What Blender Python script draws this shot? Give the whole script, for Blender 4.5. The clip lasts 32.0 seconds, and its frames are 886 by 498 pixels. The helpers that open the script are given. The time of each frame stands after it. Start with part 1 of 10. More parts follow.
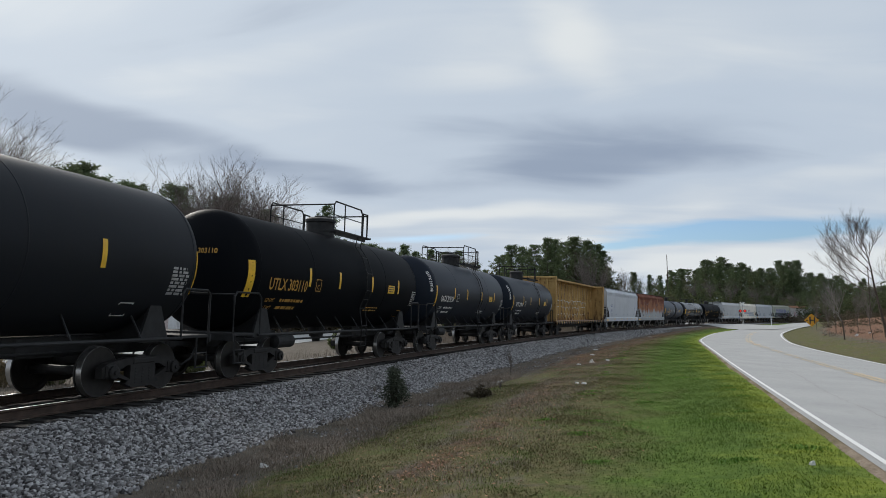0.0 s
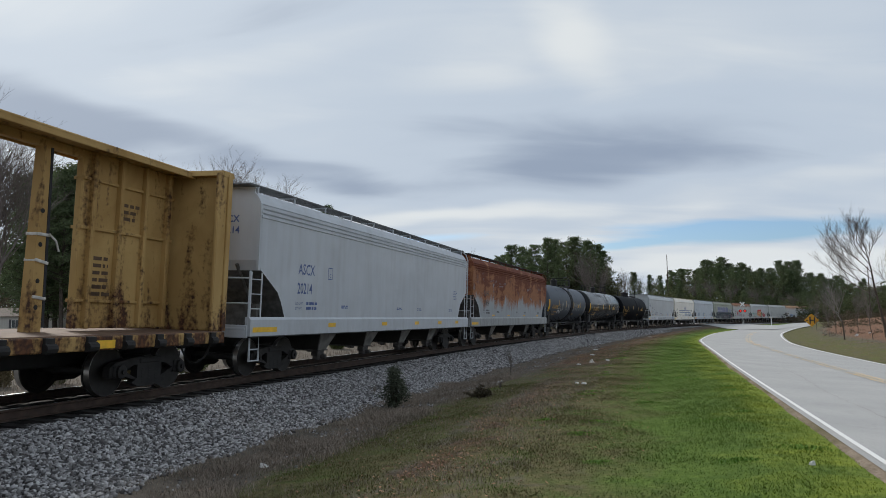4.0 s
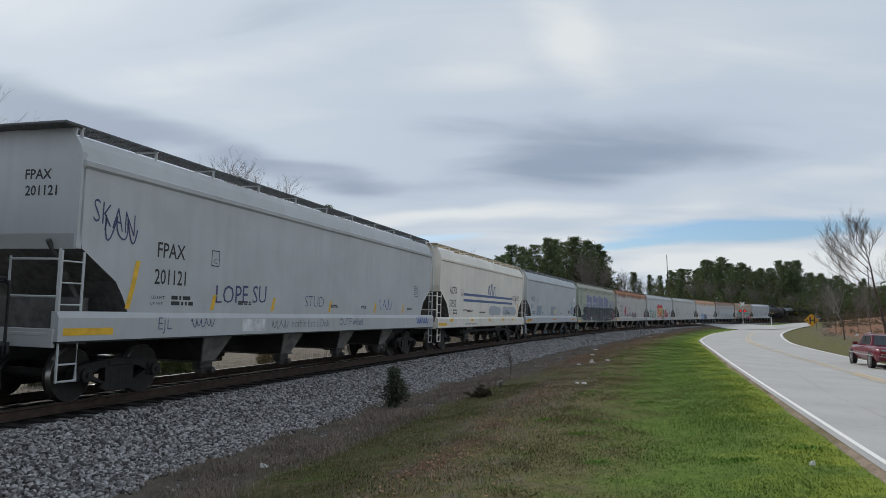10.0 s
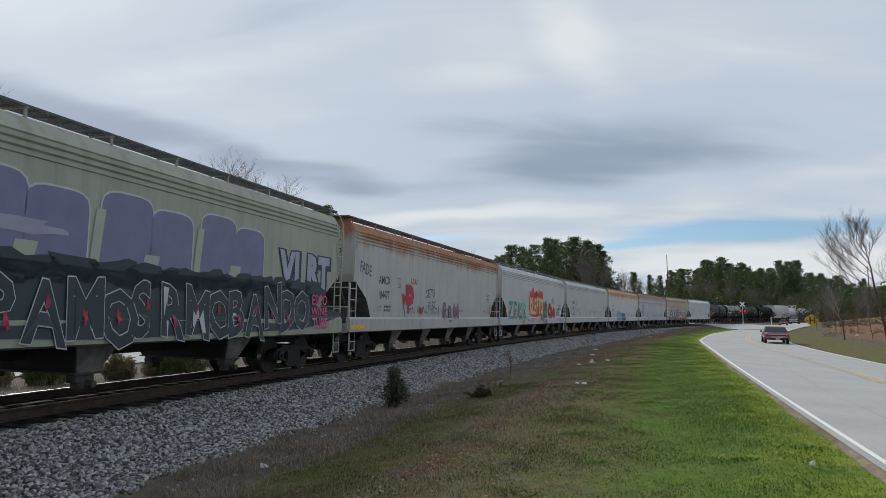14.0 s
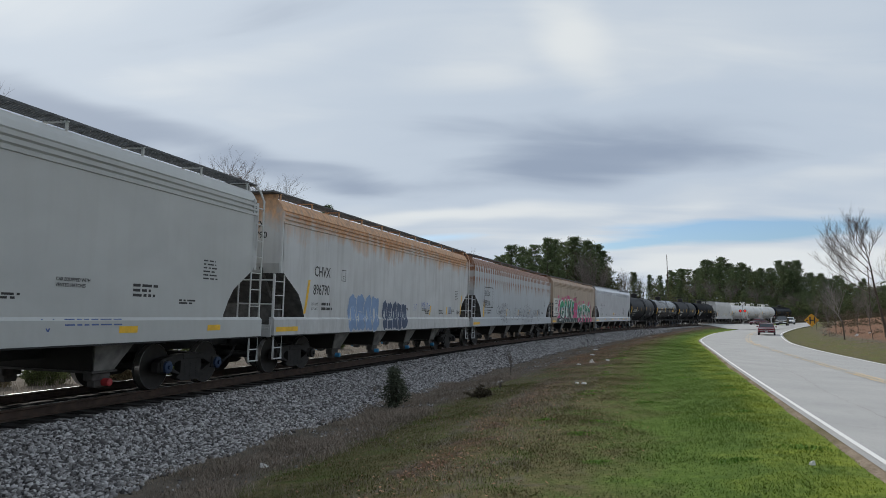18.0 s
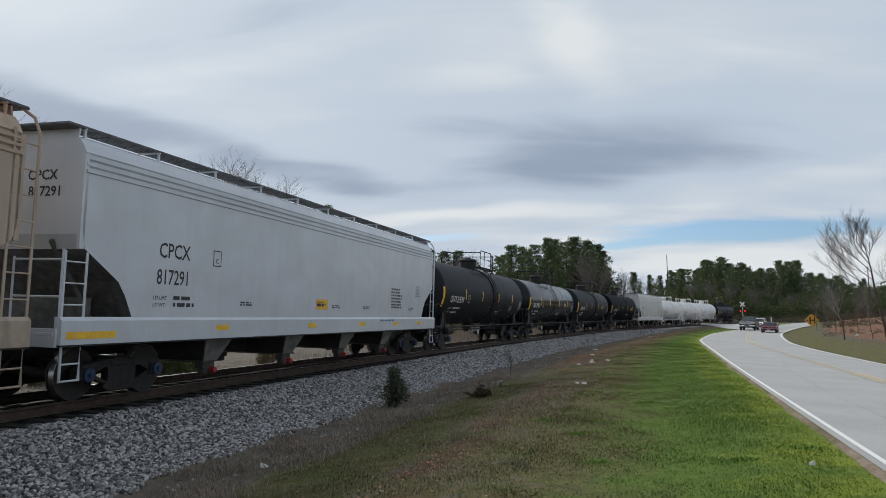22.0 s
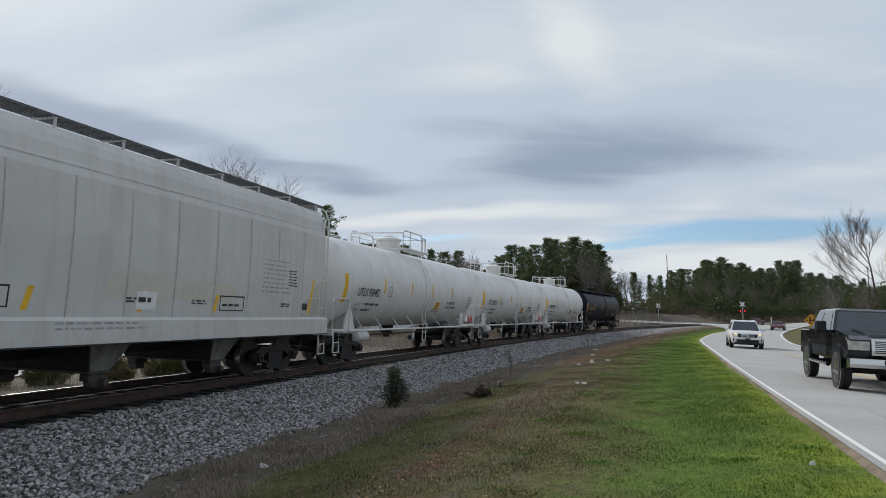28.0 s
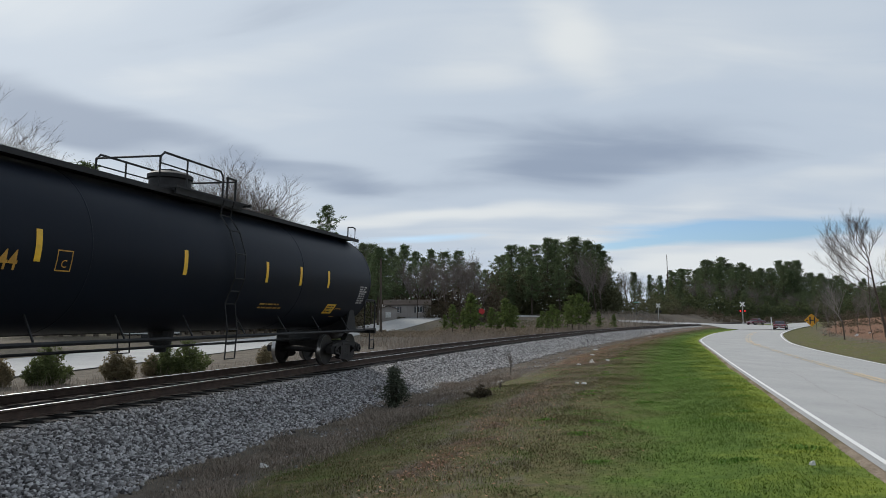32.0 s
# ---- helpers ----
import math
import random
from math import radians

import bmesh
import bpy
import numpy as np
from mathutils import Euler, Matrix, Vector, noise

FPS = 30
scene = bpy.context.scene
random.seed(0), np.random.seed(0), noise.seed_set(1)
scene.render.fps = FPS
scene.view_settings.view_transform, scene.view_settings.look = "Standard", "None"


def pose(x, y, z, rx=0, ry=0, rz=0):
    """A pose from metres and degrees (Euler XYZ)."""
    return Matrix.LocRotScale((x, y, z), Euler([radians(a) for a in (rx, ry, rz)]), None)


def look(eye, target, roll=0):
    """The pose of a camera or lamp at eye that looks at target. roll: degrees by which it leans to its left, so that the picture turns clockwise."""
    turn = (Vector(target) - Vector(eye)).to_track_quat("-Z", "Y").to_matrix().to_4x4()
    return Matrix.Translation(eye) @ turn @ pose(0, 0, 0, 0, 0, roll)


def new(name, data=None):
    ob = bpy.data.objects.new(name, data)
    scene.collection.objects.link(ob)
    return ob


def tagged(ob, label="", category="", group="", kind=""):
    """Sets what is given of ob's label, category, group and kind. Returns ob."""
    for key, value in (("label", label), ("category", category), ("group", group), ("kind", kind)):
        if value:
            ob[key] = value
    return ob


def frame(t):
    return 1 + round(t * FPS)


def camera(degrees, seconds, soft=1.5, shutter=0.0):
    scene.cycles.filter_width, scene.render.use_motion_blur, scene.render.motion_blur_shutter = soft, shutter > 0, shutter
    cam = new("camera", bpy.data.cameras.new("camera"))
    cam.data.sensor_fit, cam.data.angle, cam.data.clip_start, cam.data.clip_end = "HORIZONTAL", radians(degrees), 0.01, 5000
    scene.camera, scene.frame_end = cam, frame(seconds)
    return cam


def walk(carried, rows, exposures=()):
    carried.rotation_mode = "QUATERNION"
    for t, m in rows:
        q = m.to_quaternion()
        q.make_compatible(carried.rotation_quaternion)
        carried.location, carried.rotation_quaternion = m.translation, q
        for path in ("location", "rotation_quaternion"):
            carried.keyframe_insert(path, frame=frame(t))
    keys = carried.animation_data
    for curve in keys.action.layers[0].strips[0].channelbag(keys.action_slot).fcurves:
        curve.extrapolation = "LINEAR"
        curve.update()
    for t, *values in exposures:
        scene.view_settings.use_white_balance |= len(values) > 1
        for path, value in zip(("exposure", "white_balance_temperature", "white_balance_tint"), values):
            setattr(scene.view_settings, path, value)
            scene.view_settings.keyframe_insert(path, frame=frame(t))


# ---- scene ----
# ================= camera =================
cam = camera(63.2, 32.0, 0.5)
EYE = pose(0, 0, 1.366) @ pose(0, 0, 0, 95.573) @ pose(0, 0, 0, 0, 0, -0.444)
walk(cam, [(0.0, EYE), (32.0, EYE)], [(0.0, 0.0), (32.0, 0.0)])

# ================= world and sun =================
SUN_AZ, SUN_EL = -38.0, 32.0      # degrees: from +y towards +x, above the horizon


def sky_world():
    w = bpy.data.worlds.new("overcast_sky")
    scene.world = w
    w.use_nodes = True
    nt = w.node_tree
    nt.nodes.clear()
    N, L = nt.nodes.new, nt.links.new
    out, bg = N("ShaderNodeOutputWorld"), N("ShaderNodeBackground")
    sky = N("ShaderNodeTexSky")
    sky.sky_type, sky.sun_disc = "NISHITA", False
    sky.sun_elevation, sky.sun_rotation = radians(SUN_EL), radians(SUN_AZ)
    tint = N("ShaderNodeVectorMath")
    tint.operation = "MULTIPLY"
    tint.inputs[1].default_value = (0.068, 0.084, 0.106)
    L(sky.outputs[0], tint.inputs[0])
    tc, sep = N("ShaderNodeTexCoord"), N("ShaderNodeSeparateXYZ")
    L(tc.outputs["Generated"], sep.inputs[0])

    def mth(op, a, b=None, c=None):
        n = N("ShaderNodeMath")
        n.operation = op
        for i, v in enumerate((a, b, c)):
            if v is None:
                continue
            if isinstance(v, (int, float)):
                n.inputs[i].default_value = v
            else:
                L(v, n.inputs[i])
        return n.outputs[0]
    up = mth("MAXIMUM", sep.outputs[2], 0.0)
    h = mth("ADD", up, 0.20)
    px, py = mth("DIVIDE", sep.outputs[0], h), mth("DIVIDE", sep.outputs[1], h)
    cmb = N("ShaderNodeCombineXYZ")
    L(px, cmb.inputs[0]), L(py, cmb.inputs[1])

    def layer(scale, rot, sx, sy, detail, dist, loc, rough=0.5):
        mp = N("ShaderNodeMapping")
        mp.inputs["Rotation"].default_value = (0, 0, radians(rot))
        mp.inputs["Scale"].default_value = (sx, sy, 1)
        mp.inputs["Location"].default_value = loc
        nz = N("ShaderNodeTexNoise")
        nz.inputs["Scale"].default_value, nz.inputs["Detail"].default_value = scale, detail
        nz.inputs["Distortion"].default_value, nz.inputs["Roughness"].default_value = dist, rough
        L(cmb.outputs[0], mp.inputs[0]), L(mp.outputs[0], nz.inputs["Vector"])
        return nz.outputs["Fac"]

    def span(v, a, b, lo=0.0, hi=1.0):
        n = N("ShaderNodeMapRange")
        n.interpolation_type = "SMOOTHSTEP"
        n.inputs["From Min"].default_value, n.inputs["From Max"].default_value = a, b
        n.inputs["To Min"].default_value, n.inputs["To Max"].default_value = lo, hi
        L(v, n.inputs["Value"])
        return n.outputs[0]
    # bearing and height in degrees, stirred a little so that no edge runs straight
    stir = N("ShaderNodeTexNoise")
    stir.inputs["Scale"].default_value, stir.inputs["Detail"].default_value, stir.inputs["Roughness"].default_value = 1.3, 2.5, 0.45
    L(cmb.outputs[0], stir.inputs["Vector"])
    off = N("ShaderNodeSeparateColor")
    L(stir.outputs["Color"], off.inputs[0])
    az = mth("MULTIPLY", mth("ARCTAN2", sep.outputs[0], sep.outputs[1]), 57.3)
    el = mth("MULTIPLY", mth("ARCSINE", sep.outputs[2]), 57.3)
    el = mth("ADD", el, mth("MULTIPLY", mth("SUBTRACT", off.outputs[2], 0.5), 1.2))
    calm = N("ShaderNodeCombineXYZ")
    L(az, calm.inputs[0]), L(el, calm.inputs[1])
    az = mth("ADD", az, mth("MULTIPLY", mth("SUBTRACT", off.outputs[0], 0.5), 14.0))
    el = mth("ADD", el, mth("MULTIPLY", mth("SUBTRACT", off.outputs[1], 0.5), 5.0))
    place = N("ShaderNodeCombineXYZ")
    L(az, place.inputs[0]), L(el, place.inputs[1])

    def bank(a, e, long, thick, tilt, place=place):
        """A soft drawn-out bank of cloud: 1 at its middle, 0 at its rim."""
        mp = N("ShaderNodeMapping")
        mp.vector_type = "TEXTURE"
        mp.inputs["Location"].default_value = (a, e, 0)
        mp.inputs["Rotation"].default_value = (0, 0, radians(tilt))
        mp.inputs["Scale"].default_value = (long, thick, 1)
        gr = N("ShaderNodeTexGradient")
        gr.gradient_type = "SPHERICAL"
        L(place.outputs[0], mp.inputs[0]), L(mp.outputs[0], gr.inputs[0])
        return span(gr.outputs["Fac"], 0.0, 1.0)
    # broad veils, billows on them and fine drawn-out wisps
    big = layer(0.62, 70, 0.85, 1.25, 2.5, 0.4, (3.1, 0.4, 0), 0.45)
    mid = layer(1.1, 16, 0.65, 1.25, 2.5, 0.5, (0.3, 2.2, 0), 0.5)
    wisp = layer(3.0, 24, 0.6, 1.5, 4, 0.6, (5.3, 1.2, 0), 0.5)
    mixv = mth("ADD", mth("ADD", mth("MULTIPLY", big, 0.22), mth("MULTIPLY", mid, 0.44)), mth("ADD", mth("MULTIPLY", wisp, 0.21), 0.11))
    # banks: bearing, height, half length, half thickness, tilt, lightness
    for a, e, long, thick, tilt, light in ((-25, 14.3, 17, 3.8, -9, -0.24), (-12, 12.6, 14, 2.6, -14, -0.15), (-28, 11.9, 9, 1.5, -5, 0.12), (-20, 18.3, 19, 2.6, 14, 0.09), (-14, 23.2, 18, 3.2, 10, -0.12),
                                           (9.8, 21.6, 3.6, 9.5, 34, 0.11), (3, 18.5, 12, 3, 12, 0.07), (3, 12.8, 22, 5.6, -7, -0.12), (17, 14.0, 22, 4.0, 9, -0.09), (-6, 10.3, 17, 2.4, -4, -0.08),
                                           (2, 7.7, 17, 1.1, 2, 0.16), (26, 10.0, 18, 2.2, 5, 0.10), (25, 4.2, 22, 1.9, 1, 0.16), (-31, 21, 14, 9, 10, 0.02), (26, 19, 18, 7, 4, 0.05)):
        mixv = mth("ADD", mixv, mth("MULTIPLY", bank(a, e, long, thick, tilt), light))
    mixv = mth("ADD", mixv, span(up, 0.02, 0.16, 0.07, 0.0))
    ramp = N("ShaderNodeValToRGB")
    ramp.color_ramp.interpolation = "EASE"
    e = ramp.color_ramp.elements
    e[0].position, e[0].color = 0.30, (0.27, 0.33, 0.43, 1)
    e[1].position, e[1].color = 0.74, (0.655, 0.69, 0.71, 1)
    m = e.new(0.50)
    m.color = (0.455, 0.525, 0.615, 1)
    L(mixv, ramp.inputs[0])
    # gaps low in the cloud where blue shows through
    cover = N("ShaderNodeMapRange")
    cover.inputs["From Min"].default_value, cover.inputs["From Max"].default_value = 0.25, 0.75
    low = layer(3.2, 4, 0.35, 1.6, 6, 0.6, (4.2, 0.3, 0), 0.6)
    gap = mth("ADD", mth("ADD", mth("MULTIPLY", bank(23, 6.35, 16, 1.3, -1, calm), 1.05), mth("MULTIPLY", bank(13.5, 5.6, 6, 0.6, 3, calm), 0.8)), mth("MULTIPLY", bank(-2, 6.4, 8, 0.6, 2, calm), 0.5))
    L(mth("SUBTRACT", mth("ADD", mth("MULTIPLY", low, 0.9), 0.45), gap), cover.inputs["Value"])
    sd = Vector((math.sin(radians(SUN_AZ)) * math.cos(radians(SUN_EL)), math.cos(radians(SUN_AZ)) * math.cos(radians(SUN_EL)), math.sin(radians(SUN_EL))))
    dt = N("ShaderNodeVectorMath")
    dt.operation = "DOT_PRODUCT"
    L(tc.outputs["Generated"], dt.inputs[0])
    dt.inputs[1].default_value = sd
    glow = mth("POWER", mth("MAXIMUM", dt.outputs["Value"], 0.0), 9.0)
    mx = N("ShaderNodeMix")
    mx.data_type = "RGBA"
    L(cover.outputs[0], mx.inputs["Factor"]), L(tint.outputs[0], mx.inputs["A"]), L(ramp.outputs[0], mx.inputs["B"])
    gl = N("ShaderNodeMix")
    gl.data_type, gl.blend_type = "RGBA", "ADD"
    L(mth("MULTIPLY", glow, 0.14), gl.inputs["Factor"])
    L(mx.outputs["Result"], gl.inputs["A"])
    gl.inputs["B"].default_value = (1.0, 0.94, 0.80, 1)
    L(gl.outputs["Result"], bg.inputs[0])
    bg.inputs[1].default_value = 1.11
    L(bg.outputs[0], out.inputs[0])


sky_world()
sun_data = bpy.data.lights.new("sun", "SUN")
sun_data.energy, sun_data.angle, sun_data.color = 2.95, radians(14), (1.0, 0.95, 0.87)
sun = new("sun", sun_data)
_a, _e = radians(SUN_AZ), radians(SUN_EL)
sun.matrix_basis = look((60 * math.sin(_a), 60 * math.cos(_a), 60), (60 * math.sin(_a) - math.sin(_a) * math.cos(_e), 60 * math.cos(_a) - math.cos(_a) * math.cos(_e), 60 - math.sin(_e)))

# ================= materials =================
MATS = {}


class Nodes:
    """A material's node tree, with short ways to add nodes."""

    def __init__(self, name):
        self.mat = bpy.data.materials.new(name)
        self.mat.use_nodes = True
        self.t = self.mat.node_tree
        self.bsdf = self.t.nodes["Principled BSDF"]
        self.tc = self.t.nodes.new("ShaderNodeTexCoord")

    def link(self, a, b):
        self.t.links.new(a, b)

    def noise(self, scale, detail=4, stretch=(1, 1, 1), dist=0.0, rough=0.55, coord="Object", loc=(0, 0, 0)):
        mp = self.t.nodes.new("ShaderNodeMapping")
        mp.inputs["Scale"].default_value = stretch
        mp.inputs["Location"].default_value = loc
        n = self.t.nodes.new("ShaderNodeTexNoise")
        n.inputs["Scale"].default_value, n.inputs["Detail"].default_value = scale, detail
        n.inputs["Distortion"].default_value, n.inputs["Roughness"].default_value = dist, rough
        self.link(self.tc.outputs[coord], mp.inputs[0])
        self.link(mp.outputs[0], n.inputs["Vector"])
        return n.outputs["Fac"]

    def rng(self, v, a, b, lo=0.0, hi=1.0):
        m = self.t.nodes.new("ShaderNodeMapRange")
        m.inputs["From Min"].default_value, m.inputs["From Max"].default_value = a, b
        m.inputs["To Min"].default_value, m.inputs["To Max"].default_value = lo, hi
        self.link(v, m.inputs["Value"])
        return m.outputs[0]

    def math(self, op, a, b):
        m = self.t.nodes.new("ShaderNodeMath")
        m.operation = op
        for i, v in enumerate((a, b)):
            if isinstance(v, (int, float)):
                m.inputs[i].default_value = v
            else:
                self.link(v, m.inputs[i])
        return m.outputs[0]

    def mix(self, f, a, b):
        m = self.t.nodes.new("ShaderNodeMix")
        m.data_type = "RGBA"
        for key, v in (("Factor", f), ("A", a), ("B", b)):
            s = m.inputs[key] if key == "Factor" else [i for i in m.inputs if i.name == key and i.type == "RGBA"][0]
            if isinstance(v, (int, float)):
                s.default_value = v
            elif isinstance(v, tuple):
                s.default_value = (*v, 1)
            else:
                self.link(v, s)
        return [o for o in m.outputs if o.type == "RGBA"][0]

    def axis(self, i, coord="Object"):
        s = self.t.nodes.new("ShaderNodeSeparateXYZ")
        self.link(self.tc.outputs[coord], s.inputs[0])
        return s.outputs[i]

    def random(self):
        return self.t.nodes.new("ShaderNodeObjectInfo").outputs["Random"]

    def island(self):
        return self.t.nodes.new("ShaderNodeNewGeometry").outputs["Random Per Island"]

    def done(self, color, rough=0.6, metal=0.0, bump=None, strength=0.3, dist=0.02, spec=0.5):
        for key, v in (("Base Color", color), ("Roughness", rough), ("Metallic", metal), ("Specular IOR Level", spec)):
            s = self.bsdf.inputs[key]
            if isinstance(v, tuple):
                s.default_value = (*v, 1)
            elif isinstance(v, (int, float)):
                s.default_value = v
            else:
                self.link(v, s)
        if bump is not None:
            b = self.t.nodes.new("ShaderNodeBump")
            b.inputs["Strength"].default_value, b.inputs["Distance"].default_value = strength, dist
            self.link(bump, b.inputs["Height"])
            self.link(b.outputs[0], self.bsdf.inputs["Normal"])
        return self.mat


def plain(name, col, rough=0.6, metal=0.0, var=0.25, scale=6.0):
    """A surface with light mottling."""
    if name in MATS:
        return MATS[name]
    if "spray" in name:
        var, scale = 0.08, 2.0
    n = Nodes(name)
    f = n.noise(scale, 5)
    c = n.mix(n.rng(f, 0.35, 0.7), tuple(v * (1 - var) for v in col), tuple(min(1, v * (1 + var)) for v in col))
    MATS[name] = n.done(c, rough, metal, n.noise(scale * 6, 3), 0.12, 0.004)
    return MATS[name]


def paint(name, col, rough=0.45, grime=0.35, rust=0.0, rust_z=(3.2, 4.4), rust_col=(0.19, 0.06, 0.025), dirt=(0.11, 0.09, 0.07), streak=0.0, seed=0.0, spec=0.4):
    """Rolling-stock paint: streaks of grime, dust low down and rust that runs down from the top."""
    if name in MATS:
        return MATS[name]
    n = Nodes(name)
    st = n.noise(1.3, 6, (2.6, 2.6, 0.28), 0.3, loc=(seed, 0, 0))
    bl = n.noise(0.55, 5, (1, 1, 1.4), 0.6, loc=(seed * 2, 3, 1))
    fine = n.noise(9.0, 5, (1.0, 1.0, 0.6))
    z = n.axis(2)
    c = n.mix(n.rng(bl, 0.3, 0.7), tuple(v * 0.90 for v in col), tuple(min(1, v * 1.05) for v in col))
    g = n.math("MULTIPLY", n.rng(st, 0.46, 0.80), grime)
    low = n.math("MULTIPLY", n.rng(z, 2.1, 0.9), grime * 0.8)
    c = n.mix(n.math("MINIMUM", n.math("ADD", g, n.math("MULTIPLY", low, n.rng(fine, 0.3, 0.7))), 0.85), c, dirt)
    rg = rough
    if rust > 0:
        zz = n.rng(z, rust_z[0], rust_z[1], -0.45, 0.55)
        f = n.math("ADD", n.math("ADD", n.math("MULTIPLY", bl, 0.75), n.math("MULTIPLY", st, 0.55)), zz)
        f = n.math("ADD", f, n.math("MULTIPLY", fine, 0.18))
        fac = n.math("MULTIPLY", n.rng(f, 0.70, 0.98), rust)
        rc = n.mix(n.rng(fine, 0.35, 0.65), rust_col, tuple(v * 1.9 for v in rust_col))
        c = n.mix(fac, c, rc)
        rg = n.rng(fac, 0, 1, rough, 0.85)
    if streak > 0:
        # rust that runs down in narrow lines below the roof seam, rib by rib
        w = n.t.nodes.new("ShaderNodeTexWave")
        w.inputs["Scale"].default_value, w.inputs["Distortion"].default_value = 0.72, 0.6
        n.link(n.tc.outputs["Object"], w.inputs["Vector"])
        f = n.math("MULTIPLY", n.rng(w.outputs["Fac"], 0.55, 0.9), n.rng(n.math("ADD", z, n.math("MULTIPLY", st, 1.4)), 3.6, 4.6))
        c = n.mix(n.math("MULTIPLY", f, streak), c, (0.24, 0.085, 0.03))
    MATS[name] = n.done(c, rg, 0.0, n.noise(26, 3), 0.08, 0.004, spec)
    return MATS[name]


def rusted_paint(name, col, seed=0.0):
    """Grey paint with heavy rust down to mid height: a ragged lower rim, dark sheets over orange, bare paint peeping through."""
    n = Nodes(name)
    z = n.axis(2)
    column, run = n.noise(0.8, 5, (1, 1, 0.40), 0.6, loc=(seed, 0, 0)), n.noise(3.0, 5, (1, 1, 0.2), 0.2, loc=(seed, 2, 0))
    sheet, fine = n.noise(1.1, 6, (0.7, 0.7, 2.2), 0.9, loc=(seed, 1, 4)), n.noise(9.0, 5)
    rim = n.math("ADD", n.math("ADD", z, n.math("MULTIPLY", n.math("SUBTRACT", column, 0.5), 2.6)), n.math("MULTIPLY", n.math("SUBTRACT", run, 0.5), 0.35))
    fac = n.rng(n.math("ADD", rim, n.math("MULTIPLY", n.math("SUBTRACT", fine, 0.5), 0.6)), 2.15, 2.62)
    peep = n.math("MULTIPLY", n.rng(n.math("ADD", sheet, n.math("MULTIPLY", run, 0.4)), 0.80, 0.96), n.rng(z, 4.0, 3.3))
    fac = n.math("MULTIPLY", fac, n.math("SUBTRACT", 1.0, n.math("MULTIPLY", peep, 0.8)))
    dark = n.math("ADD", n.math("ADD", sheet, n.math("MULTIPLY", n.math("SUBTRACT", column, 0.5), 1.2)), n.rng(z, 2.4, 4.2, -0.22, 0.16))
    rust = n.mix(n.rng(dark, 0.40, 0.56), (0.34, 0.150, 0.072), (0.145, 0.040, 0.020))
    rust = n.mix(n.math("MULTIPLY", n.rng(fine, 0.4, 0.65), 0.35), rust, (0.17, 0.062, 0.028))
    base = n.mix(n.rng(n.noise(0.55, 5), 0.3, 0.7), tuple(v * 0.88 for v in col), col)
    base = n.mix(n.math("MULTIPLY", n.rng(run, 0.5, 0.75), 0.30), base, (0.20, 0.17, 0.14))
    MATS[name] = n.done(n.mix(fac, base, rust), n.rng(fac, 0, 1, 0.55, 0.85), 0.0, n.noise(26, 3), 0.1, 0.004, 0.35)
    return MATS[name]


def rib_rust_paint(name, col, pitch):
    """Grey paint with spots of rust under the eave at every rib, and runs that trail down from a second row of spots."""
    n = Nodes(name)
    x, z = n.axis(0), n.axis(2)
    wob = n.noise(2.5, 4)
    u = n.math("ABSOLUTE", n.math("SUBTRACT", n.math("FRACT", n.math("ADD", n.math("DIVIDE", x, pitch), n.math("MULTIPLY", wob, 0.16)), 0.0), 0.5), 0.0)
    rib = n.math("FLOOR", n.math("DIVIDE", x, pitch), 0.0)
    odd = n.math("FRACT", n.math("MULTIPLY", n.math("SINE", n.math("MULTIPLY", rib, 12.99), 0.0), 437.5), 0.0)
    fine = n.noise(7, 5)
    spots = n.math("MULTIPLY", n.rng(u, 0.40, 0.26), n.math("MULTIPLY", n.rng(z, 3.82, 3.88), n.rng(z, 4.08, 4.02)))
    band = n.math("MULTIPLY", n.rng(n.math("ADD", z, n.math("MULTIPLY", fine, 0.25)), 4.16, 4.28), 0.85)
    low = n.math("ADD", n.math("MULTIPLY", odd, 0.40), 2.75)
    head = n.math("MULTIPLY", n.rng(u, 0.30, 0.12), n.math("MULTIPLY", n.rng(z, 3.58, 3.46), n.rng(n.math("SUBTRACT", z, low), 0.0, 0.62)))
    line = n.math("MULTIPLY", n.math("MULTIPLY", n.rng(u, 0.24, 0.05), n.rng(z, 3.3, 3.5)), 0.5)
    f = n.math("MINIMUM", n.math("ADD", n.math("ADD", spots, band), n.math("ADD", head, line)), 0.95)
    f = n.math("MULTIPLY", f, n.rng(fine, 0.25, 0.55, 0.7, 1.0))
    base = n.mix(n.rng(n.noise(0.55, 5), 0.3, 0.7), tuple(v * 0.92 for v in col), col)
    base = n.mix(n.math("MULTIPLY", n.rng(n.noise(1.3, 6, (2.6, 2.6, 0.28)), 0.5, 0.8), 0.25), base, (0.2, 0.17, 0.14))
    MATS[name] = n.done(n.mix(f, base, n.mix(f, (0.40, 0.22, 0.10), (0.20, 0.070, 0.024))), 0.6, 0.0, n.noise(26, 3), 0.08, 0.004, 0.35)
    return MATS[name]


def ground_mat(name, base, alt, scale, bump=0.5, third=None):
    n = Nodes(name)
    a, b, c3 = n.noise(scale, 6), n.noise(scale * 9, 6), n.noise(scale * 0.16, 3)
    col = n.mix(n.rng(a, 0.35, 0.65), base, alt)
    if third:
        col = n.mix(n.rng(c3, 0.45, 0.62), col, third)
    col = n.mix(n.math("MULTIPLY", n.rng(b, 0.35, 0.7), 0.55), col, tuple(v * 0.45 for v in base))
    return n.done(col, 0.95, 0, b, bump, 0.04, 0.15)


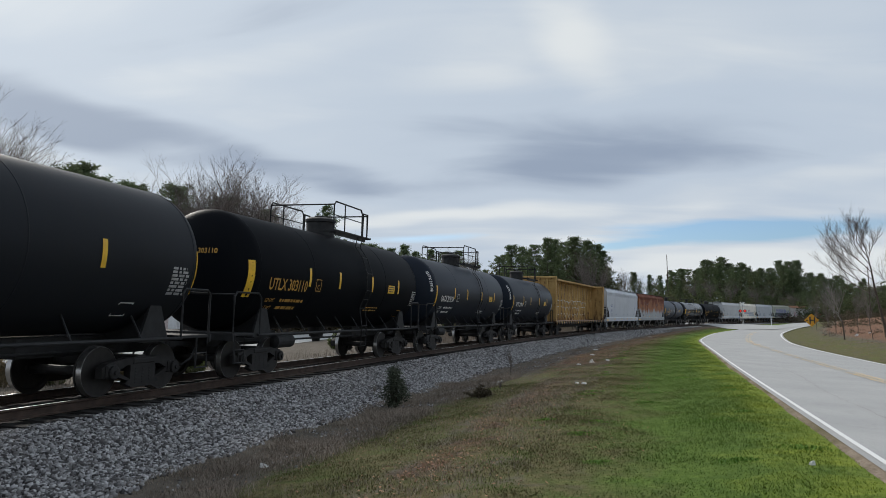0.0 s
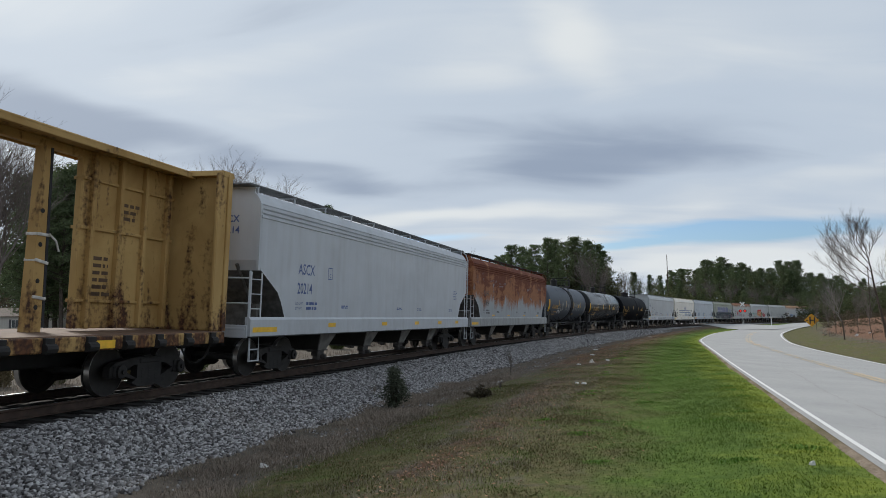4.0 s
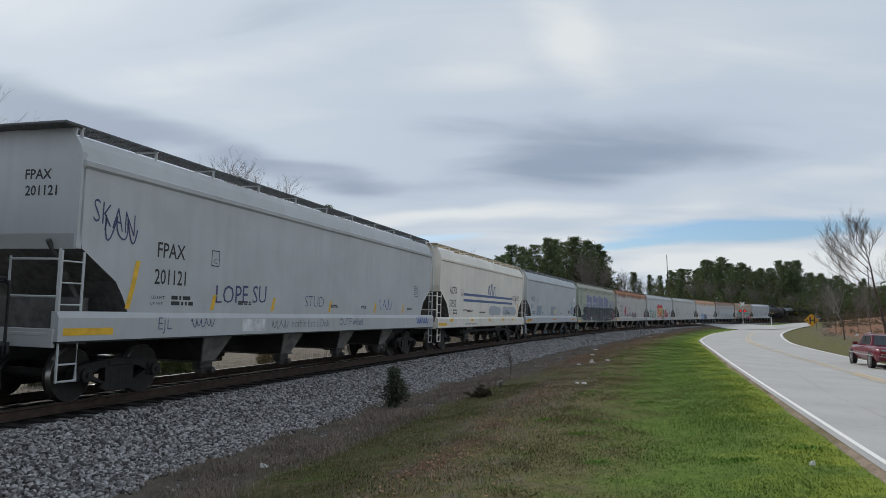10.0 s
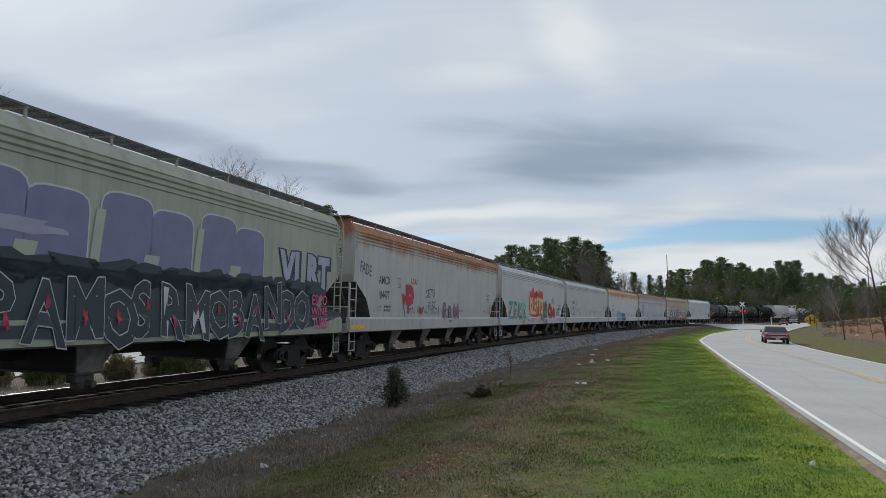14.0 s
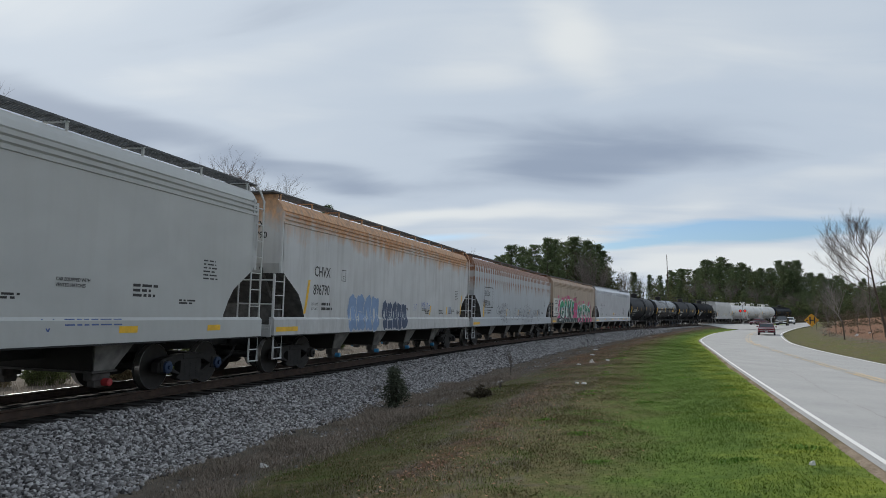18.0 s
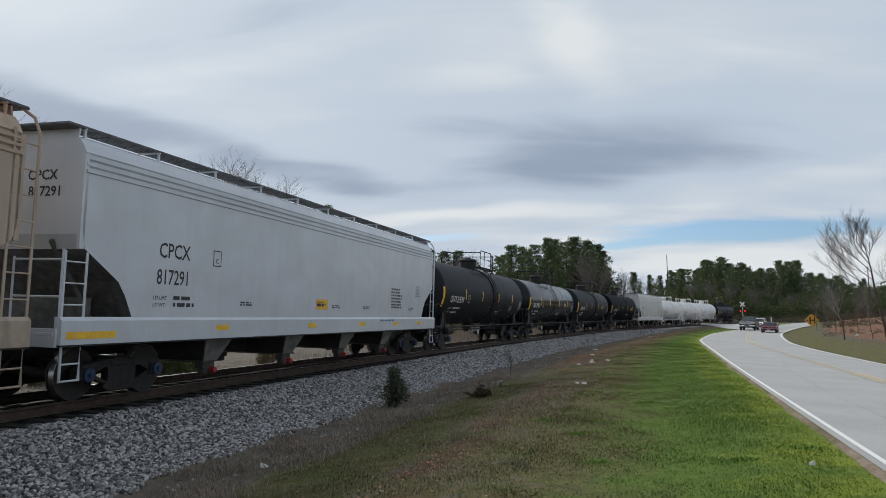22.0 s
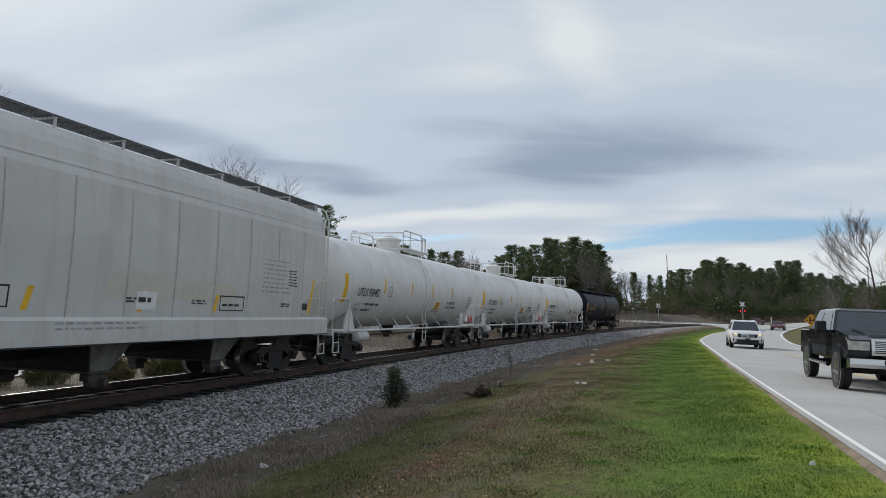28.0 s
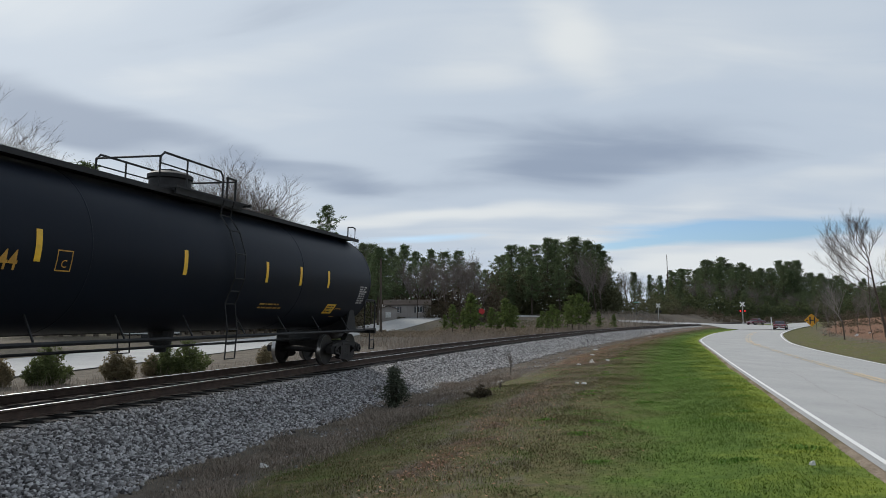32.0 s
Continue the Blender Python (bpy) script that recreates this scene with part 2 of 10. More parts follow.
M_BLACK = plain("sooty_black_steel", (0.011, 0.011, 0.012), 0.7, 0.0, 0.5)
M_TRUCK = plain("rust_brown_cast_steel", (0.013, 0.0115, 0.011), 0.7, 0.1, 0.5)
M_WHEEL = plain("worn_wheel_steel", (0.018, 0.0155, 0.014), 0.6, 0.2, 0.4)
M_TREAD = plain("polished_tread_steel", (0.42, 0.41, 0.40), 0.28, 0.9, 0.2)
M_GRATE = plain("grey_steel_grating", (0.11, 0.115, 0.12), 0.6, 0.3, 0.3)
M_YEL = plain("yellow_reflective_tape", (0.80, 0.47, 0.03), 0.45, 0, 0.15)
M_WHT = plain("white_marking_paint", (0.75, 0.75, 0.74), 0.5, 0, 0.1)
M_BLK = plain("black_marking_paint", (0.02, 0.02, 0.022), 0.5, 0, 0.2)
M_BLUE = plain("blue_marking_paint", (0.05, 0.09, 0.26), 0.5, 0, 0.2)
M_RUBBER = plain("tyre_rubber", (0.02, 0.02, 0.02), 0.85, 0, 0.3)

# ================= mesh helpers =================


class Shape:
    """Collects vertices and faces; built in car or thing space."""

    def __init__(self):
        self.v, self.f = [], []

    def add(self, vs, fs):
        n = len(self.v)
        self.v += [tuple(p) for p in vs]
        self.f += [tuple(i + n for i in q) for q in fs]
        return self

    def box(self, c, s, bevel=0.0, m=None):
        x, y, z = (v / 2 for v in s)
        b = min(bevel, x * 0.9, y * 0.9, z * 0.9)
        if b <= 0:
            vs = [Vector((i, j, k)) for i in (-x, x) for j in (-y, y) for k in (-z, z)]
            fs = [(0, 1, 3, 2), (4, 6, 7, 5), (0, 4, 5, 1), (2, 3, 7, 6), (0, 2, 6, 4), (1, 5, 7, 3)]
        else:
            ring = lambda xx, yy, zz: [(-xx + b, -yy, zz), (xx - b, -yy, zz), (xx, -yy + b, zz), (xx, yy - b, zz), (xx - b, yy, zz), (-xx + b, yy, zz), (-xx, yy - b, zz), (-xx, -yy + b, zz)]
            ins = lambda zz: [(-x + b, -y + b * 0.6, zz), (x - b, -y + b * 0.6, zz), (x - b * 0.6, -y + b, zz), (x - b * 0.6, y - b, zz), (x - b, y - b * 0.6, zz), (-x + b, y - b * 0.6, zz), (-x + b * 0.6, y - b, zz), (-x + b * 0.6, -y + b, zz)]
            rows = [ins(-z), ring(x, y, -z + b), ring(x, y, z - b), ins(z)]
            vs = [Vector(p) for r in rows for p in r]
            fs = [(r * 8 + i, r * 8 + (i + 1) % 8, r * 8 + 8 + (i + 1) % 8, r * 8 + 8 + i) for r in range(3) for i in range(8)]
            fs += [tuple(range(7, -1, -1)), tuple(range(24, 32))]
        if m is not None:
            vs = [m @ p for p in vs]
        return self.add([(p[0] + c[0], p[1] + c[1], p[2] + c[2]) for p in vs], fs)

    def rod(self, p0, p1, r, seg=6, r1=None, caps=True):
        p0, p1 = Vector(p0), Vector(p1)
        d = (p1 - p0)
        q = d.to_track_quat("Z", "Y").to_matrix()
        r1 = r if r1 is None else r1
        ring = [(math.cos(2 * math.pi * i / seg), math.sin(2 * math.pi * i / seg)) for i in range(seg)]
        vs = [p0 + q @ Vector((a * r, b * r, 0)) for a, b in ring] + [p1 + q @ Vector((a * r1, b * r1, 0)) for a, b in ring]
        fs = [(i, (i + 1) % seg, seg + (i + 1) % seg, seg + i) for i in range(seg)]
        if caps:
            fs += [tuple(range(seg - 1, -1, -1)), tuple(range(seg, 2 * seg))]
        return self.add(vs, fs)

    def pipe(self, pts, r, seg=6):
        """One bent tube through the points."""
        pts = [Vector(p) for p in pts]
        n, vs = len(pts), []
        for i, p in enumerate(pts):
            d0 = (p - pts[i - 1]).normalized() if i else (pts[1] - p).normalized()
            d1 = (pts[i + 1] - p).normalized() if i < n - 1 else d0
            d = (d0 + d1).normalized()
            side = d.cross(Vector((0.31, 0.17, 0.93))).normalized()
            up = d.cross(side)
            k = r / max(0.5, d.dot(d0))
            vs += [p + (side * math.cos(2 * math.pi * j / seg) + up * math.sin(2 * math.pi * j / seg)) * k for j in range(seg)]
        fs = [(i * seg + j, i * seg + (j + 1) % seg, i * seg + seg + (j + 1) % seg, i * seg + seg + j) for i in range(n - 1) for j in range(seg)]
        fs += [tuple(range(seg - 1, -1, -1)), tuple(range((n - 1) * seg, n * seg))]
        return self.add(vs, fs)

    def lathe(self, prof, axis="x", c=(0, 0, 0), seg=32, caps=True):
        """prof: (along, radius) pairs."""
        vs, fs = [], []
        for t, r in prof:
            for i in range(seg):
                a = 2 * math.pi * i / seg
                u, w = r * math.cos(a), r * math.sin(a)
                vs.append({"x": (t, u, w), "y": (w, t, u), "z": (u, w, t)}[axis])
        for k in range(len(prof) - 1):
            for i in range(seg):
                j = (i + 1) % seg
                fs.append((k * seg + i, k * seg + j, k * seg + seg + j, k * seg + seg + i))
        if caps:
            fs += [tuple(range(seg - 1, -1, -1)), tuple(range((len(prof) - 1) * seg, len(prof) * seg))]
        return self.add([(a + c[0], b + c[1], d + c[2]) for a, b, d in vs], fs)

    def prism(self, pts, y0, y1):
        """An outline in x and z, drawn out along y."""
        n = len(pts)
        vs = [(x, y0, z) for x, z in pts] + [(x, y1, z) for x, z in pts]
        fs = [(i, (i + 1) % n, n + (i + 1) % n, n + i) for i in range(n)] + [tuple(range(n - 1, -1, -1)), tuple(range(n, 2 * n))]
        return self.add(vs, fs)

    def mirror_y(self):
        n = len(self.v)
        self.v += [(x, -y, z) for x, y, z in self.v]
        self.f += [tuple(i + n for i in reversed(q)) for q in self.f]
        return self

    def mesh(self, name, mat, smooth=False):
        me = bpy.data.meshes.new(name)
        me.from_pydata(self.v, [], self.f)
        me.materials.append(mat)
        bm = bmesh.new()
        bm.from_mesh(me)
        bmesh.ops.recalc_face_normals(bm, faces=bm.faces)
        if smooth:
            for f in bm.faces:
                f.smooth = True
            for e in bm.edges:
                if len(e.link_faces) == 2 and e.calc_face_angle(0) > 0.7:
                    e.smooth = False
        bm.to_mesh(me)
        bm.free()
        return me


def part(name, shape, mat, parent=None, label="", smooth=False, at=None):
    """Links a shape, or a mesh that is shared, as one mesh object under a thing or a part."""
    me = shape.mesh(name, mat, smooth) if isinstance(shape, Shape) else shape
    ob = new(name, me)
    ob.parent = parent
    if at is not None:
        ob.matrix_basis = at
    if label:
        ob["label"] = label
    return ob


def stuff_mesh(name, verts, faces, mat, label, cat):
    """One object for what nobody could count, from arrays. faces: rows of equal length."""
    me = bpy.data.meshes.new(name)
    verts, faces = np.asarray(verts, np.float32), np.asarray(faces, np.int32)
    k = faces.shape[1]
    me.vertices.add(len(verts))
    me.vertices.foreach_set("co", verts.ravel())
    me.loops.add(faces.size)
    me.loops.foreach_set("vertex_index", faces.ravel())
    me.polygons.add(len(faces))
    me.polygons.foreach_set("loop_start", np.arange(0, faces.size, k, dtype=np.int32))
    me.update(calc_edges=True)
    me.materials.append(mat)
    return tagged(new(name, me), label, cat, kind="stuff")


# ================= the line of the track =================
# curvature (1/km) at arc lengths along the track; negative bends to the right
KN = np.array([-140, -60, 0, 40, 80, 120, 160, 220, 300, 620.0])
KV = np.array([-2.3, -2.2076, -1.9225, -2.0941, -1.6734, -1.2911, -1.648, -1.6795, -1.6954, -1.4]) / 1000
TS = np.arange(-140.0, 621.0, 1.0)
_k = np.interp(TS, KN, KV)
TH = np.concatenate([[0], np.cumsum((_k[1:] + _k[:-1]) / 2)])
TH = TH - TH[140] + 1.24005
_c, _s = np.cos(TH), np.sin(TH)
TX = np.concatenate([[0], np.cumsum((_c[1:] + _c[:-1]) / 2)])
TY = np.concatenate([[0], np.cumsum((_s[1:] + _s[:-1]) / 2)])
TX, TY = TX - TX[140] + 1.415, TY - TY[140] + 40.9356
CANT = 0.0370                    # the outer rail lies higher: slope across the track


def on_track(s, d=0.0, z=0.0):
    """The place at arc length s, d metres to the right of the middle and z over the plane of the rails."""
    x, y, h = np.interp(s, TS, TX), np.interp(s, TS, TY), np.interp(s, TS, TH)
    dd = d + z * CANT
    return Vector((x + dd * math.sin(h), y - dd * math.cos(h), z + (0.755 - d) * CANT))


def track_sd(x, y):
    """Arc length and distance to the right of the track, for arrays of places."""
    x, y = np.asarray(x, float), np.asarray(y, float)
    s, d = np.empty(x.shape), np.empty(x.shape)
    for i in range(0, x.size, 4000):
        xx, yy = x.ravel()[i:i + 4000, None], y.ravel()[i:i + 4000, None]
        j = np.argmin((xx - TX[None, ::2]) ** 2 + (yy - TY[None, ::2]) ** 2, axis=1) * 2
        dx, dy = xx[:, 0] - TX[j], yy[:, 0] - TY[j]
        s.ravel()[i:i + 4000] = TS[j] + dx * np.cos(TH[j]) + dy * np.sin(TH[j])
        d.ravel()[i:i + 4000] = dx * np.sin(TH[j]) - dy * np.cos(TH[j])
    return s, d

# ================= roads and ground =================
# middle line of each road: x, y, height at its left and at its right edge, half width
ROAD_MAIN = [(-6, -38, -0.14, -0.4, 3.1), (2.9, -9.0, -0.16, -0.46, 3.1), (7.6, 6.9, -0.18, -0.50, 3.1), (12.6, 23.2, -0.25, -0.60, 3.1), (17.1, 37.3, -0.35, -0.68, 3.1),
             (21.2, 50.0, -0.43, -0.71, 3.15), (25.1, 61.0, -0.48, -0.67, 3.2), (33.6, 80.6, -0.48, -0.60, 3.3), (41.4, 95.8, -0.48, -0.55, 3.3), (54.4, 119.2, -0.47, -0.50, 3.2),
             (68.6, 143.2, -0.46, -0.46, 3.1), (95.0, 189.9, -0.43, -0.43, 3.1), (130, 240, -0.4, -0.4, 3.1), (200, 320, -0.3, -0.3, 3.1)]
ROAD_SIDE = [(45.5, 106, -0.455, -0.455, 2.4), (48.6, 113, -0.44, -0.44, 4.2), (53.6, 128, -0.33, -0.33, 5.0), (55.5, 140, -0.12, -0.12, 4.8), (53.3, 150, 0.0, 0.0, 4.6), (46.5, 158.5, 0.25, 0.50, 4.2),
             (34, 167, 0.95, 1.35, 3.8), (18, 178, 1.75, 2.25, 3.8), (0, 188, 2.5, 2.9, 3.6), (-40, 196, 3.2, 3.2, 3.3), (-120, 200, 3.6, 3.6, 3.3)]
ROAD_BACK = [(-36, -60, -0.7, -0.7, 4.6), (-27, 0, -0.74, -0.74, 4.8), (-22, 28, -0.74, -0.74, 5.0), (-20, 45, -0.72, -0.72, 5.0), (-18.0, 66, -0.65, -0.65, 5.0), (-15.5, 90, -0.5, -0.5, 5.0), (-11.5, 115, -0.1, -0.1, 5.0),
             (-6, 138, 1.2, 1.2, 4.5), (-1, 162, 2.4, 2.4, 4.0), (2, 186, 2.75, 2.75, 3.4)]


def smooth_line(rows, step=1.5):
    """Catmull-Rom through the rows, at even steps."""
    a = np.array(rows, float)
    a = np.vstack([2 * a[0] - a[1], a, 2 * a[-1] - a[-2]])
    out = []
    for i in range(1, len(a) - 2):
        n = max(2, int(np.hypot(*(a[i + 1] - a[i])[:2]) / step))
        for k in range(n):
            t = k / n
            out.append(0.5 * (2 * a[i] + (a[i + 1] - a[i - 1]) * t + (2 * a[i - 1] - 5 * a[i] + 4 * a[i + 1] - a[i + 2]) * t * t + (3 * a[i] - a[i - 1] - 3 * a[i + 1] + a[i + 2]) * t ** 3))
    out.append(a[-2])
    return np.array(out)


L_MAIN, L_SIDE, L_BACK = (smooth_line(r) for r in (ROAD_MAIN, ROAD_SIDE, ROAD_BACK))


def line_normals(l):
    t = np.gradient(l[:, :2], axis=0)
    t /= np.linalg.norm(t, axis=1)[:, None]
    return np.c_[t[:, 1], -t[:, 0]]          # to the right


def near_road(l, x, y):
    """Distance beyond the road's edge, and the road's height there, for arrays."""
    n = line_normals(l)
    dist, hgt = np.empty(x.shape), np.empty(x.shape)
    for i in range(0, x.size, 4000):
        xx, yy = x.ravel()[i:i + 4000, None], y.ravel()[i:i + 4000, None]
        j = np.argmin((xx - l[None, :, 0]) ** 2 + (yy - l[None, :, 1]) ** 2, axis=1)
        lat = (xx[:, 0] - l[j, 0]) * n[j, 0] + (yy[:, 0] - l[j, 1]) * n[j, 1]
        d = np.hypot(xx[:, 0] - l[j, 0], yy[:, 0] - l[j, 1])
        u = np.clip(lat / l[j, 4], -1.3, 1.3)
        dist.ravel()[i:i + 4000] = d - l[j, 4]
        hgt.ravel()[i:i + 4000] = l[j, 2] + (l[j, 3] - l[j, 2]) * (u + 1) / 2
    return dist, hgt


def sstep(a, b, v):
    t = np.clip((v - a) / (b - a), 0, 1)
    return t * t * (3 - 2 * t)


def ground_z(x, y):
    """Height of the ground, for arrays of places."""
    x, y = np.asarray(x, float), np.asarray(y, float)
    s, d = track_sd(x, y)
    z = np.interp(d, [-400, -60, -26, -12, -5, -2.6, 2.6, 3.6, 4.6, 5.6, 7.2, 9.0, 14, 40], [-0.2, -0.4, -0.55, -0.7, -0.85, -0.75, -0.70, -0.76, -0.80, -0.72, -0.50, -0.33, -0.30, -0.5])
    # the ditch fades out towards the crossing
    z = np.where((d > 2.6) & (d < 9), z + sstep(40, 95, s) * (-0.30 - z) * 0.8, z)
    # the ground climbs behind the track, and a clay bank lies right of the main road
    rise = sstep(118, 186, y) * 2.9 + sstep(175, 600, y) * 2.0
    z = z + rise * sstep(-6, -22, d)
    e, _ = near_road(L_MAIN, x, y)
    right = x > np.interp(y, L_MAIN[:, 1], L_MAIN[:, 0])
    z = np.where(right & (d > 0), -0.62 + 0.40 * sstep(0.5, 6, e) + 0.95 * sstep(5, 24, e) + 1.5 * sstep(110, 300, y), z)
    z = z + 0.028 * np.sin(x * 0.61 + 1.3 * np.sin(y * 0.23)) * np.sin(y * 0.47 + 0.5) * sstep(4.2, 6, np.abs(d))
    z = z + 0.010 * np.sin(x * 2.3 + 2 * np.sin(y * 0.9)) * np.sin(y * 1.9 + x) * sstep(3.9, 5, np.abs(d))
    for l in (L_BACK, L_SIDE, L_MAIN):
        e, h = near_road(l, x, y)
        w = 1 - sstep(0.3, 2.6, e)
        z = z * (1 - w) + (h - 0.05) * w
    # hollow under the road's widened mouth
    w = sstep(9.0, 5.5, np.hypot(x - 60.5, (y - 134.0) * 0.75))
    z = z * (1 - w) + np.minimum(z, -0.62) * w
    return z - 0.10 * (np.abs(d) < 2.2)


def spaced(lo, hi, near_lo, near_hi, step, grow):
    a = list(np.arange(near_lo, near_hi, step))
    st, v = step, near_hi
    while v < hi:
        a.append(v)
        st *= grow
        v += st
    a.append(hi)
    st, v = step, near_lo - step
    while v > lo:
        a.insert(0, v)
        st *= grow
        v -= st
    a.insert(0, lo)
    return np.array(a)


def grid_mesh(name, xs, ys, zf):
    X, Y = np.meshgrid(xs, ys)
    Z = zf(X, Y)
    nx = len(xs)
    idx = np.arange(X.size).reshape(X.shape)
    f = np.stack([idx[:-1, :-1], idx[:-1, 1:], idx[1:, 1:], idx[1:, :-1]], -1).reshape(-1, 4)
    me = bpy.data.meshes.new(name)
    me.vertices.add(X.size)
    me.vertices.foreach_set("co", np.stack([X, Y, Z], -1).astype(np.float32).ravel())
    me.loops.add(f.size)
    me.loops.foreach_set("vertex_index", f.astype(np.int32).ravel())
    me.polygons.add(len(f))
    me.polygons.foreach_set("loop_start", np.arange(0, f.size, 4, dtype=np.int32))
    me.polygons.foreach_set("use_smooth", np.ones(len(f), bool))
    me.update(calc_edges=True)
    return me


def cover_at(s, d, e):
    """Cover between ballast and road: share of grass, its freshness, and share of red-brown litter."""
    near = 1 - sstep(-22, -9, s)
    moss = near * 0.62 * sstep(5.1, 5.8, d) * (1 - sstep(6.9, 7.7, d))
    grass = sstep(7.2, 9.3, d) * (0.66 + 0.34 * sstep(9.3, 10.6, d))
    fresh = 0.14 + 0.40 * sstep(8.9, 11.2, d) + 0.38 * (1 - sstep(0.4, 2.2, e)) + 0.03 * sstep(-30, 10, s)
    red = sstep(5.6 + 1.5 * near, 6.6 + 1.3 * near, d) * (1 - sstep(7.8, 9.4, d)) * (1 - 0.6 * sstep(30, 70, s))
    return np.clip(moss + grass + 0.30 * sstep(5.0, 6.0, d) * (1 - grass), 0, 1), fresh, red * 0.8


def turf(n, fresh, v):
    """Colours of grass, from dull winter turf to yellow-green spring growth."""
    dull = n.mix(v, (0.066, 0.080, 0.022), (0.165, 0.132, 0.068))
    mid = n.mix(v, (0.064, 0.116, 0.017), (0.130, 0.195, 0.038))
    yellow = n.mix(v, (0.152, 0.203, 0.022), (0.270, 0.316, 0.048))
    return n.mix(n.rng(fresh, 0.70, 1.05), n.mix(n.rng(fresh, 0.18, 0.50), dull, mid), yellow)


def build_ground():
    n = Nodes("winter_grass_and_clay")
    at = n.t.nodes.new("ShaderNodeAttribute")
    at.attribute_name = "cover"
    sp = n.t.nodes.new("ShaderNodeSeparateColor")
    n.link(at.outputs["Color"], sp.inputs[0])
    green_f, clay_f, fresh_f, red_f = sp.outputs[0], sp.outputs[1], sp.outputs[2], at.outputs["Alpha"]
    mid, fine, tuft = n.noise(2.2, 6), n.noise(22, 6), n.noise(0.9, 5, dist=0.5, loc=(4, 2, 0))
    patchy = n.math("MULTIPLY", n.math("SUBTRACT", tuft, 0.5), 1.0)
    grass = turf(n, n.math("ADD", fresh_f, patchy), n.rng(n.noise(6.0, 6), 0.3, 0.7))
    straw = n.mix(n.rng(mid, 0.35, 0.65), (0.16, 0.135, 0.112), (0.095, 0.08, 0.066))
    litter = n.mix(n.rng(n.noise(5.0, 6), 0.35, 0.65), (0.16, 0.088, 0.056), (0.070, 0.047, 0.034))
    litter = n.mix(n.math("MULTIPLY", n.rng(tuft, 0.46, 0.56), 0.85), litter, (0.066, 0.076, 0.024))
    clay = n.mix(n.rng(mid, 0.35, 0.65), (0.27, 0.135, 0.085), (0.15, 0.092, 0.064))
    c = n.mix(n.rng(n.math("ADD", red_f, n.math("MULTIPLY", n.math("SUBTRACT", mid, 0.5), 1.2)), 0.3, 0.7), straw, litter)
    c = n.mix(n.rng(n.math("ADD", green_f, n.math("MULTIPLY", n.math("SUBTRACT", n.noise(1.6, 6, dist=0.4), 0.5), 1.5)), 0.35, 0.65), c, grass)
    c = n.mix(n.rng(n.math("ADD", clay_f, n.math("MULTIPLY", n.math("SUBTRACT", mid, 0.5), 1.0)), 0.4, 0.65), c, clay)
    c = n.mix(n.math("MULTIPLY", n.rng(fine, 0.38, 0.62), 0.22), c, (0.04, 0.045, 0.02))
    mat = n.done(c, 0.95, 0, fine, 0.8, 0.05, 0.1)
    xs = spaced(-3000, 3000, -24, 44, 0.42, 1.09)
    ys = spaced(-600, 4000, -8, 70, 0.42, 1.075)
    me = grid_mesh("ground", xs, ys, ground_z)
    me.materials.append(mat)
    co = np.empty(len(me.vertices) * 3, np.float32)
    me.vertices.foreach_get("co", co)
    co = co.reshape(-1, 3)
    s, d = track_sd(co[:, 0], co[:, 1])
    em, _ = near_road(L_MAIN, co[:, 0], co[:, 1])
    side = d > 0
    right = (co[:, 0] > np.interp(co[:, 1], L_MAIN[:, 1], L_MAIN[:, 0])) & side
    grass, fresh, red = cover_at(s, d, em)
    green = np.where(side, grass, 0.12 + 0.2 * sstep(-22, -30, d))
    green = np.where(right, 0.55 * (1 - sstep(2, 7, em)) + 0.1, green)
    dirt = np.where(right, 0.8 * sstep(3.0, 6.0, em), 0.25 * sstep(0.5, 0.15, em) * side)
    red = np.where(right | ~side, 0.2, np.maximum(red, 0.6 * sstep(0.6, 0.2, em)))
    lush = np.where(right, 0.15, np.where(side, fresh, 0.1))
    a = me.color_attributes.new("cover", "FLOAT_COLOR", "POINT")
    a.data.foreach_set("color", np.stack([green, dirt, lush, red], -1).astype(np.float32).ravel())
    tagged(new("ground", me), "grassy clay ground with a shallow ditch beside the track", "ground", kind="structure")


def ribbon(name, l, us, lift, mat, label, cat, i0=0, i1=None):
    """A strip along a road between the sideways places us, as one sheet."""
    nn = line_normals(l)
    idx = range(i0, len(l) if i1 is None else i1)
    vs, fs = [], []
    for i in idx:
        for u in us:
            r = l[i]
            vs.append((r[0] + nn[i, 0] * u * r[4], r[1] + nn[i, 1] * u * r[4], r[2] + (r[3] - r[2]) * (u + 1) / 2 + lift))
    k = len(us)
    for a in range(len(idx) - 1):
        for b in range(k - 1):
            fs.append((a * k + b, a * k + b + 1, a * k + k + b + 1, a * k + k + b))
    sh = Shape().add(vs, fs)
    ob = part(name, sh, mat, smooth=True)
    return tagged(ob, label, cat, kind="structure")


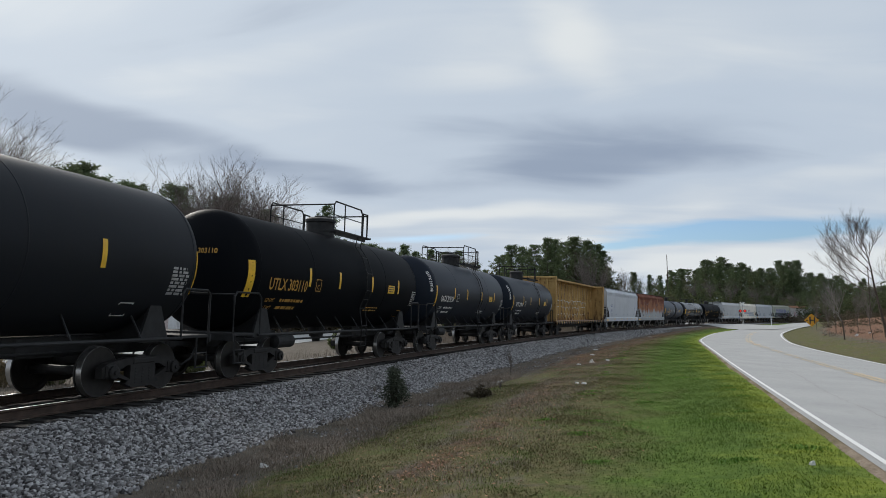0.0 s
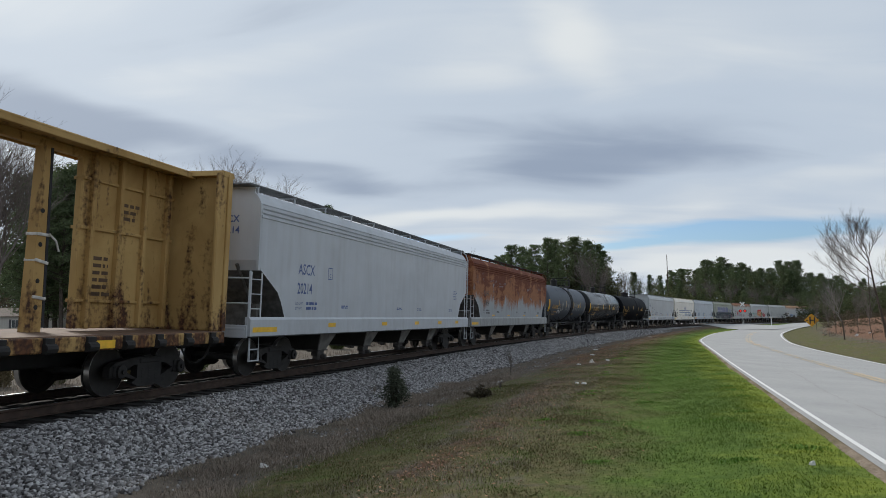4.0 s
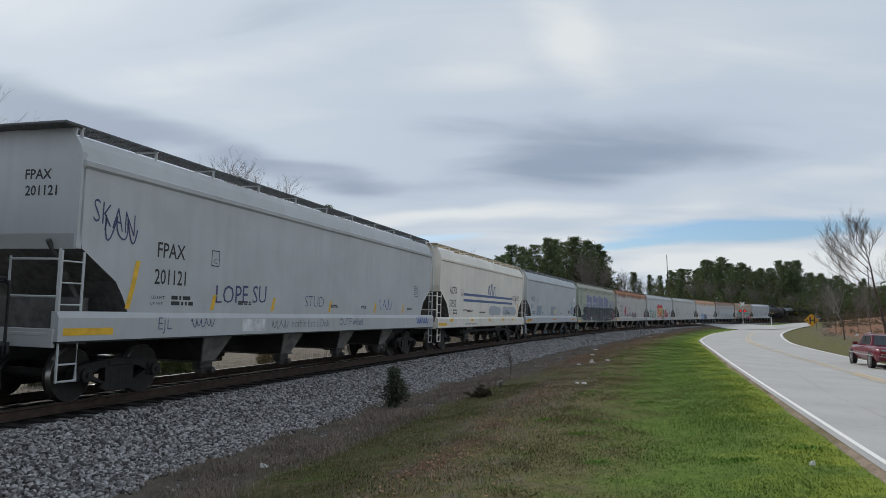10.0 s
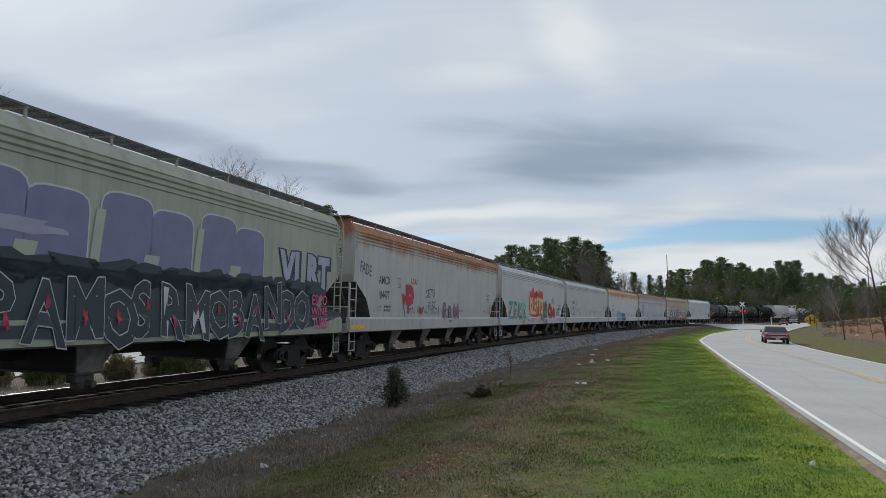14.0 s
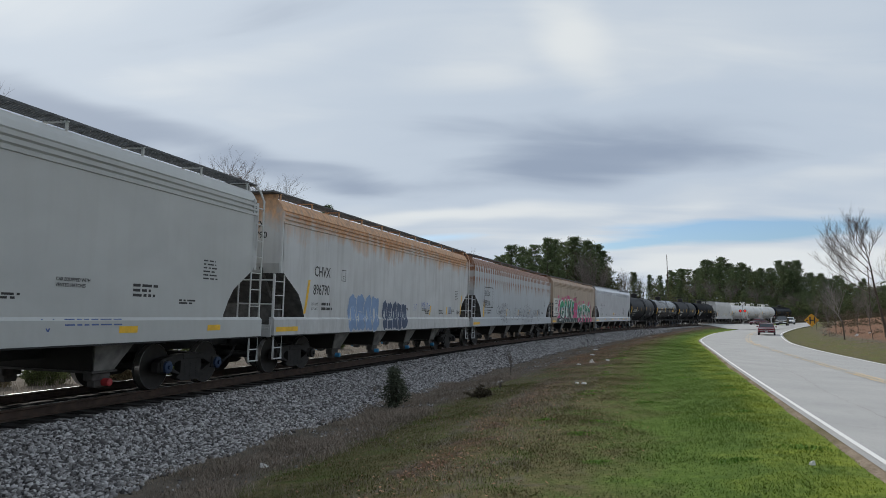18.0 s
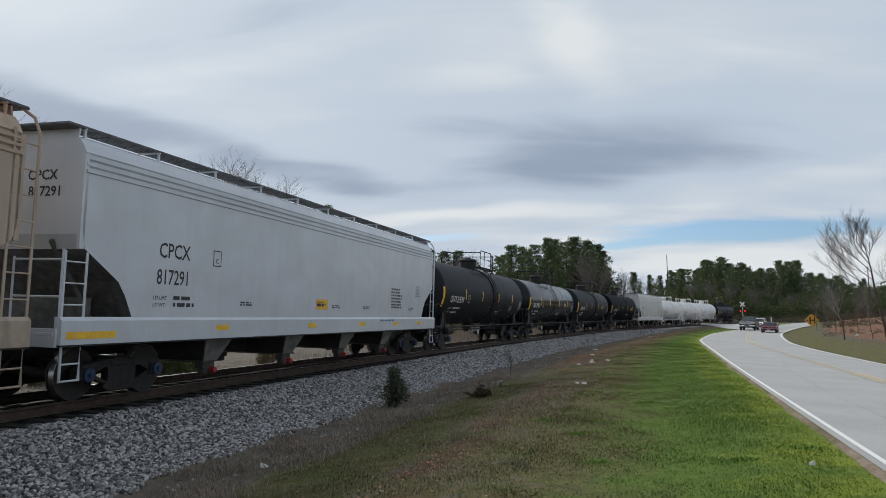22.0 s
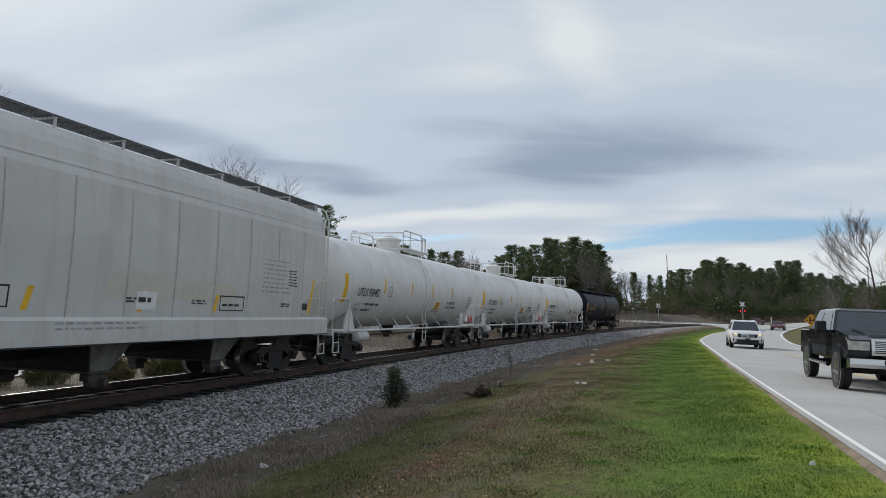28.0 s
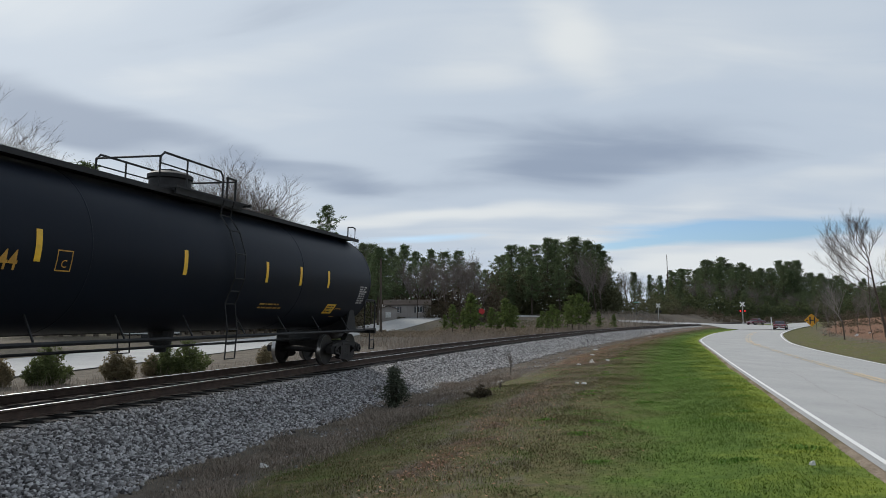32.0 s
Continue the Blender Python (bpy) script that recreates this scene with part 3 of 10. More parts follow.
def build_roads():
    n = Nodes("worn_grey_asphalt")
    a, b, g = n.noise(0.5, 5), n.noise(60, 4), n.noise(3.0, 6, dist=0.4)
    c = n.mix(n.rng(a, 0.3, 0.7), (0.37, 0.37, 0.365), (0.44, 0.435, 0.425))
    c = n.mix(n.math("MULTIPLY", n.rng(b, 0.4, 0.7), 0.45), c, (0.17, 0.17, 0.17))
    c = n.mix(n.math("MULTIPLY", n.rng(g, 0.55, 0.75), 0.3), c, (0.24, 0.235, 0.23))
    asphalt = n.done(c, 0.9, 0, b, 0.35, 0.01, 0.12)

    def line_mat(name, col, wear):
        n = Nodes(name)
        w = n.math("ADD", n.math("MULTIPLY", n.noise(7, 6, dist=0.3), 0.55), n.math("MULTIPLY", n.noise(0.5, 3, loc=(3, 1, 0)), 0.45))
        c = n.mix(n.rng(w, wear, wear + 0.15), col, (0.34, 0.335, 0.32))
        return n.done(c, 0.7, 0, w, 0.1, 0.004)
    white, yellow = line_mat("worn_white_road_paint", (0.70, 0.70, 0.68), 0.60), line_mat("worn_yellow_road_paint", (0.62, 0.42, 0.17), 0.38)
    u5 = [-1.035, -1, -0.5, 0, 0.5, 1, 1.13]
    ribbon("road_main", L_MAIN, u5, 0.0, asphalt, "worn grey asphalt two-lane road curving to the right", "road")
    ribbon("road_side", L_SIDE, [-1, -0.5, 0, 0.5, 1], 0.006, asphalt, "worn grey asphalt side road over the crossing", "road")
    ap = Shape().add([(43.0, 105.5, -0.468), (58.0, 120.5, -0.455), (70.0, 143, -0.44), (69.5, 149, -0.42), (65.5, 150, -0.38), (60.5, 142.5, -0.16), (50.5, 137, -0.24)], [(0, 1, 6), (1, 5, 6), (1, 2, 5), (2, 4, 5), (2, 3, 4)])
    tagged(part("road_apron", ap, asphalt), "widened asphalt mouth of the side road", "road", kind="structure")
    ribbon("road_back", L_BACK, [-1, 0, 1], 0.003, asphalt, "pale asphalt road behind the track", "road")
    end = int(np.argmin(np.hypot(L_MAIN[:, 0] - 47, L_MAIN[:, 1] - 106)))
    ribbon("edge_line", L_MAIN, [-1.004, -0.980], 0.008, white, "white edge line of the road", "road marking", 0, end - 3)
    ribbon("edge_line", L_MAIN, [1.05, 1.085], 0.008, white, "thin white edge line of the road", "road marking")
    ribbon("centre_line", L_MAIN, [0.075, 0.140], 0.008, yellow, "worn yellow double centre line", "road marking", 0, end - 12)
    ribbon("centre_line", L_MAIN, [0.158, 0.222], 0.008, yellow, "worn yellow double centre line", "road marking", 0, end - 12)

    # strip of tan grit along the road's left edge
    grit = ground_mat("tan_roadside_grit", (0.20, 0.155, 0.115), (0.30, 0.245, 0.19), 3.0, 0.6, (0.12, 0.105, 0.05))
    nn, vs, fs = line_normals(L_MAIN), [], []
    rows = [i for i in range(len(L_MAIN)) if L_MAIN[i, 1] < 92]
    for k, i in enumerate(rows):
        r, wob = L_MAIN[i], 0.02 * math.sin(k * 1.7) + 0.02 * math.sin(k * 0.6 + 1)
        for u, dz in ((-1.02, -0.006), (-1.035 - wob * 0.2, -0.012), (-1.06 - wob * 0.4, -0.05)):
            vs.append((r[0] + nn[i, 0] * u * r[4], r[1] + nn[i, 1] * u * r[4], r[2] + (r[3] - r[2]) * (u + 1) / 2 + dz))
    fs = [(a * 3 + b, a * 3 + b + 1, a * 3 + b + 4, a * 3 + b + 3) for a in range(len(rows) - 1) for b in (0, 1)]
    tagged(part("verge", Shape().add(vs, fs), grit, smooth=True), "strip of tan grit beside the road", "verge", kind="structure")
    # cracks in the asphalt: y along the road and sideways place
    tar = plain("open_road_crack", (0.25, 0.24, 0.225), 0.9)
    rng = random.Random(8)
    for path in ([(15.9, -0.62), (13.6, -0.63), (12.0, -0.62), (10.2, -0.63), (9.0, -0.60), (8.0, -0.59), (7.0, -0.57)], [(9.95, -0.97), (9.7, -0.86), (9.6, -0.6), (9.4, -0.2), (9.2, 0.3), (9.3, 0.8)], [(24, -0.5), (21, -0.52), (18.5, -0.56), (15.9, -0.62)],
                 [(31, 0.55), (27, 0.5), (24, 0.52), (21.5, 0.47)]):
        s, pts = Shape(), []
        for (y0, u0), (y1, u1) in zip(path, path[1:]):
            k = max(4, int(abs(y1 - y0) * 4 + abs(u1 - u0) * 12))
            pts += [(y0 + (y1 - y0) * i / k + rng.uniform(-0.04, 0.04), u0 + (u1 - u0) * i / k + rng.uniform(-0.012, 0.012)) for i in range(k)]
        q = []
        for y, u in pts:
            f = np.interp(y, L_MAIN[:, 1], np.arange(len(L_MAIN)))
            r = [np.interp(f, np.arange(len(L_MAIN)), L_MAIN[:, c]) for c in range(5)]
            q.append(Vector((r[0] + 0.955 * u * r[4], r[1] - 0.296 * u * r[4], r[2] + (r[3] - r[2]) * (u + 1) / 2 + 0.005)))
        for a, b in zip(q, q[1:]):
            n = Vector((-(b - a)[1], (b - a)[0], 0)).normalized() * rng.uniform(0.003, 0.009)
            if rng.random() < 0.85:
                s.add([a + n, a - n, b - n, b + n], [(0, 1, 2, 3)])
        tagged(part("road_crack", s, tar), "dark crack in the worn asphalt", "road crack", kind="structure")


def build_track():
    # weathered timber, its colour darkened further for shade under the train
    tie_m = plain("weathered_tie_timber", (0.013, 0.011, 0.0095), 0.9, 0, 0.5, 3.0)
    n = Nodes("rusty_rail_steel")
    up = n.t.nodes.new("ShaderNodeNewGeometry")
    sp = n.t.nodes.new("ShaderNodeSeparateXYZ")
    n.link(up.outputs["Normal"], sp.inputs[0])
    f = n.noise(5, 5)
    rail_m = n.done(n.mix(n.rng(f, 0.35, 0.65), (0.034, 0.021, 0.015), (0.066, 0.041, 0.030)), 0.8, 0.1, f, 0.2, 0.01)
    shine = plain("polished_rail_head", (0.62, 0.62, 0.62), 0.38, 1.0, 0.05, 3)
    bal_m = ballast_mat()
    prof = [(-0.07, -0.18), (0.07, -0.18), (0.07, -0.165), (0.012, -0.15), (0.012, -0.05), (0.036, -0.035), (0.036, -0.003), (-0.036, -0.003), (-0.036, -0.035), (-0.012, -0.05), (-0.012, -0.15), (-0.07, -0.165)]
    track = tagged(new("railway_track"), "single railway track of rusty rails on dark timber ties", "railway track", kind="structure")
    ss = list(np.arange(-120, 620, 2.0))
    for d in (-0.755, 0.755):
        vs, fs, hv, hf = [], [], [], []
        for s in ss:
            vs += [on_track(s, d + a, z) for a, z in prof]
            hv += [on_track(s, d - 0.024, 0.0), on_track(s, d + 0.018, 0.0)]
        k = len(prof)
        for i in range(len(ss) - 1):
            fs += [(i * k + j, i * k + (j + 1) % k, i * k + k + (j + 1) % k, i * k + k + j) for j in range(k)]
            hf.append((2 * i, 2 * i + 1, 2 * i + 3, 2 * i + 2))
        r = part("rail", Shape().add(vs, fs), rail_m, track, "rust-brown steel rail")
        part("rail_head", Shape().add(hv, hf), shine, r, "polished running surface")
    # ballast bed
    bp = [(-4.2, -0.86), (-3.3, -0.62), (-1.75, -0.28), (-1.2, -0.24), (1.0, -0.24), (1.22, -0.235), (1.75, -0.30), (3.2, -0.64), (4.3, -0.90)]
    vs, fs = [], []
    for s in np.arange(-120, 620, 2.0):
        vs += [on_track(s, a, z) for a, z in bp]
    k = len(bp)
    for i in range(len(vs) // k - 1):
        fs += [(i * k + j, i * k + j + 1, i * k + k + j + 1, i * k + k + j) for j in range(k - 1)]
    tagged(part("ballast", Shape().add(vs, fs), bal_m, smooth=True), "bed of grey crushed granite ballast", "ballast", kind="structure")
    # added sheet over the bed: the train's shade put in as near-black colour
    bed_shade = ground_mat("oil_stained_ballast", (0.013, 0.012, 0.011), (0.030, 0.026, 0.023), 4.0, 0.8)
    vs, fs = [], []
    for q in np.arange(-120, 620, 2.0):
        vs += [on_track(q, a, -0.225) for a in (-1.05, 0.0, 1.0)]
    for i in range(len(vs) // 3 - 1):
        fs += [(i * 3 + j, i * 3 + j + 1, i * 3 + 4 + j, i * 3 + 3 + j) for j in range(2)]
    tagged(part("track_bed", Shape().add(vs, fs), bed_shade, smooth=True), "dark ballast sheet between the rails with painted-in shade", "ballast", kind="structure")
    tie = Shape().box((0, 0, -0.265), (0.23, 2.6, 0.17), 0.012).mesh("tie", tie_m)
    rest = Shape()
    rnd = random.Random(4)
    for i, s in enumerate(np.arange(-62, 200, 0.56)):
        p, h = on_track(s, rnd.uniform(-0.06, 0.06), rnd.uniform(-0.008, 0.006)), np.interp(s, TS, TH)
        m = Matrix.Translation(p - Vector((0, 0, 0.755 * CANT))) @ Matrix.Rotation(h + rnd.uniform(-0.012, 0.012), 4, "Z") @ Matrix.Rotation(CANT, 4, "X")
        if s < 100:
            part("tie", tie, None, track, at=m)
        else:
            rest.box((0, 0, -0.265), (0.23, 2.6, 0.17), 0, None)
            rest.v[-8:] = [tuple(m @ Vector(v)) for v in rest.v[-8:]]
    o = part("far_ties", rest, tie_m, track)
    o["kind"] = "stuff"


def ballast_mat():
    n = Nodes("grey_crushed_granite")
    v = n.t.nodes.new("ShaderNodeTexVoronoi")
    v.inputs["Scale"].default_value = 15
    n.link(n.tc.outputs["Object"], v.inputs["Vector"])
    sp = n.t.nodes.new("ShaderNodeSeparateColor")
    n.link(v.outputs["Color"], sp.inputs[0])
    c = n.mix(sp.outputs[0], (0.10, 0.098, 0.096), (0.42, 0.41, 0.40))
    c = n.mix(n.math("MULTIPLY", n.rng(n.noise(0.6, 4), 0.45, 0.7), 0.5), c, (0.12, 0.095, 0.075))
    b = n.rng(v.outputs["Distance"], 0.0, 0.6, 1, 0)
    return n.done(c, 0.9, 0, b, 0.9, 0.05, 0.2)


def scatter(rng, n, s0, s1, d0, d1):
    """Random places beside the track: arc length, distance to the right, x, y."""
    s, d = rng.uniform(s0, s1, n), rng.uniform(d0, d1, n)
    h = np.interp(s, TS, TH)
    return s, d, np.interp(s, TS, TX) + d * np.sin(h), np.interp(s, TS, TY) - d * np.cos(h)


def build_stones():
    """Loose ballast stones over the bed."""
    rng = np.random.default_rng(5)
    n = Nodes("broken_granite")
    i = n.island()
    c = n.mix(n.math("POWER", i, 1.5), (0.026, 0.025, 0.027), (0.56, 0.55, 0.545))
    c = n.mix(n.math("MULTIPLY", n.rng(n.noise(30, 3), 0.4, 0.7), 0.4), c, (0.13, 0.105, 0.09))
    mat = n.done(c, 0.85, 0, n.noise(60, 3), 0.3, 0.01, 0.3)
    base = np.array([(-1, -1, -1), (1, -1, -1), (1, 1, -1), (-1, 1, -1), (-1, -1, 1), (1, -1, 1), (1, 1, 1), (-1, 1, 1)], float)
    quads = np.array([(0, 3, 2, 1), (4, 5, 6, 7), (0, 1, 5, 4), (1, 2, 6, 5), (2, 3, 7, 6), (3, 0, 4, 7)])
    V, F, k = [], [], 0
    bp = np.array([(-4.2, -0.86), (-3.3, -0.62), (-1.75, -0.28), (-1.2, -0.24), (1.0, -0.24), (1.22, -0.235), (1.75, -0.30), (3.2, -0.64), (4.3, -0.90)])
    for cnt, s0, s1, d0, d1, size in ((64000, -36, -14, 1.28, 4.6, 0.0245), (34000, -14, 18, 1.28, 4.6, 0.033), (14000, 18, 70, 1.3, 4.4, 0.046), (5000, -36, 18, 4.0, 5.7, 0.019), (4000, -36, -5, -3.6, -1.6, 0.04), (900, -26, 10, 4.4, 5.8, 0.024)):
        s, d, x, y = scatter(rng, cnt, s0, s1, d0, d1)
        if d0 == 1.28:
            keep = d < 3.75 + 0.35 * clump(x * 0.5 + 2, y * 0.4) + 0.3 * clump(x * 2.3 + y, y * 1.9 - x) - 0.45 * rng.random(cnt) ** 2
            s, d, x, y = s[keep], d[keep], x[keep], y[keep]
            cnt = len(s)
        if d0 > 3.9:
            keep = clump(x * 1.3, y * 1.1) > rng.uniform(0.35, 0.95, cnt)
            s, d, x, y = s[keep], d[keep], x[keep], y[keep]
            cnt = len(s)
        z = np.interp(d, bp[:, 0], bp[:, 1]) + (0.755 - d) * CANT
        if d0 > 1.2:
            z = np.maximum(z, ground_z(x, y) - 0.004)
        r = size * rng.uniform(0.55, 1.35, (cnt, 1, 1)) * rng.uniform(0.7, 1.3, (cnt, 1, 3))
        v = base[None] * r * rng.uniform(0.55, 1.15, (cnt, 8, 3))
        q = rng.normal(size=(cnt, 4))
        q /= np.linalg.norm(q, axis=1)[:, None]
        w, a, b, c2 = q.T
        R = np.stack([1 - 2 * (b * b + c2 * c2), 2 * (a * b - w * c2), 2 * (a * c2 + w * b), 2 * (a * b + w * c2), 1 - 2 * (a * a + c2 * c2), 2 * (b * c2 - w * a), 2 * (a * c2 - w * b), 2 * (b * c2 + w * a), 1 - 2 * (a * a + b * b)], -1).reshape(-1, 3, 3)
        v = np.einsum("nij,nkj->nki", R, v) + np.stack([x, y, z + 0.008], -1)[:, None, :]
        V.append(v.reshape(-1, 3))
        F.append((quads[None] + (np.arange(cnt) * 8)[:, None, None] + k).reshape(-1, 4))
        k += cnt * 8
    stuff_mesh("ballast_stones", np.concatenate(V), np.concatenate(F), mat, "loose grey crushed granite stones beside the rails", "stones")


def blades(rng, x, y, z, h, w, lean):
    """Upright grass blades, bent at the middle: vertices and triangles."""
    n = len(x)
    a = rng.uniform(0, 6.283, n)
    b = rng.uniform(0, 6.283, n)
    l = rng.uniform(0.15, 1.0, n) * lean
    p = np.stack([x, y, z], -1)
    side = np.stack([np.cos(a), np.sin(a), 0 * a], -1) * (w * 0.5)[:, None]
    mid = p + np.stack([np.cos(b) * l * h * 0.35, np.sin(b) * l * h * 0.35, h * 0.6], -1)
    tip = p + np.stack([np.cos(b) * l * h, np.sin(b) * l * h, h * (1 - 0.35 * l)], -1)
    v = np.stack([p - side, p + side, mid + side * 0.7, mid - side * 0.7, tip], 1).reshape(-1, 3)
    k = (np.arange(n) * 5)[:, None]
    f = np.concatenate([k + np.array([[0, 1, 2]]), k + np.array([[0, 2, 3]]), k + np.array([[3, 2, 4]])])
    return v, f


def lattice(x, y):
    """Smooth random values on a unit grid, 0 to 1."""
    i, j = np.floor(x), np.floor(y)
    u, v = sstep(0, 1, x - i), sstep(0, 1, y - j)

    def at(p, q):
        return np.modf(np.abs(np.sin(p * 127.1 + q * 311.7) * 4375.85))[0]
    return (at(i, j) * (1 - u) + at(i + 1, j) * u) * (1 - v) + (at(i, j + 1) * (1 - u) + at(i + 1, j + 1) * u) * v


def clump(x, y):
    """Patchiness of the growth, 0 to 1."""
    v = 0.5 * lattice(x * 0.9 + 31, y * 0.9 + 17) + 0.35 * lattice(x * 2.3 + 0.6 * y, y * 2.3 - 0.6 * x) + 0.15 * lattice(x * 5.1, y * 5.1)
    return np.clip(0.5 + (v - 0.5) * 1.7, 0, 1)


def build_grass():
    rng = np.random.default_rng(9)

    def mat(name, a, b, c):
        n = Nodes(name)
        col = n.mix(n.island(), a, b)
        col = n.mix(n.math("MULTIPLY", n.rng(n.noise(0.8, 4), 0.45, 0.7), 0.6), col, c)
        return n.done(col, 0.7, 0, None, spec=0.15)
    n = Nodes("spring_grass")
    at = n.t.nodes.new("ShaderNodeAttribute")
    at.attribute_name = "cover"
    sp = n.t.nodes.new("ShaderNodeSeparateColor")
    n.link(at.outputs["Color"], sp.inputs[0])
    pat = n.noise(0.9, 5, dist=0.5, loc=(4, 2, 0))
    f = n.math("ADD", sp.outputs[0], n.math("MULTIPLY", n.math("SUBTRACT", pat, 0.5), 0.8))
    col = turf(n, f, n.island())
    deep = n.math("MULTIPLY", n.rng(n.noise(0.7, 4, loc=(1, 7, 0)), 0.56, 0.68), 0.5)
    green = n.done(n.mix(deep, col, (0.085, 0.175, 0.024)), 0.7, 0, None, spec=0.12)
    straw = mat("dead_winter_stalks", (0.30, 0.245, 0.195), (0.12, 0.098, 0.08), (0.33, 0.275, 0.215))
    V, F, C, k = [], [], [], 0
    for cnt, s0, s1, d0, d1, hh in ((330000, -38, -18, 5.2, 13, 0.032), (190000, -18, 15, 7.4, 14.5, 0.040), (80000, 15, 90, 7.8, 14, 0.05)):
        s, d, x, y = scatter(rng, cnt, s0, s1, d0, d1)
        e, _ = near_road(L_MAIN, x, y)
        c = clump(x, y)
        grass, fresh, _ = cover_at(s, d, e)
        keep = (e > 0.12) & (rng.random(cnt) < np.clip(grass + (c - 0.5) * 0.7 * (1 - sstep(9, 11, d)), 0, 1) * (0.75 + 0.25 * c) * sstep(0.1, 0.6, e) + 0.03) & ((s > -14) | (np.hypot(x, y) > 2.5))
        x, y, c = x[keep], y[keep], c[keep]
        h = hh * rng.uniform(0.5, 1.3, len(x)) * (0.75 + 0.5 * c)
        v, f = blades(rng, x, y, ground_z(x, y) - 0.008, h, h * 0.16 + 0.004, 1.5)
        C.append(np.repeat(fresh[keep], 5))
        V.append(v), F.append(f + k)
        k += len(v)
    o = stuff_mesh("grass", np.concatenate(V), np.concatenate(F), green, "short bright green spring grass beside the road", "grass")
    a, C = o.data.color_attributes.new("cover", "FLOAT_COLOR", "POINT"), np.concatenate(C)
    a.data.foreach_set("color", np.stack([C, C, C, C], -1).astype(np.float32).ravel())
    V, F, k = [], [], 0
    for cnt, s0, s1, d0, d1, hh in ((110000, -38, -14, 3.8, 6.0, 0.10), (150000, -38, -8, 3.9, 9.2, 0.07), (70000, -8, 60, 3.7, 8.6, 0.11), (16000, -40, 40, -9.5, -3.6, 0.30), (30000, 10, 95, -14, -3.8, 0.6), (24000, 60, 150, -30, -3.8, 0.9), (20000, 5, 110, 20.5, 40, 0.14)):
        s, d, x, y = scatter(rng, cnt, s0, s1, d0, d1)
        c = clump(x * 0.8 + 3, y * 0.8)
        edge = sstep(3.6, 4.6, d + (c - 0.5)) * (1 - 0.8 * sstep(5.3, 6.2, d) + 0.5 * sstep(6.9, 7.8, d) * (1 - sstep(8.4, 9.2, d))) if 0 < d0 < 10 else np.ones(cnt)
        if d0 > 10:
            edge = (near_road(L_MAIN, x, y)[0] > 0.8) * (x > np.interp(y, L_MAIN[:, 1], L_MAIN[:, 0])) * 1.0
        keep = rng.random(cnt) < edge * (0.25 + 0.75 * c)
        x, y, c = x[keep], y[keep], c[keep]
        h = hh * rng.uniform(0.3, 1.5, len(x)) * (0.5 + c)
        v, f = blades(rng, x, y, ground_z(x, y) - 0.01, h, h * 0.02 + 0.004, 1.4 if d0 > 0 else 0.7)
        V.append(v), F.append(f + k)
        k += len(v)
    stuff_mesh("dead_weeds", np.concatenate(V), np.concatenate(F), straw, "dead brown grass and weed stalks beside the ballast", "weeds")
    # fallen leaves along the ditch, thinning out into the grass
    V, F, k = [], [], 0
    for cnt, s0, s1, d0, d1, sz in ((60000, -36, -8, 4.6, 10.5, 0.020), (40000, -8, 40, 4.4, 9.5, 0.032), (14000, 40, 95, 4.2, 7.5, 0.06), (7000, 0, 70, 22, 44, 0.07)):
        s, d, x, y = scatter(rng, cnt, s0, s1, d0, d1)
        c = clump(x * 0.55 + 8, y * 0.5 + 2)
        lit = 0.10 + 0.9 * cover_at(s, d, 9.0 + 0 * d)[2] if d0 < 10 else (near_road(L_MAIN, x, y)[0] > 2.2) * (x > np.interp(y, L_MAIN[:, 1], L_MAIN[:, 0])) * 1.0
        keep = rng.random(cnt) < lit * c ** 1.5
        x, y = x[keep], y[keep]
        m = len(x)
        p = np.stack([x, y, ground_z(x, y) + 0.018 + rng.uniform(0, 0.03, m)], -1)
        a = rng.uniform(0, 6.283, m)
        u = np.stack([np.cos(a), np.sin(a), rng.uniform(-0.4, 0.6, m)], -1) * (sz * rng.uniform(0.5, 1.4, m))[:, None]
        w = np.stack([-np.sin(a), np.cos(a), rng.uniform(-0.5, 0.5, m)], -1) * (sz * rng.uniform(0.3, 0.8, m))[:, None]
        V.append(np.stack([p - u, p - w, p + u, p + w], 1).reshape(-1, 3))
        F.append(np.arange(m * 4).reshape(-1, 4) + k)
        k += m * 4
    n = Nodes("fallen_leaves")
    i = n.island()
    brown = n.done(n.mix(i, (0.09, 0.05, 0.032), (0.38, 0.22, 0.135)), 0.85, 0, None, spec=0.15)
    stuff_mesh("fallen_leaves", np.concatenate(V), np.concatenate(F), brown, "dry reddish brown leaves lying in the ditch", "leaves")
    # dark green clover and weeds standing in the grass
    V, F, k = [], [], 0
    for _ in range(46):
        s, d = rng.uniform(-37, 10), rng.uniform(8.6, 12.6)
        r, m = rng.uniform(0.12, 0.34), 240
        a, q = rng.uniform(0, 6.283, m), rng.random(m) ** 0.6 * r
        h0 = np.interp(s, TS, TH)
        x = np.interp(s, TS, TX) + d * np.sin(h0) + np.cos(a) * q * 1.4
        y = np.interp(s, TS, TY) - d * np.cos(h0) + np.sin(a) * q
        ok = near_road(L_MAIN, x, y)[0] > 0.35
        x, y, q = x[ok], y[ok], q[ok]
        if len(x) < 5:
            continue
        h = rng.uniform(0.03, 0.06, len(x)) * (1.15 - q / r * 0.7)
        v, f = blades(rng, x, y, ground_z(x, y) - 0.005, h, h * 0.4, 1.5)
        V.append(v), F.append(f + k)
        k += len(v)
    clover = mat("dark_clover", (0.06, 0.14, 0.02), (0.17, 0.29, 0.045), (0.11, 0.21, 0.035))
    stuff_mesh("clover", np.concatenate(V), np.concatenate(F), clover, "darker green clumps of clover in the grass", "weeds")



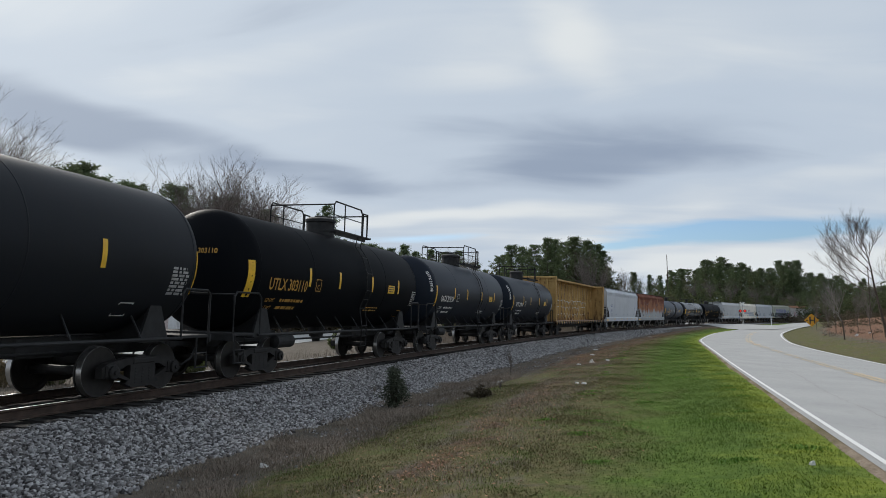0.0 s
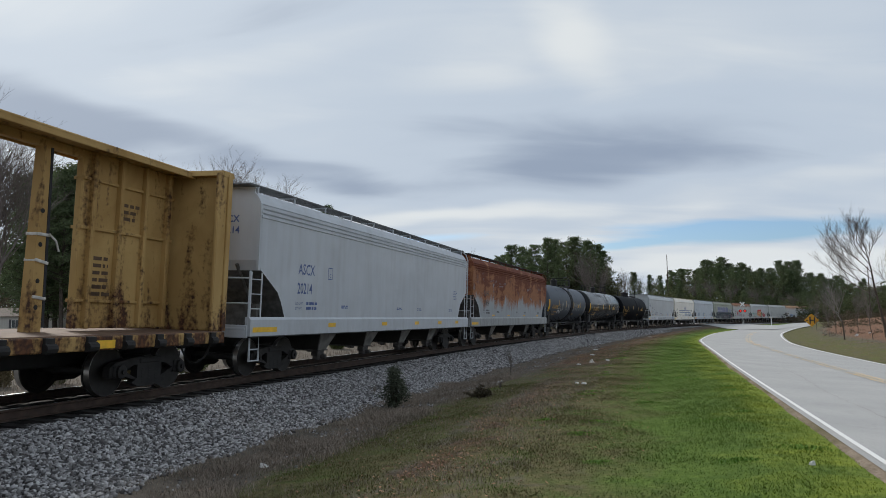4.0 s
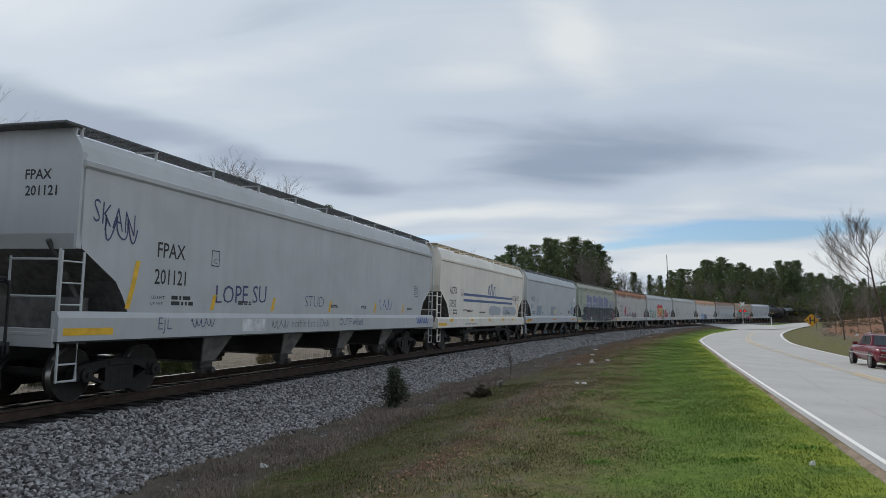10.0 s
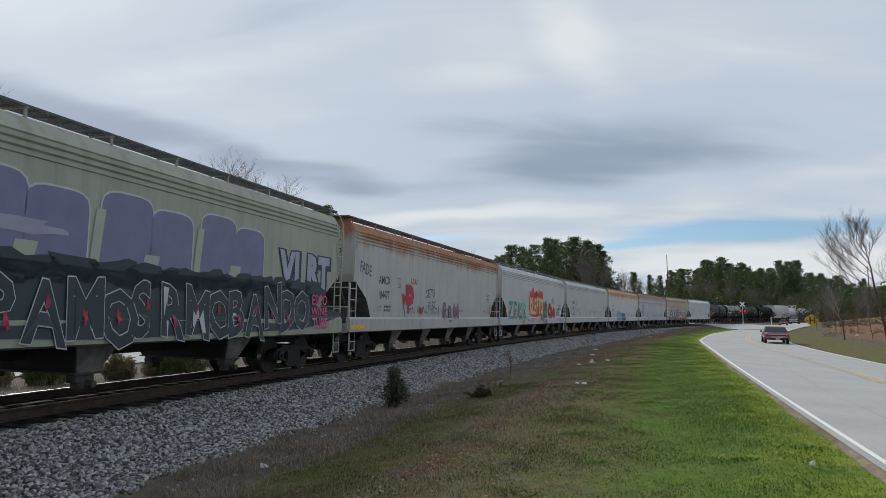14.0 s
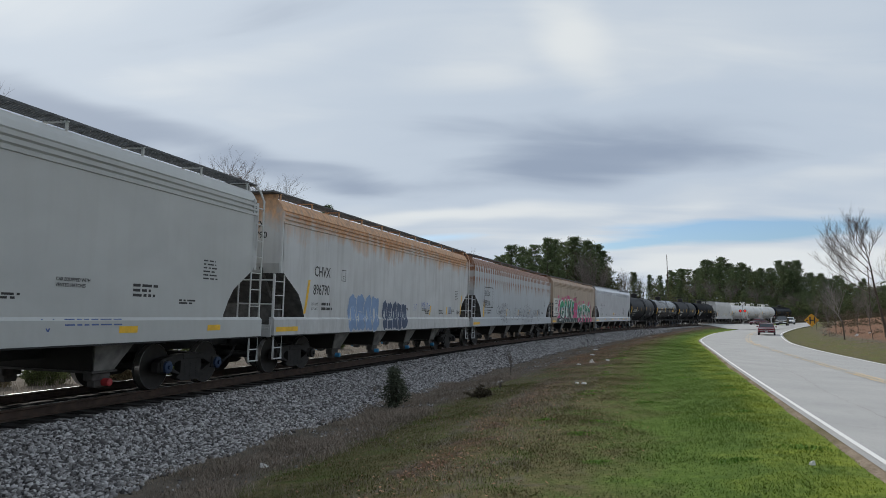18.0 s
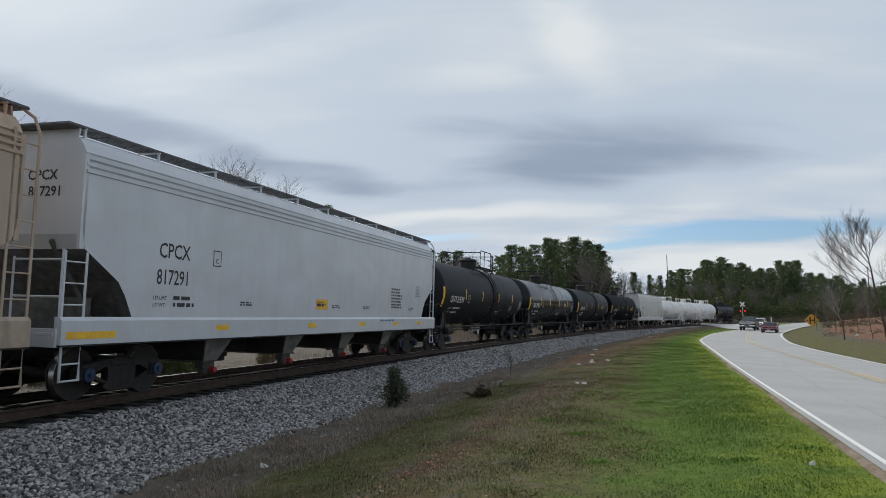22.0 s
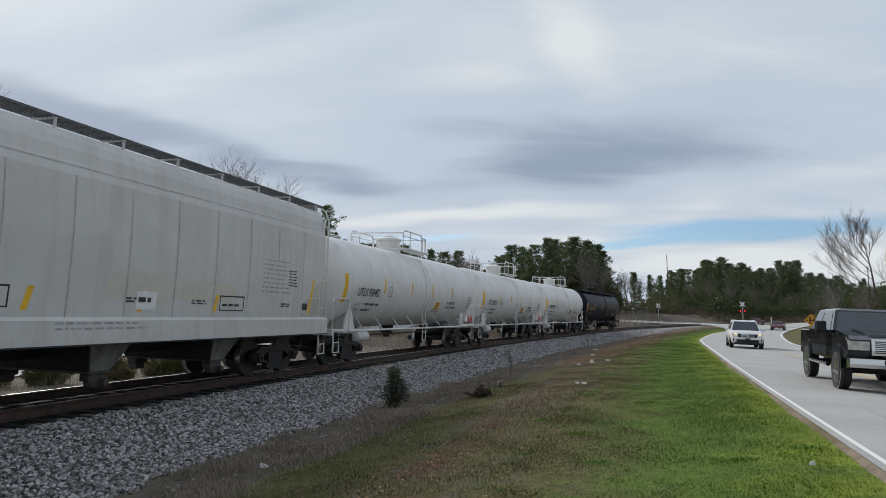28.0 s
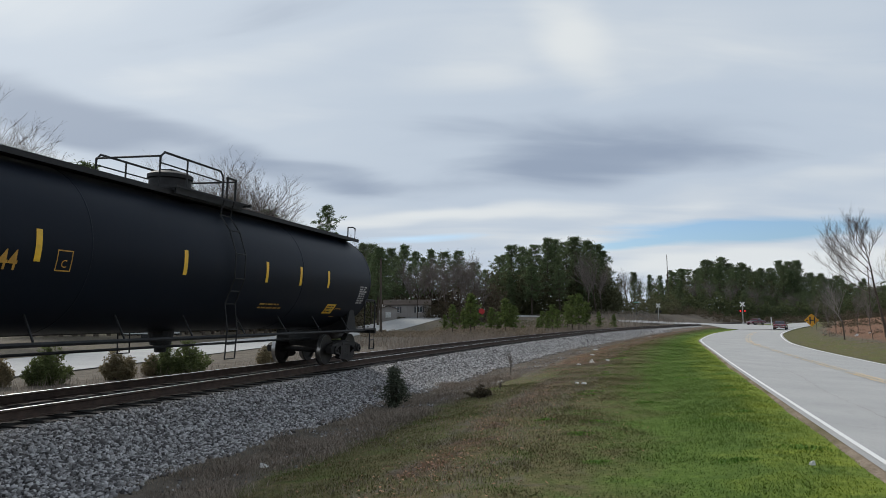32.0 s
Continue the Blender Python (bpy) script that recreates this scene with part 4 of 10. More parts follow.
# ================= rolling stock =================
SPEED = 16.382
MESH = {}


def shared(key, make, mat, smooth=False):
    """The mesh of that key, made once."""
    if key not in MESH:
        MESH[key] = make().mesh(key.split("|")[0], mat, smooth)
    return MESH[key]


def wheel_shape(seg=28):
    return Shape().lathe([(-0.065, 0.10), (-0.065, 0.40), (-0.07, 0.455), (0.055, 0.457), (0.06, 0.485), (0.085, 0.48), (0.085, 0.40), (0.03, 0.37), (0.03, 0.14), (0.075, 0.12), (0.075, 0.08)], "y", seg=seg)


def tread_shape(seg=28):
    return Shape().lathe([(-0.072, 0.4575), (-0.071, 0.4605), (0.05, 0.4605), (0.052, 0.458)], "y", seg=seg, caps=False)


def sideframe_shape():
    s = Shape()
    out = [(-1.12, 0.36), (-1.12, 0.54), (-0.98, 0.62), (-0.45, 0.70), (0.45, 0.70), (0.98, 0.62), (1.12, 0.54), (1.12, 0.36), (0.78, 0.36), (0.70, 0.46), (0.46, 0.56), (0.36, 0.56), (0.36, 0.30), (0.5, 0.22), (0.3, 0.14), (-0.3, 0.14), (-0.5, 0.22), (-0.36, 0.30), (-0.36, 0.56), (-0.46, 0.56), (-0.70, 0.46), (-0.78, 0.36)]
    s.prism(out, -0.075, 0.075)
    for k in (-1, 1):
        s.prism([(k * 0.36, 0.30), (k * 0.44, 0.28), (k * 0.90, 0.43), (k * 0.86, 0.52)], -0.07, 0.07)
        s.box((k * 0.89, 0, 0.47), (0.30, 0.24, 0.24), 0.03)
    s.box((0, 0, 0.63), (0.62, 0.20, 0.10), 0.02)
    return s


def spring_shape():
    return Shape().lathe([(0.20 + k * 0.052 + z, q) for k in range(6) for z, q in ((0, 0.055), (0.012, 0.085), (0.032, 0.085), (0.044, 0.055))], "z", (0, 0, 0), 10)


def add_bogie(car, x, hub=None):
    b = part("bogie", shared("bogie", lambda: Shape().box((0, 0, 0.60), (0.34, 2.1, 0.26), 0.05).box((0, 0, 0.80), (0.5, 0.5, 0.14), 0.04).rod((-0.7, -0.55, 0.42), (0.7, -0.55, 0.42), 0.03).rod((-0.7, 0.55, 0.42), (0.7, 0.55, 0.42), 0.03)
             .box((-0.45, 0, 0.42), (0.10, 1.5, 0.12), 0.02).box((0.45, 0, 0.42), (0.10, 1.5, 0.12), 0.02), M_TRUCK), None, car, at=Matrix.Translation((x, 0, 0)))
    for y in (-1.0, 1.0):
        part("sideframe", shared("sideframe", sideframe_shape, M_TRUCK), None, b, at=Matrix.Translation((0, y, 0)))
        for x2 in (-0.2, 0, 0.2):
            part("spring", shared("spring", spring_shape, M_TRUCK), None, b, at=Matrix.Translation((x2, y, 0)))
    for wx in (-0.89, 0.89):
        part("axle", shared("axle", lambda: Shape().lathe([(-0.98, 0.07), (-0.8, 0.085), (-0.7, 0.10), (0, 0.085), (0.7, 0.10), (0.8, 0.085), (0.98, 0.07)], "y", seg=12), M_TRUCK), None, b, at=Matrix.Translation((wx, 0, 0.457)))
        for y, r in ((-0.755, 0), (0.755, 180)):
            w = part("wheel", shared("wheel", wheel_shape, M_WHEEL, True), None, b, at=pose(wx, y, 0.457, 0, 0, r))
            part("tread", shared("tread", tread_shape, M_TREAD, True), None, w, "polished wheel tread")
        for y in (-1, 1):
            part("bearing_cap", shared("bearing_cap" + ("|" + hub if hub else ""), lambda: Shape().lathe([(-0.10, 0.10), (-0.09, 0.125), (0.09, 0.125), (0.10, 0.10)], "y", seg=14).lathe([(-0.135, 0.045), (0.135, 0.045)], "y", seg=8),
                 {"blue": plain("blue_bearing_cap", (0.014, 0.035, 0.085), 0.6)}.get(hub, M_TRUCK)), None, b, at=Matrix.Translation((wx, y * 1.08, 0.457)))
    return b


def add_couplers(car, L):
    for k in (-1, 1):
        part("coupler", shared("coupler%d|%.2f" % (k, L), lambda: Shape().box((k * (L / 2 - 0.45), 0, 0.86), (0.9, 0.14, 0.2), 0.03).box((k * (L / 2 - 0.06), 0.04, 0.86), (0.30, 0.26, 0.30), 0.05)
             .pipe([(k * (L / 2 - 0.6), -0.35, 0.80), (k * (L / 2 - 0.35), -0.36, 0.50), (k * (L / 2 - 0.1), -0.30, 0.36), (k * L / 2, -0.2, 0.40)], 0.025), M_BLACK), None, car)


def ladder_shape(x, y, z0, z1, w=0.42, n=6, r=0.014):
    s = Shape()
    for k in (-w / 2, w / 2):
        s.box((x + k, y, (z0 + z1) / 2), (0.045, 0.02, z1 - z0))
    for i in range(n):
        z = z0 + (z1 - z0) * (i + 0.5) / n
        s.rod((x - w / 2, y, z), (x + w / 2, y, z), r, 6)
    return s


def flat_text(txt, size, bold=0.0, spacing=1.0):
    """Vertices (u, v) and faces of a line of writing; u to the right from 0, v up from the base line."""
    key = (txt, size, bold, spacing)
    if key in MESH:
        return MESH[key]
    cu = bpy.data.curves.new("writing", "FONT")
    cu.body, cu.size, cu.offset, cu.space_character, cu.resolution_u = txt, size, bold, spacing, 2
    ob = bpy.data.objects.new("writing", cu)
    me = ob.to_mesh()
    vs = [(v.co.x, v.co.y) for v in me.vertices]
    fs = [tuple(p.vertices) for p in me.polygons]
    ob.to_mesh_clear()
    bpy.data.objects.remove(ob)
    bpy.data.curves.remove(cu)
    MESH[key] = (vs, fs)
    return MESH[key]


SILLS = {}


def lifted(surf, z):
    """Height of a mark on a hopper's side: what lies on the sill is moved up with it."""
    return z + SILLS[surf] * min(1.0, max(0.0, (1.85 - z) / 0.45)) if surf in SILLS else z


def writing(car, txt, x, z, size, mat, surf, bold=0.0, lift=0.004, name="writing", wide=1.0, tilt=0.0, label="", low=None):
    """Writing laid on a side of a car. surf(x, z) gives y of the side; x, z: start of the base line."""
    vs, fs = flat_text(txt, size, bold)
    out = []
    for u, v in vs:
        xx, zz = x + u * wide, z + v + tilt * u
        zz = zz if low is None else max(zz, low + 0.06 * math.sin(xx * 9))
        zz = lifted(surf, zz)
        out.append((xx, surf(xx, zz) - lift, zz))
    o = part(name, Shape().add(out, fs), mat, car, label)
    if size < 0.25:
        o["kind"] = "stuff"
    return o


def patch(car, x0, x1, z0, z1, mat, surf, name="stripe", lift=0.005, label="", n=4, slant=0.0):
    """A rectangle of paint or tape on a side of a car, following its surface."""
    vs, fs = [], []
    for i in range(n + 1):
        z = lifted(surf, z0 + (z1 - z0) * i / n)
        for x in (x0 + slant * i / n, x1 + slant * i / n):
            vs.append((x, surf(x, z) - lift, z))
    fs = [(2 * i, 2 * i + 1, 2 * i + 3, 2 * i + 2) for i in range(n)]
    return part(name, Shape().add(vs, fs), mat, car, label)


def bars(car, x, z, w, rows, mat, surf, size=0.05, gap=0.1, name="small_print", lift=0.004):
    """Lines of small print that cannot be read, as broken bars."""
    r = random.Random(int(x * 31 + z * 77 + w * 13))
    s = Shape()
    for k in range(rows):
        u = x
        end = x + w * r.uniform(0.7, 1.0)
        while u < end:
            l = r.uniform(0.06, 0.28)
            zz = lifted(surf, z - k * gap)
            vs = [(a, surf(a, b) - lift, b) for a, b in ((u, zz), (min(u + l, end), zz), (min(u + l, end), zz + size), (u, zz + size))]
            s.add(vs, [(0, 1, 2, 3)])
            u += l + 0.05
    o = part(name, s, mat, car)
    o["kind"] = "stuff"
    return o


def scrawl(car, x, z, w, h, mat, surf, seed, name="graffiti", t=0.035, loops=6, lift=0.006, curl=0.10):
    """A loose sprayed line in loops."""
    pts = []
    for i in range(loops * 16 + 1):
        a = i / 16
        pts.append((x + w * (a / loops) + curl * h * math.cos(a * 2 * math.pi), z + h * (0.5 + 0.42 * math.sin(a * 2 * math.pi + 0.8 * math.sin(a * 2.3 + seed)) * (0.88 + 0.12 * math.sin(a * 3.1 + seed * 2)))))
    s = Shape()
    for (a, b), (c, d) in zip(pts, pts[1:]):
        n = Vector((-(d - b), c - a))
        if n.length < 1e-6:
            continue
        n = n.normalized() * t / 2
        vs = [(a + n[0], b + n[1]), (a - n[0], b - n[1]), (c - n[0], d - n[1]), (c + n[0], d + n[1])]
        s.add([(p, surf(p, lifted(surf, q)) - lift, lifted(surf, q)) for p, q in vs], [(0, 1, 2, 3)])
    return part(name, s, mat, car)


def blob(car, x, z, w, h, mat, surf, seed, lift=0.005, name="graffiti", label="", rough=0.12, n=40):
    """A filled patch of spray paint with an uneven outline."""
    r = random.Random(seed)
    ph = [r.uniform(0, 6.28) for _ in range(4)]
    k0, c = 4.0, []
    for i in range(n):
        a = 2 * math.pi * i / n
        e = 1 + rough * (math.sin(3 * a + ph[0]) * 0.5 + math.sin(5 * a + ph[1]) * 0.5 + math.sin(9 * a + ph[2]) * 0.35)
        cx, sz = math.cos(a), math.sin(a)
        f = (abs(cx) ** k0 + abs(sz) ** k0) ** (-1 / k0)
        c.append((x + w / 2 * (1 + f * cx * e), z + h / 2 * (1 + f * sz * e)))
    mid = (x + w / 2, z + h / 2)
    inner = [((a + mid[0]) / 2, (b + mid[1]) / 2) for a, b in c]
    vs = [(p, surf(p, lifted(surf, q)) - lift, lifted(surf, q)) for p, q in c + inner]
    fs = [(i, (i + 1) % n, n + (i + 1) % n, n + i) for i in range(n)] + [tuple(range(n, 2 * n))]
    return part(name, Shape().add(vs, fs), mat, car, label)


M_SEAM = plain("chalky_seam_shade", (0.44, 0.435, 0.42), 0.7)


# ---------------- covered hopper ----------------
HW = 1.53


def hopper_car(L, mat, label, roof=None, top=4.18, bays=4, ribs=False, round_side=False, cut=1.3, board=None, dark=None, rail_col=None, hub=None, band=True, bay_mat=None, sill_mat=None, sill=(1.03, 1.42, 1.48), cap=None):
    """A covered hopper; x along the train, the camera's side at -y. Returns it and the surface of its near side."""
    car = tagged(new("hopper_car"), label, "freight car", "cars of the freight train")
    a = L / 2 - 0.68
    roof, board, rail_col = roof or mat, board or M_GRATE, rail_col or mat
    dark = dark or M_HOPDARK
    bay_mat = bay_mat or M_CHUTE
    sill_mat = sill_mat or mat
    zs = [1.45, 1.6, 1.85, 2.1, 2.35, 2.6, 2.85, 3.2, 3.6, top - 0.42]
    prof = [(HW + (0.07 * math.sin(math.pi * (z - 1.45) / (top - 1.2)) if round_side else 0), z) for z in zs]
    if band == "lip":
        prof += [(HW, top - 0.24), (HW + 0.05, top - 0.20), (HW + 0.055, top - 0.12), (HW - 0.01, top - 0.09), (HW - 0.04, top), (HW - 0.10, top + 0.16), (HW - 0.19, top + 0.29)]
    elif band:
        for k in range(3):
            z = top - 0.31 + 0.115 * k
            prof += [(HW - 0.012 * k, z), (HW + 0.022 - 0.012 * k, z + 0.014), (HW + 0.022 - 0.012 * k, z + 0.062), (HW - 0.03 - 0.012 * k, z + 0.076), (HW - 0.03 - 0.012 * k, z + 0.10)]
        prof += [(HW - 0.03, top + 0.045), (HW - 0.10, top + 0.18), (HW - 0.19, top + 0.29)]
    else:
        prof += [(HW - 0.01, top - 0.2), (HW - 0.04, top), (HW - 0.10, top + 0.16), (HW - 0.19, top + 0.29)]

    def end(z):
        if z > 2.65:
            return a
        t = (2.65 - z) / 1.2
        return a - cut * min(1, (t * 1.5 if t < 0.5 else 0.75 + (t - 0.5) * 0.5)) if not ribs else a - cut * math.sin(min(1, t) * math.pi / 2)
    vs, fs = [], []
    for y, z in prof:
        e = end(z)
        vs += [(-e, -y, z), (e, -y, z), (e, y, z), (-e, y, z)]
    n = len(prof)
    for k in range(n - 1):
        fs += [(k * 4 + j, k * 4 + (j + 1) % 4, k * 4 + 4 + (j + 1) % 4, k * 4 + 4 + j) for j in range(4)]
    fs.append(tuple(range(4)))
    body = Shape().add(vs, [f for i, f in enumerate(fs) if i % 4 != 1 and i % 4 != 3 or i == len(fs) - 1])
    ob = part("body", body, mat, car)
    # end sheets with slope sheets under them
    for k in (-1, 1):
        rows = [(k * end(z), y, z) for y, z in prof]
        # slope sheets get a darker colour than the body to stand for shade
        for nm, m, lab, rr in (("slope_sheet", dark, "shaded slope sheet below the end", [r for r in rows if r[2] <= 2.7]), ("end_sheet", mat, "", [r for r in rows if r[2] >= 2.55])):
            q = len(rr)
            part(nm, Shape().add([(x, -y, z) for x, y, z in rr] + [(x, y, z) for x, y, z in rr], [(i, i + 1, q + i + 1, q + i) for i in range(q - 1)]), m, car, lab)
    if ribs:
        for i in range(1, 12):
            x = -a + 2 * a * i / 12
            part("seam", Shape().add([(x - 0.012, -prof[k][0] - 0.006, prof[k][1]) for k in range(10)] + [(x + 0.012, -prof[k][0] - 0.006, prof[k][1]) for k in range(10)], [(k, k + 1, 11 + k, 10 + k) for k in range(9)]), M_SEAM if ribs == "dark" else mat, car)
    # roof
    rp = [(HW - 0.19, top + 0.29), (HW - 0.36, top + 0.36), (0.75, top + 0.42), (0.3, top + 0.45), (0, top + 0.46)]
    rp = [(-y, z) for y, z in rp] + [(y, z) for y, z in reversed(rp[:-1])]
    part("roof", Shape().add([(s * a, y, z) for s in (-1, 1) for y, z in rp], [(i, i + 1, len(rp) + i + 1, len(rp) + i) for i in range(len(rp) - 1)] + [tuple(range(len(rp))), tuple(range(2 * len(rp) - 1, len(rp) - 1, -1))]), roof, car, smooth=False)
    part("hatch_cover", Shape().box((0, 0, top + 0.50), (2 * a - 1.0, 0.66, 0.14), 0.04), roof, car)
    # running boards: grating on posts
    for y in (-1.08, 1.08):
        s = Shape()
        for k in range(7):
            s.box((0, y - 0.24 + 0.08 * k, top + 0.50), (2 * a + 0.5, 0.022, 0.035))
        nx = int(2 * a / 0.34)
        for k in range(nx + 1):
            s.box((-a - 0.2 + (2 * a + 0.4) * k / nx, y, top + 0.505), (0.022, 0.5, 0.028))
        part("running_board", s, board, car, "grey grating walkway along the roof")
        for k in range(11):
            x = -a + 0.15 + (2 * a - 0.3) * k / 10
            part("board_bracket", shared("board_bracket%d|%.2f%s" % (y > 0, top, rail_col.name), lambda: Shape().box((0, y * 1.20, top + 0.30), (0.05, 0.03, 0.40)).box((0, y, top + 0.475), (0.045, 0.5, 0.03)), rail_col), None, car, at=Matrix.Translation((x, 0, 0)))
    for k in (-1, 1):
        part("end_walkway", Shape().box((k * (a + 0.06), 0, top + 0.49), (0.42, 2.66, 0.04), 0.01), board, car, "grating walkway across the end")
        part("end_cap", Shape().prism([(k * a, top + 0.28), (k * (a - 0.03), top + 0.46), (k * (a - 0.06), top + 0.46), (k * (a - 0.03), top + 0.28)], -1.3, 1.3), mat, car)
    # side sills and platforms
    for y in (-1, 1):
        cut_y = [(HW - 0.10, sill[0]), (HW + 0.05, sill[0]), (HW + 0.05, sill[1]), (HW - 0.004, sill[2]), (HW - 0.10, sill[2])]
        e = a + 0.35
        part("side_sill", Shape().add([(x, y * q, z) for x in (-e, e) for q, z in cut_y], [(i, (i + 1) % 5, 5 + (i + 1) % 5, 5 + i) for i in range(5)] + [(0, 1, 2, 3, 4), (9, 8, 7, 6, 5)]), sill_mat, car)
        part("sill_flange", Shape().box((0, y * HW, sill[0] - 0.015), (2 * e, 0.13, 0.025)), M_BLACK, car)
    part("centre_sill", Shape().box((0, 0, 0.88), (L - 1.2, 0.36, 0.34), 0.02), M_BLACK, car)
    for k in (-1, 1):
        part("end_platform", Shape().box((k * (a + 0.05), 0, 1.20), (0.66, 2.9, 0.06), 0.01).box((k * (a + 0.34), 0, 1.14), (0.07, 3.0, 0.30), 0.01), sill_mat, car)
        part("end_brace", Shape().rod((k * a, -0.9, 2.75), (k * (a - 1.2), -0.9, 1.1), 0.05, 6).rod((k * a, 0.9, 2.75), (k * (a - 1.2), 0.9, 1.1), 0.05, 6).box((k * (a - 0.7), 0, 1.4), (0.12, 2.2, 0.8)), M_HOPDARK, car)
    # ladders: short one beside the platform, tall one to the roof
    for sx, sy, zt in ((-1, -1, 2.55), (1, -1, top + 0.1), (1, 1, 2.55), (-1, 1, top + 0.1)):
        x = sx * (a + 0.08)
        part("ladder", ladder_shape(x, sy * (HW - 0.01), 1.15, zt, 0.46, max(4, int((zt - 1.15) / 0.36))), rail_col, car)
        s = Shape().pipe([(sx * (a + 0.33), sy * 1.50, 1.1), (sx * (a + 0.33), sy * 1.50, zt + 0.02)], 0.024)
        if zt > 3:
            s.pipe([(sx * (a + 0.33), sy * 1.50, zt), (sx * (a + 0.30), sy * 1.40, top + 0.36), (sx * (a + 0.18), sy * 1.24, top + 0.50)], 0.024)
        else:
            s.pipe([(sx * (a + 0.33), sy * 1.5, 2.4), (sx * (a + 0.33), sy * 0.5, 2.4)], 0.02).pipe([(sx * (a + 0.33), sy * 1.5, 1.8), (sx * (a + 0.33), sy * 0.5, 1.8)], 0.02).pipe([(sx * (a + 0.33), sy * 0.5, 1.1), (sx * (a + 0.33), sy * 0.5, 2.45)], 0.02)
        part("grab_rail", s, rail_col, car)
        part("sill_step", Shape().pipe([(x - 0.2, sy * HW, 1.18), (x - 0.2, sy * HW, 0.45), (x + 0.2, sy * HW, 0.45), (x + 0.2, sy * HW, 1.18)], 0.02).rod((x - 0.2, sy * HW, 0.72), (x + 0.2, sy * HW, 0.72), 0.016), rail_col, car)
    # corner posts
    for x in (-a, a):
        part("corner_post", Shape().box((x, -HW + 0.03, 3.4), (0.10, 0.06, 1.6)), mat, car)
    # discharge bays
    span = L - 6.6
    for k in range(bays):
        x = -span / 2 + span * (k + 0.5) / bays
        w = span / bays * 0.5
        vs = [(x + i * p, j * q, z) for z, p, q in ((1.44, min(w, 1.0), 1.36), (1.02, 0.54, 1.32), (0.50, 0.27, 1.10)) for i, j in ((-1, -1), (1, -1), (1, 1), (-1, 1))]
        quads = [(r * 4 + i, r * 4 + (i + 1) % 4, r * 4 + 4 + (i + 1) % 4, r * 4 + 4 + i) for r in (0, 1) for i in range(4)] + [(8, 9, 10, 11)]
        # grime and the shade under the body are both in the bay's colour
        b = part("discharge_bay", Shape().add(vs, quads), M_BAY, car, "grimy hopper discharge bay with painted-in shade")
        part("bay_flange", Shape().box((x, 0, 0.50), (0.64, 2.3, 0.035)), M_BAY2, b)
        for y in (-1, 1):
            # side sheet of the bay: a thin funnel, wide under the sill
            vs = [(x + i * p, y * q, z) for z, p, q0, q1 in ((1.24, 0.66, 1.40, 1.34), (1.02, 0.51, 1.345, 1.28), (0.52, 0.25, 1.13, 1.04)) for i, q in ((-1, q0), (1, q0), (1, q1), (-1, q1))]
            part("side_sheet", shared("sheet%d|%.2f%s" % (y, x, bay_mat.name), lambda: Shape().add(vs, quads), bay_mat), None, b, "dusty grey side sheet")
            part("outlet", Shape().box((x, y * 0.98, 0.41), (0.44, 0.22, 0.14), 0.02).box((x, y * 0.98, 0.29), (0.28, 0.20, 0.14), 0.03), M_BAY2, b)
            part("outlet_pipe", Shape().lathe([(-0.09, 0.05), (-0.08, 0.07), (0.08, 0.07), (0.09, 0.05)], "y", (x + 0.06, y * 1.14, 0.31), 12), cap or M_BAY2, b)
    for x in (-(L / 2 - 2.35), L / 2 - 2.35):
        add_bogie(car, x, hub)
    add_couplers(car, L)

    def surf(x, z):
        return -np.interp(z, [0.9, sill[1], sill[2] + 0.02] + [p[1] for p in prof[3:]], [HW + 0.05, HW + 0.05, HW] + [p[0] for p in prof[3:]])
    side = lambda x, z: float(surf(x, z))
    SILLS[side] = sill[0] - 0.93
    return car, side, a


M_GREYPRINT = plain("dull_white_print", (0.36, 0.36, 0.36), 0.6)


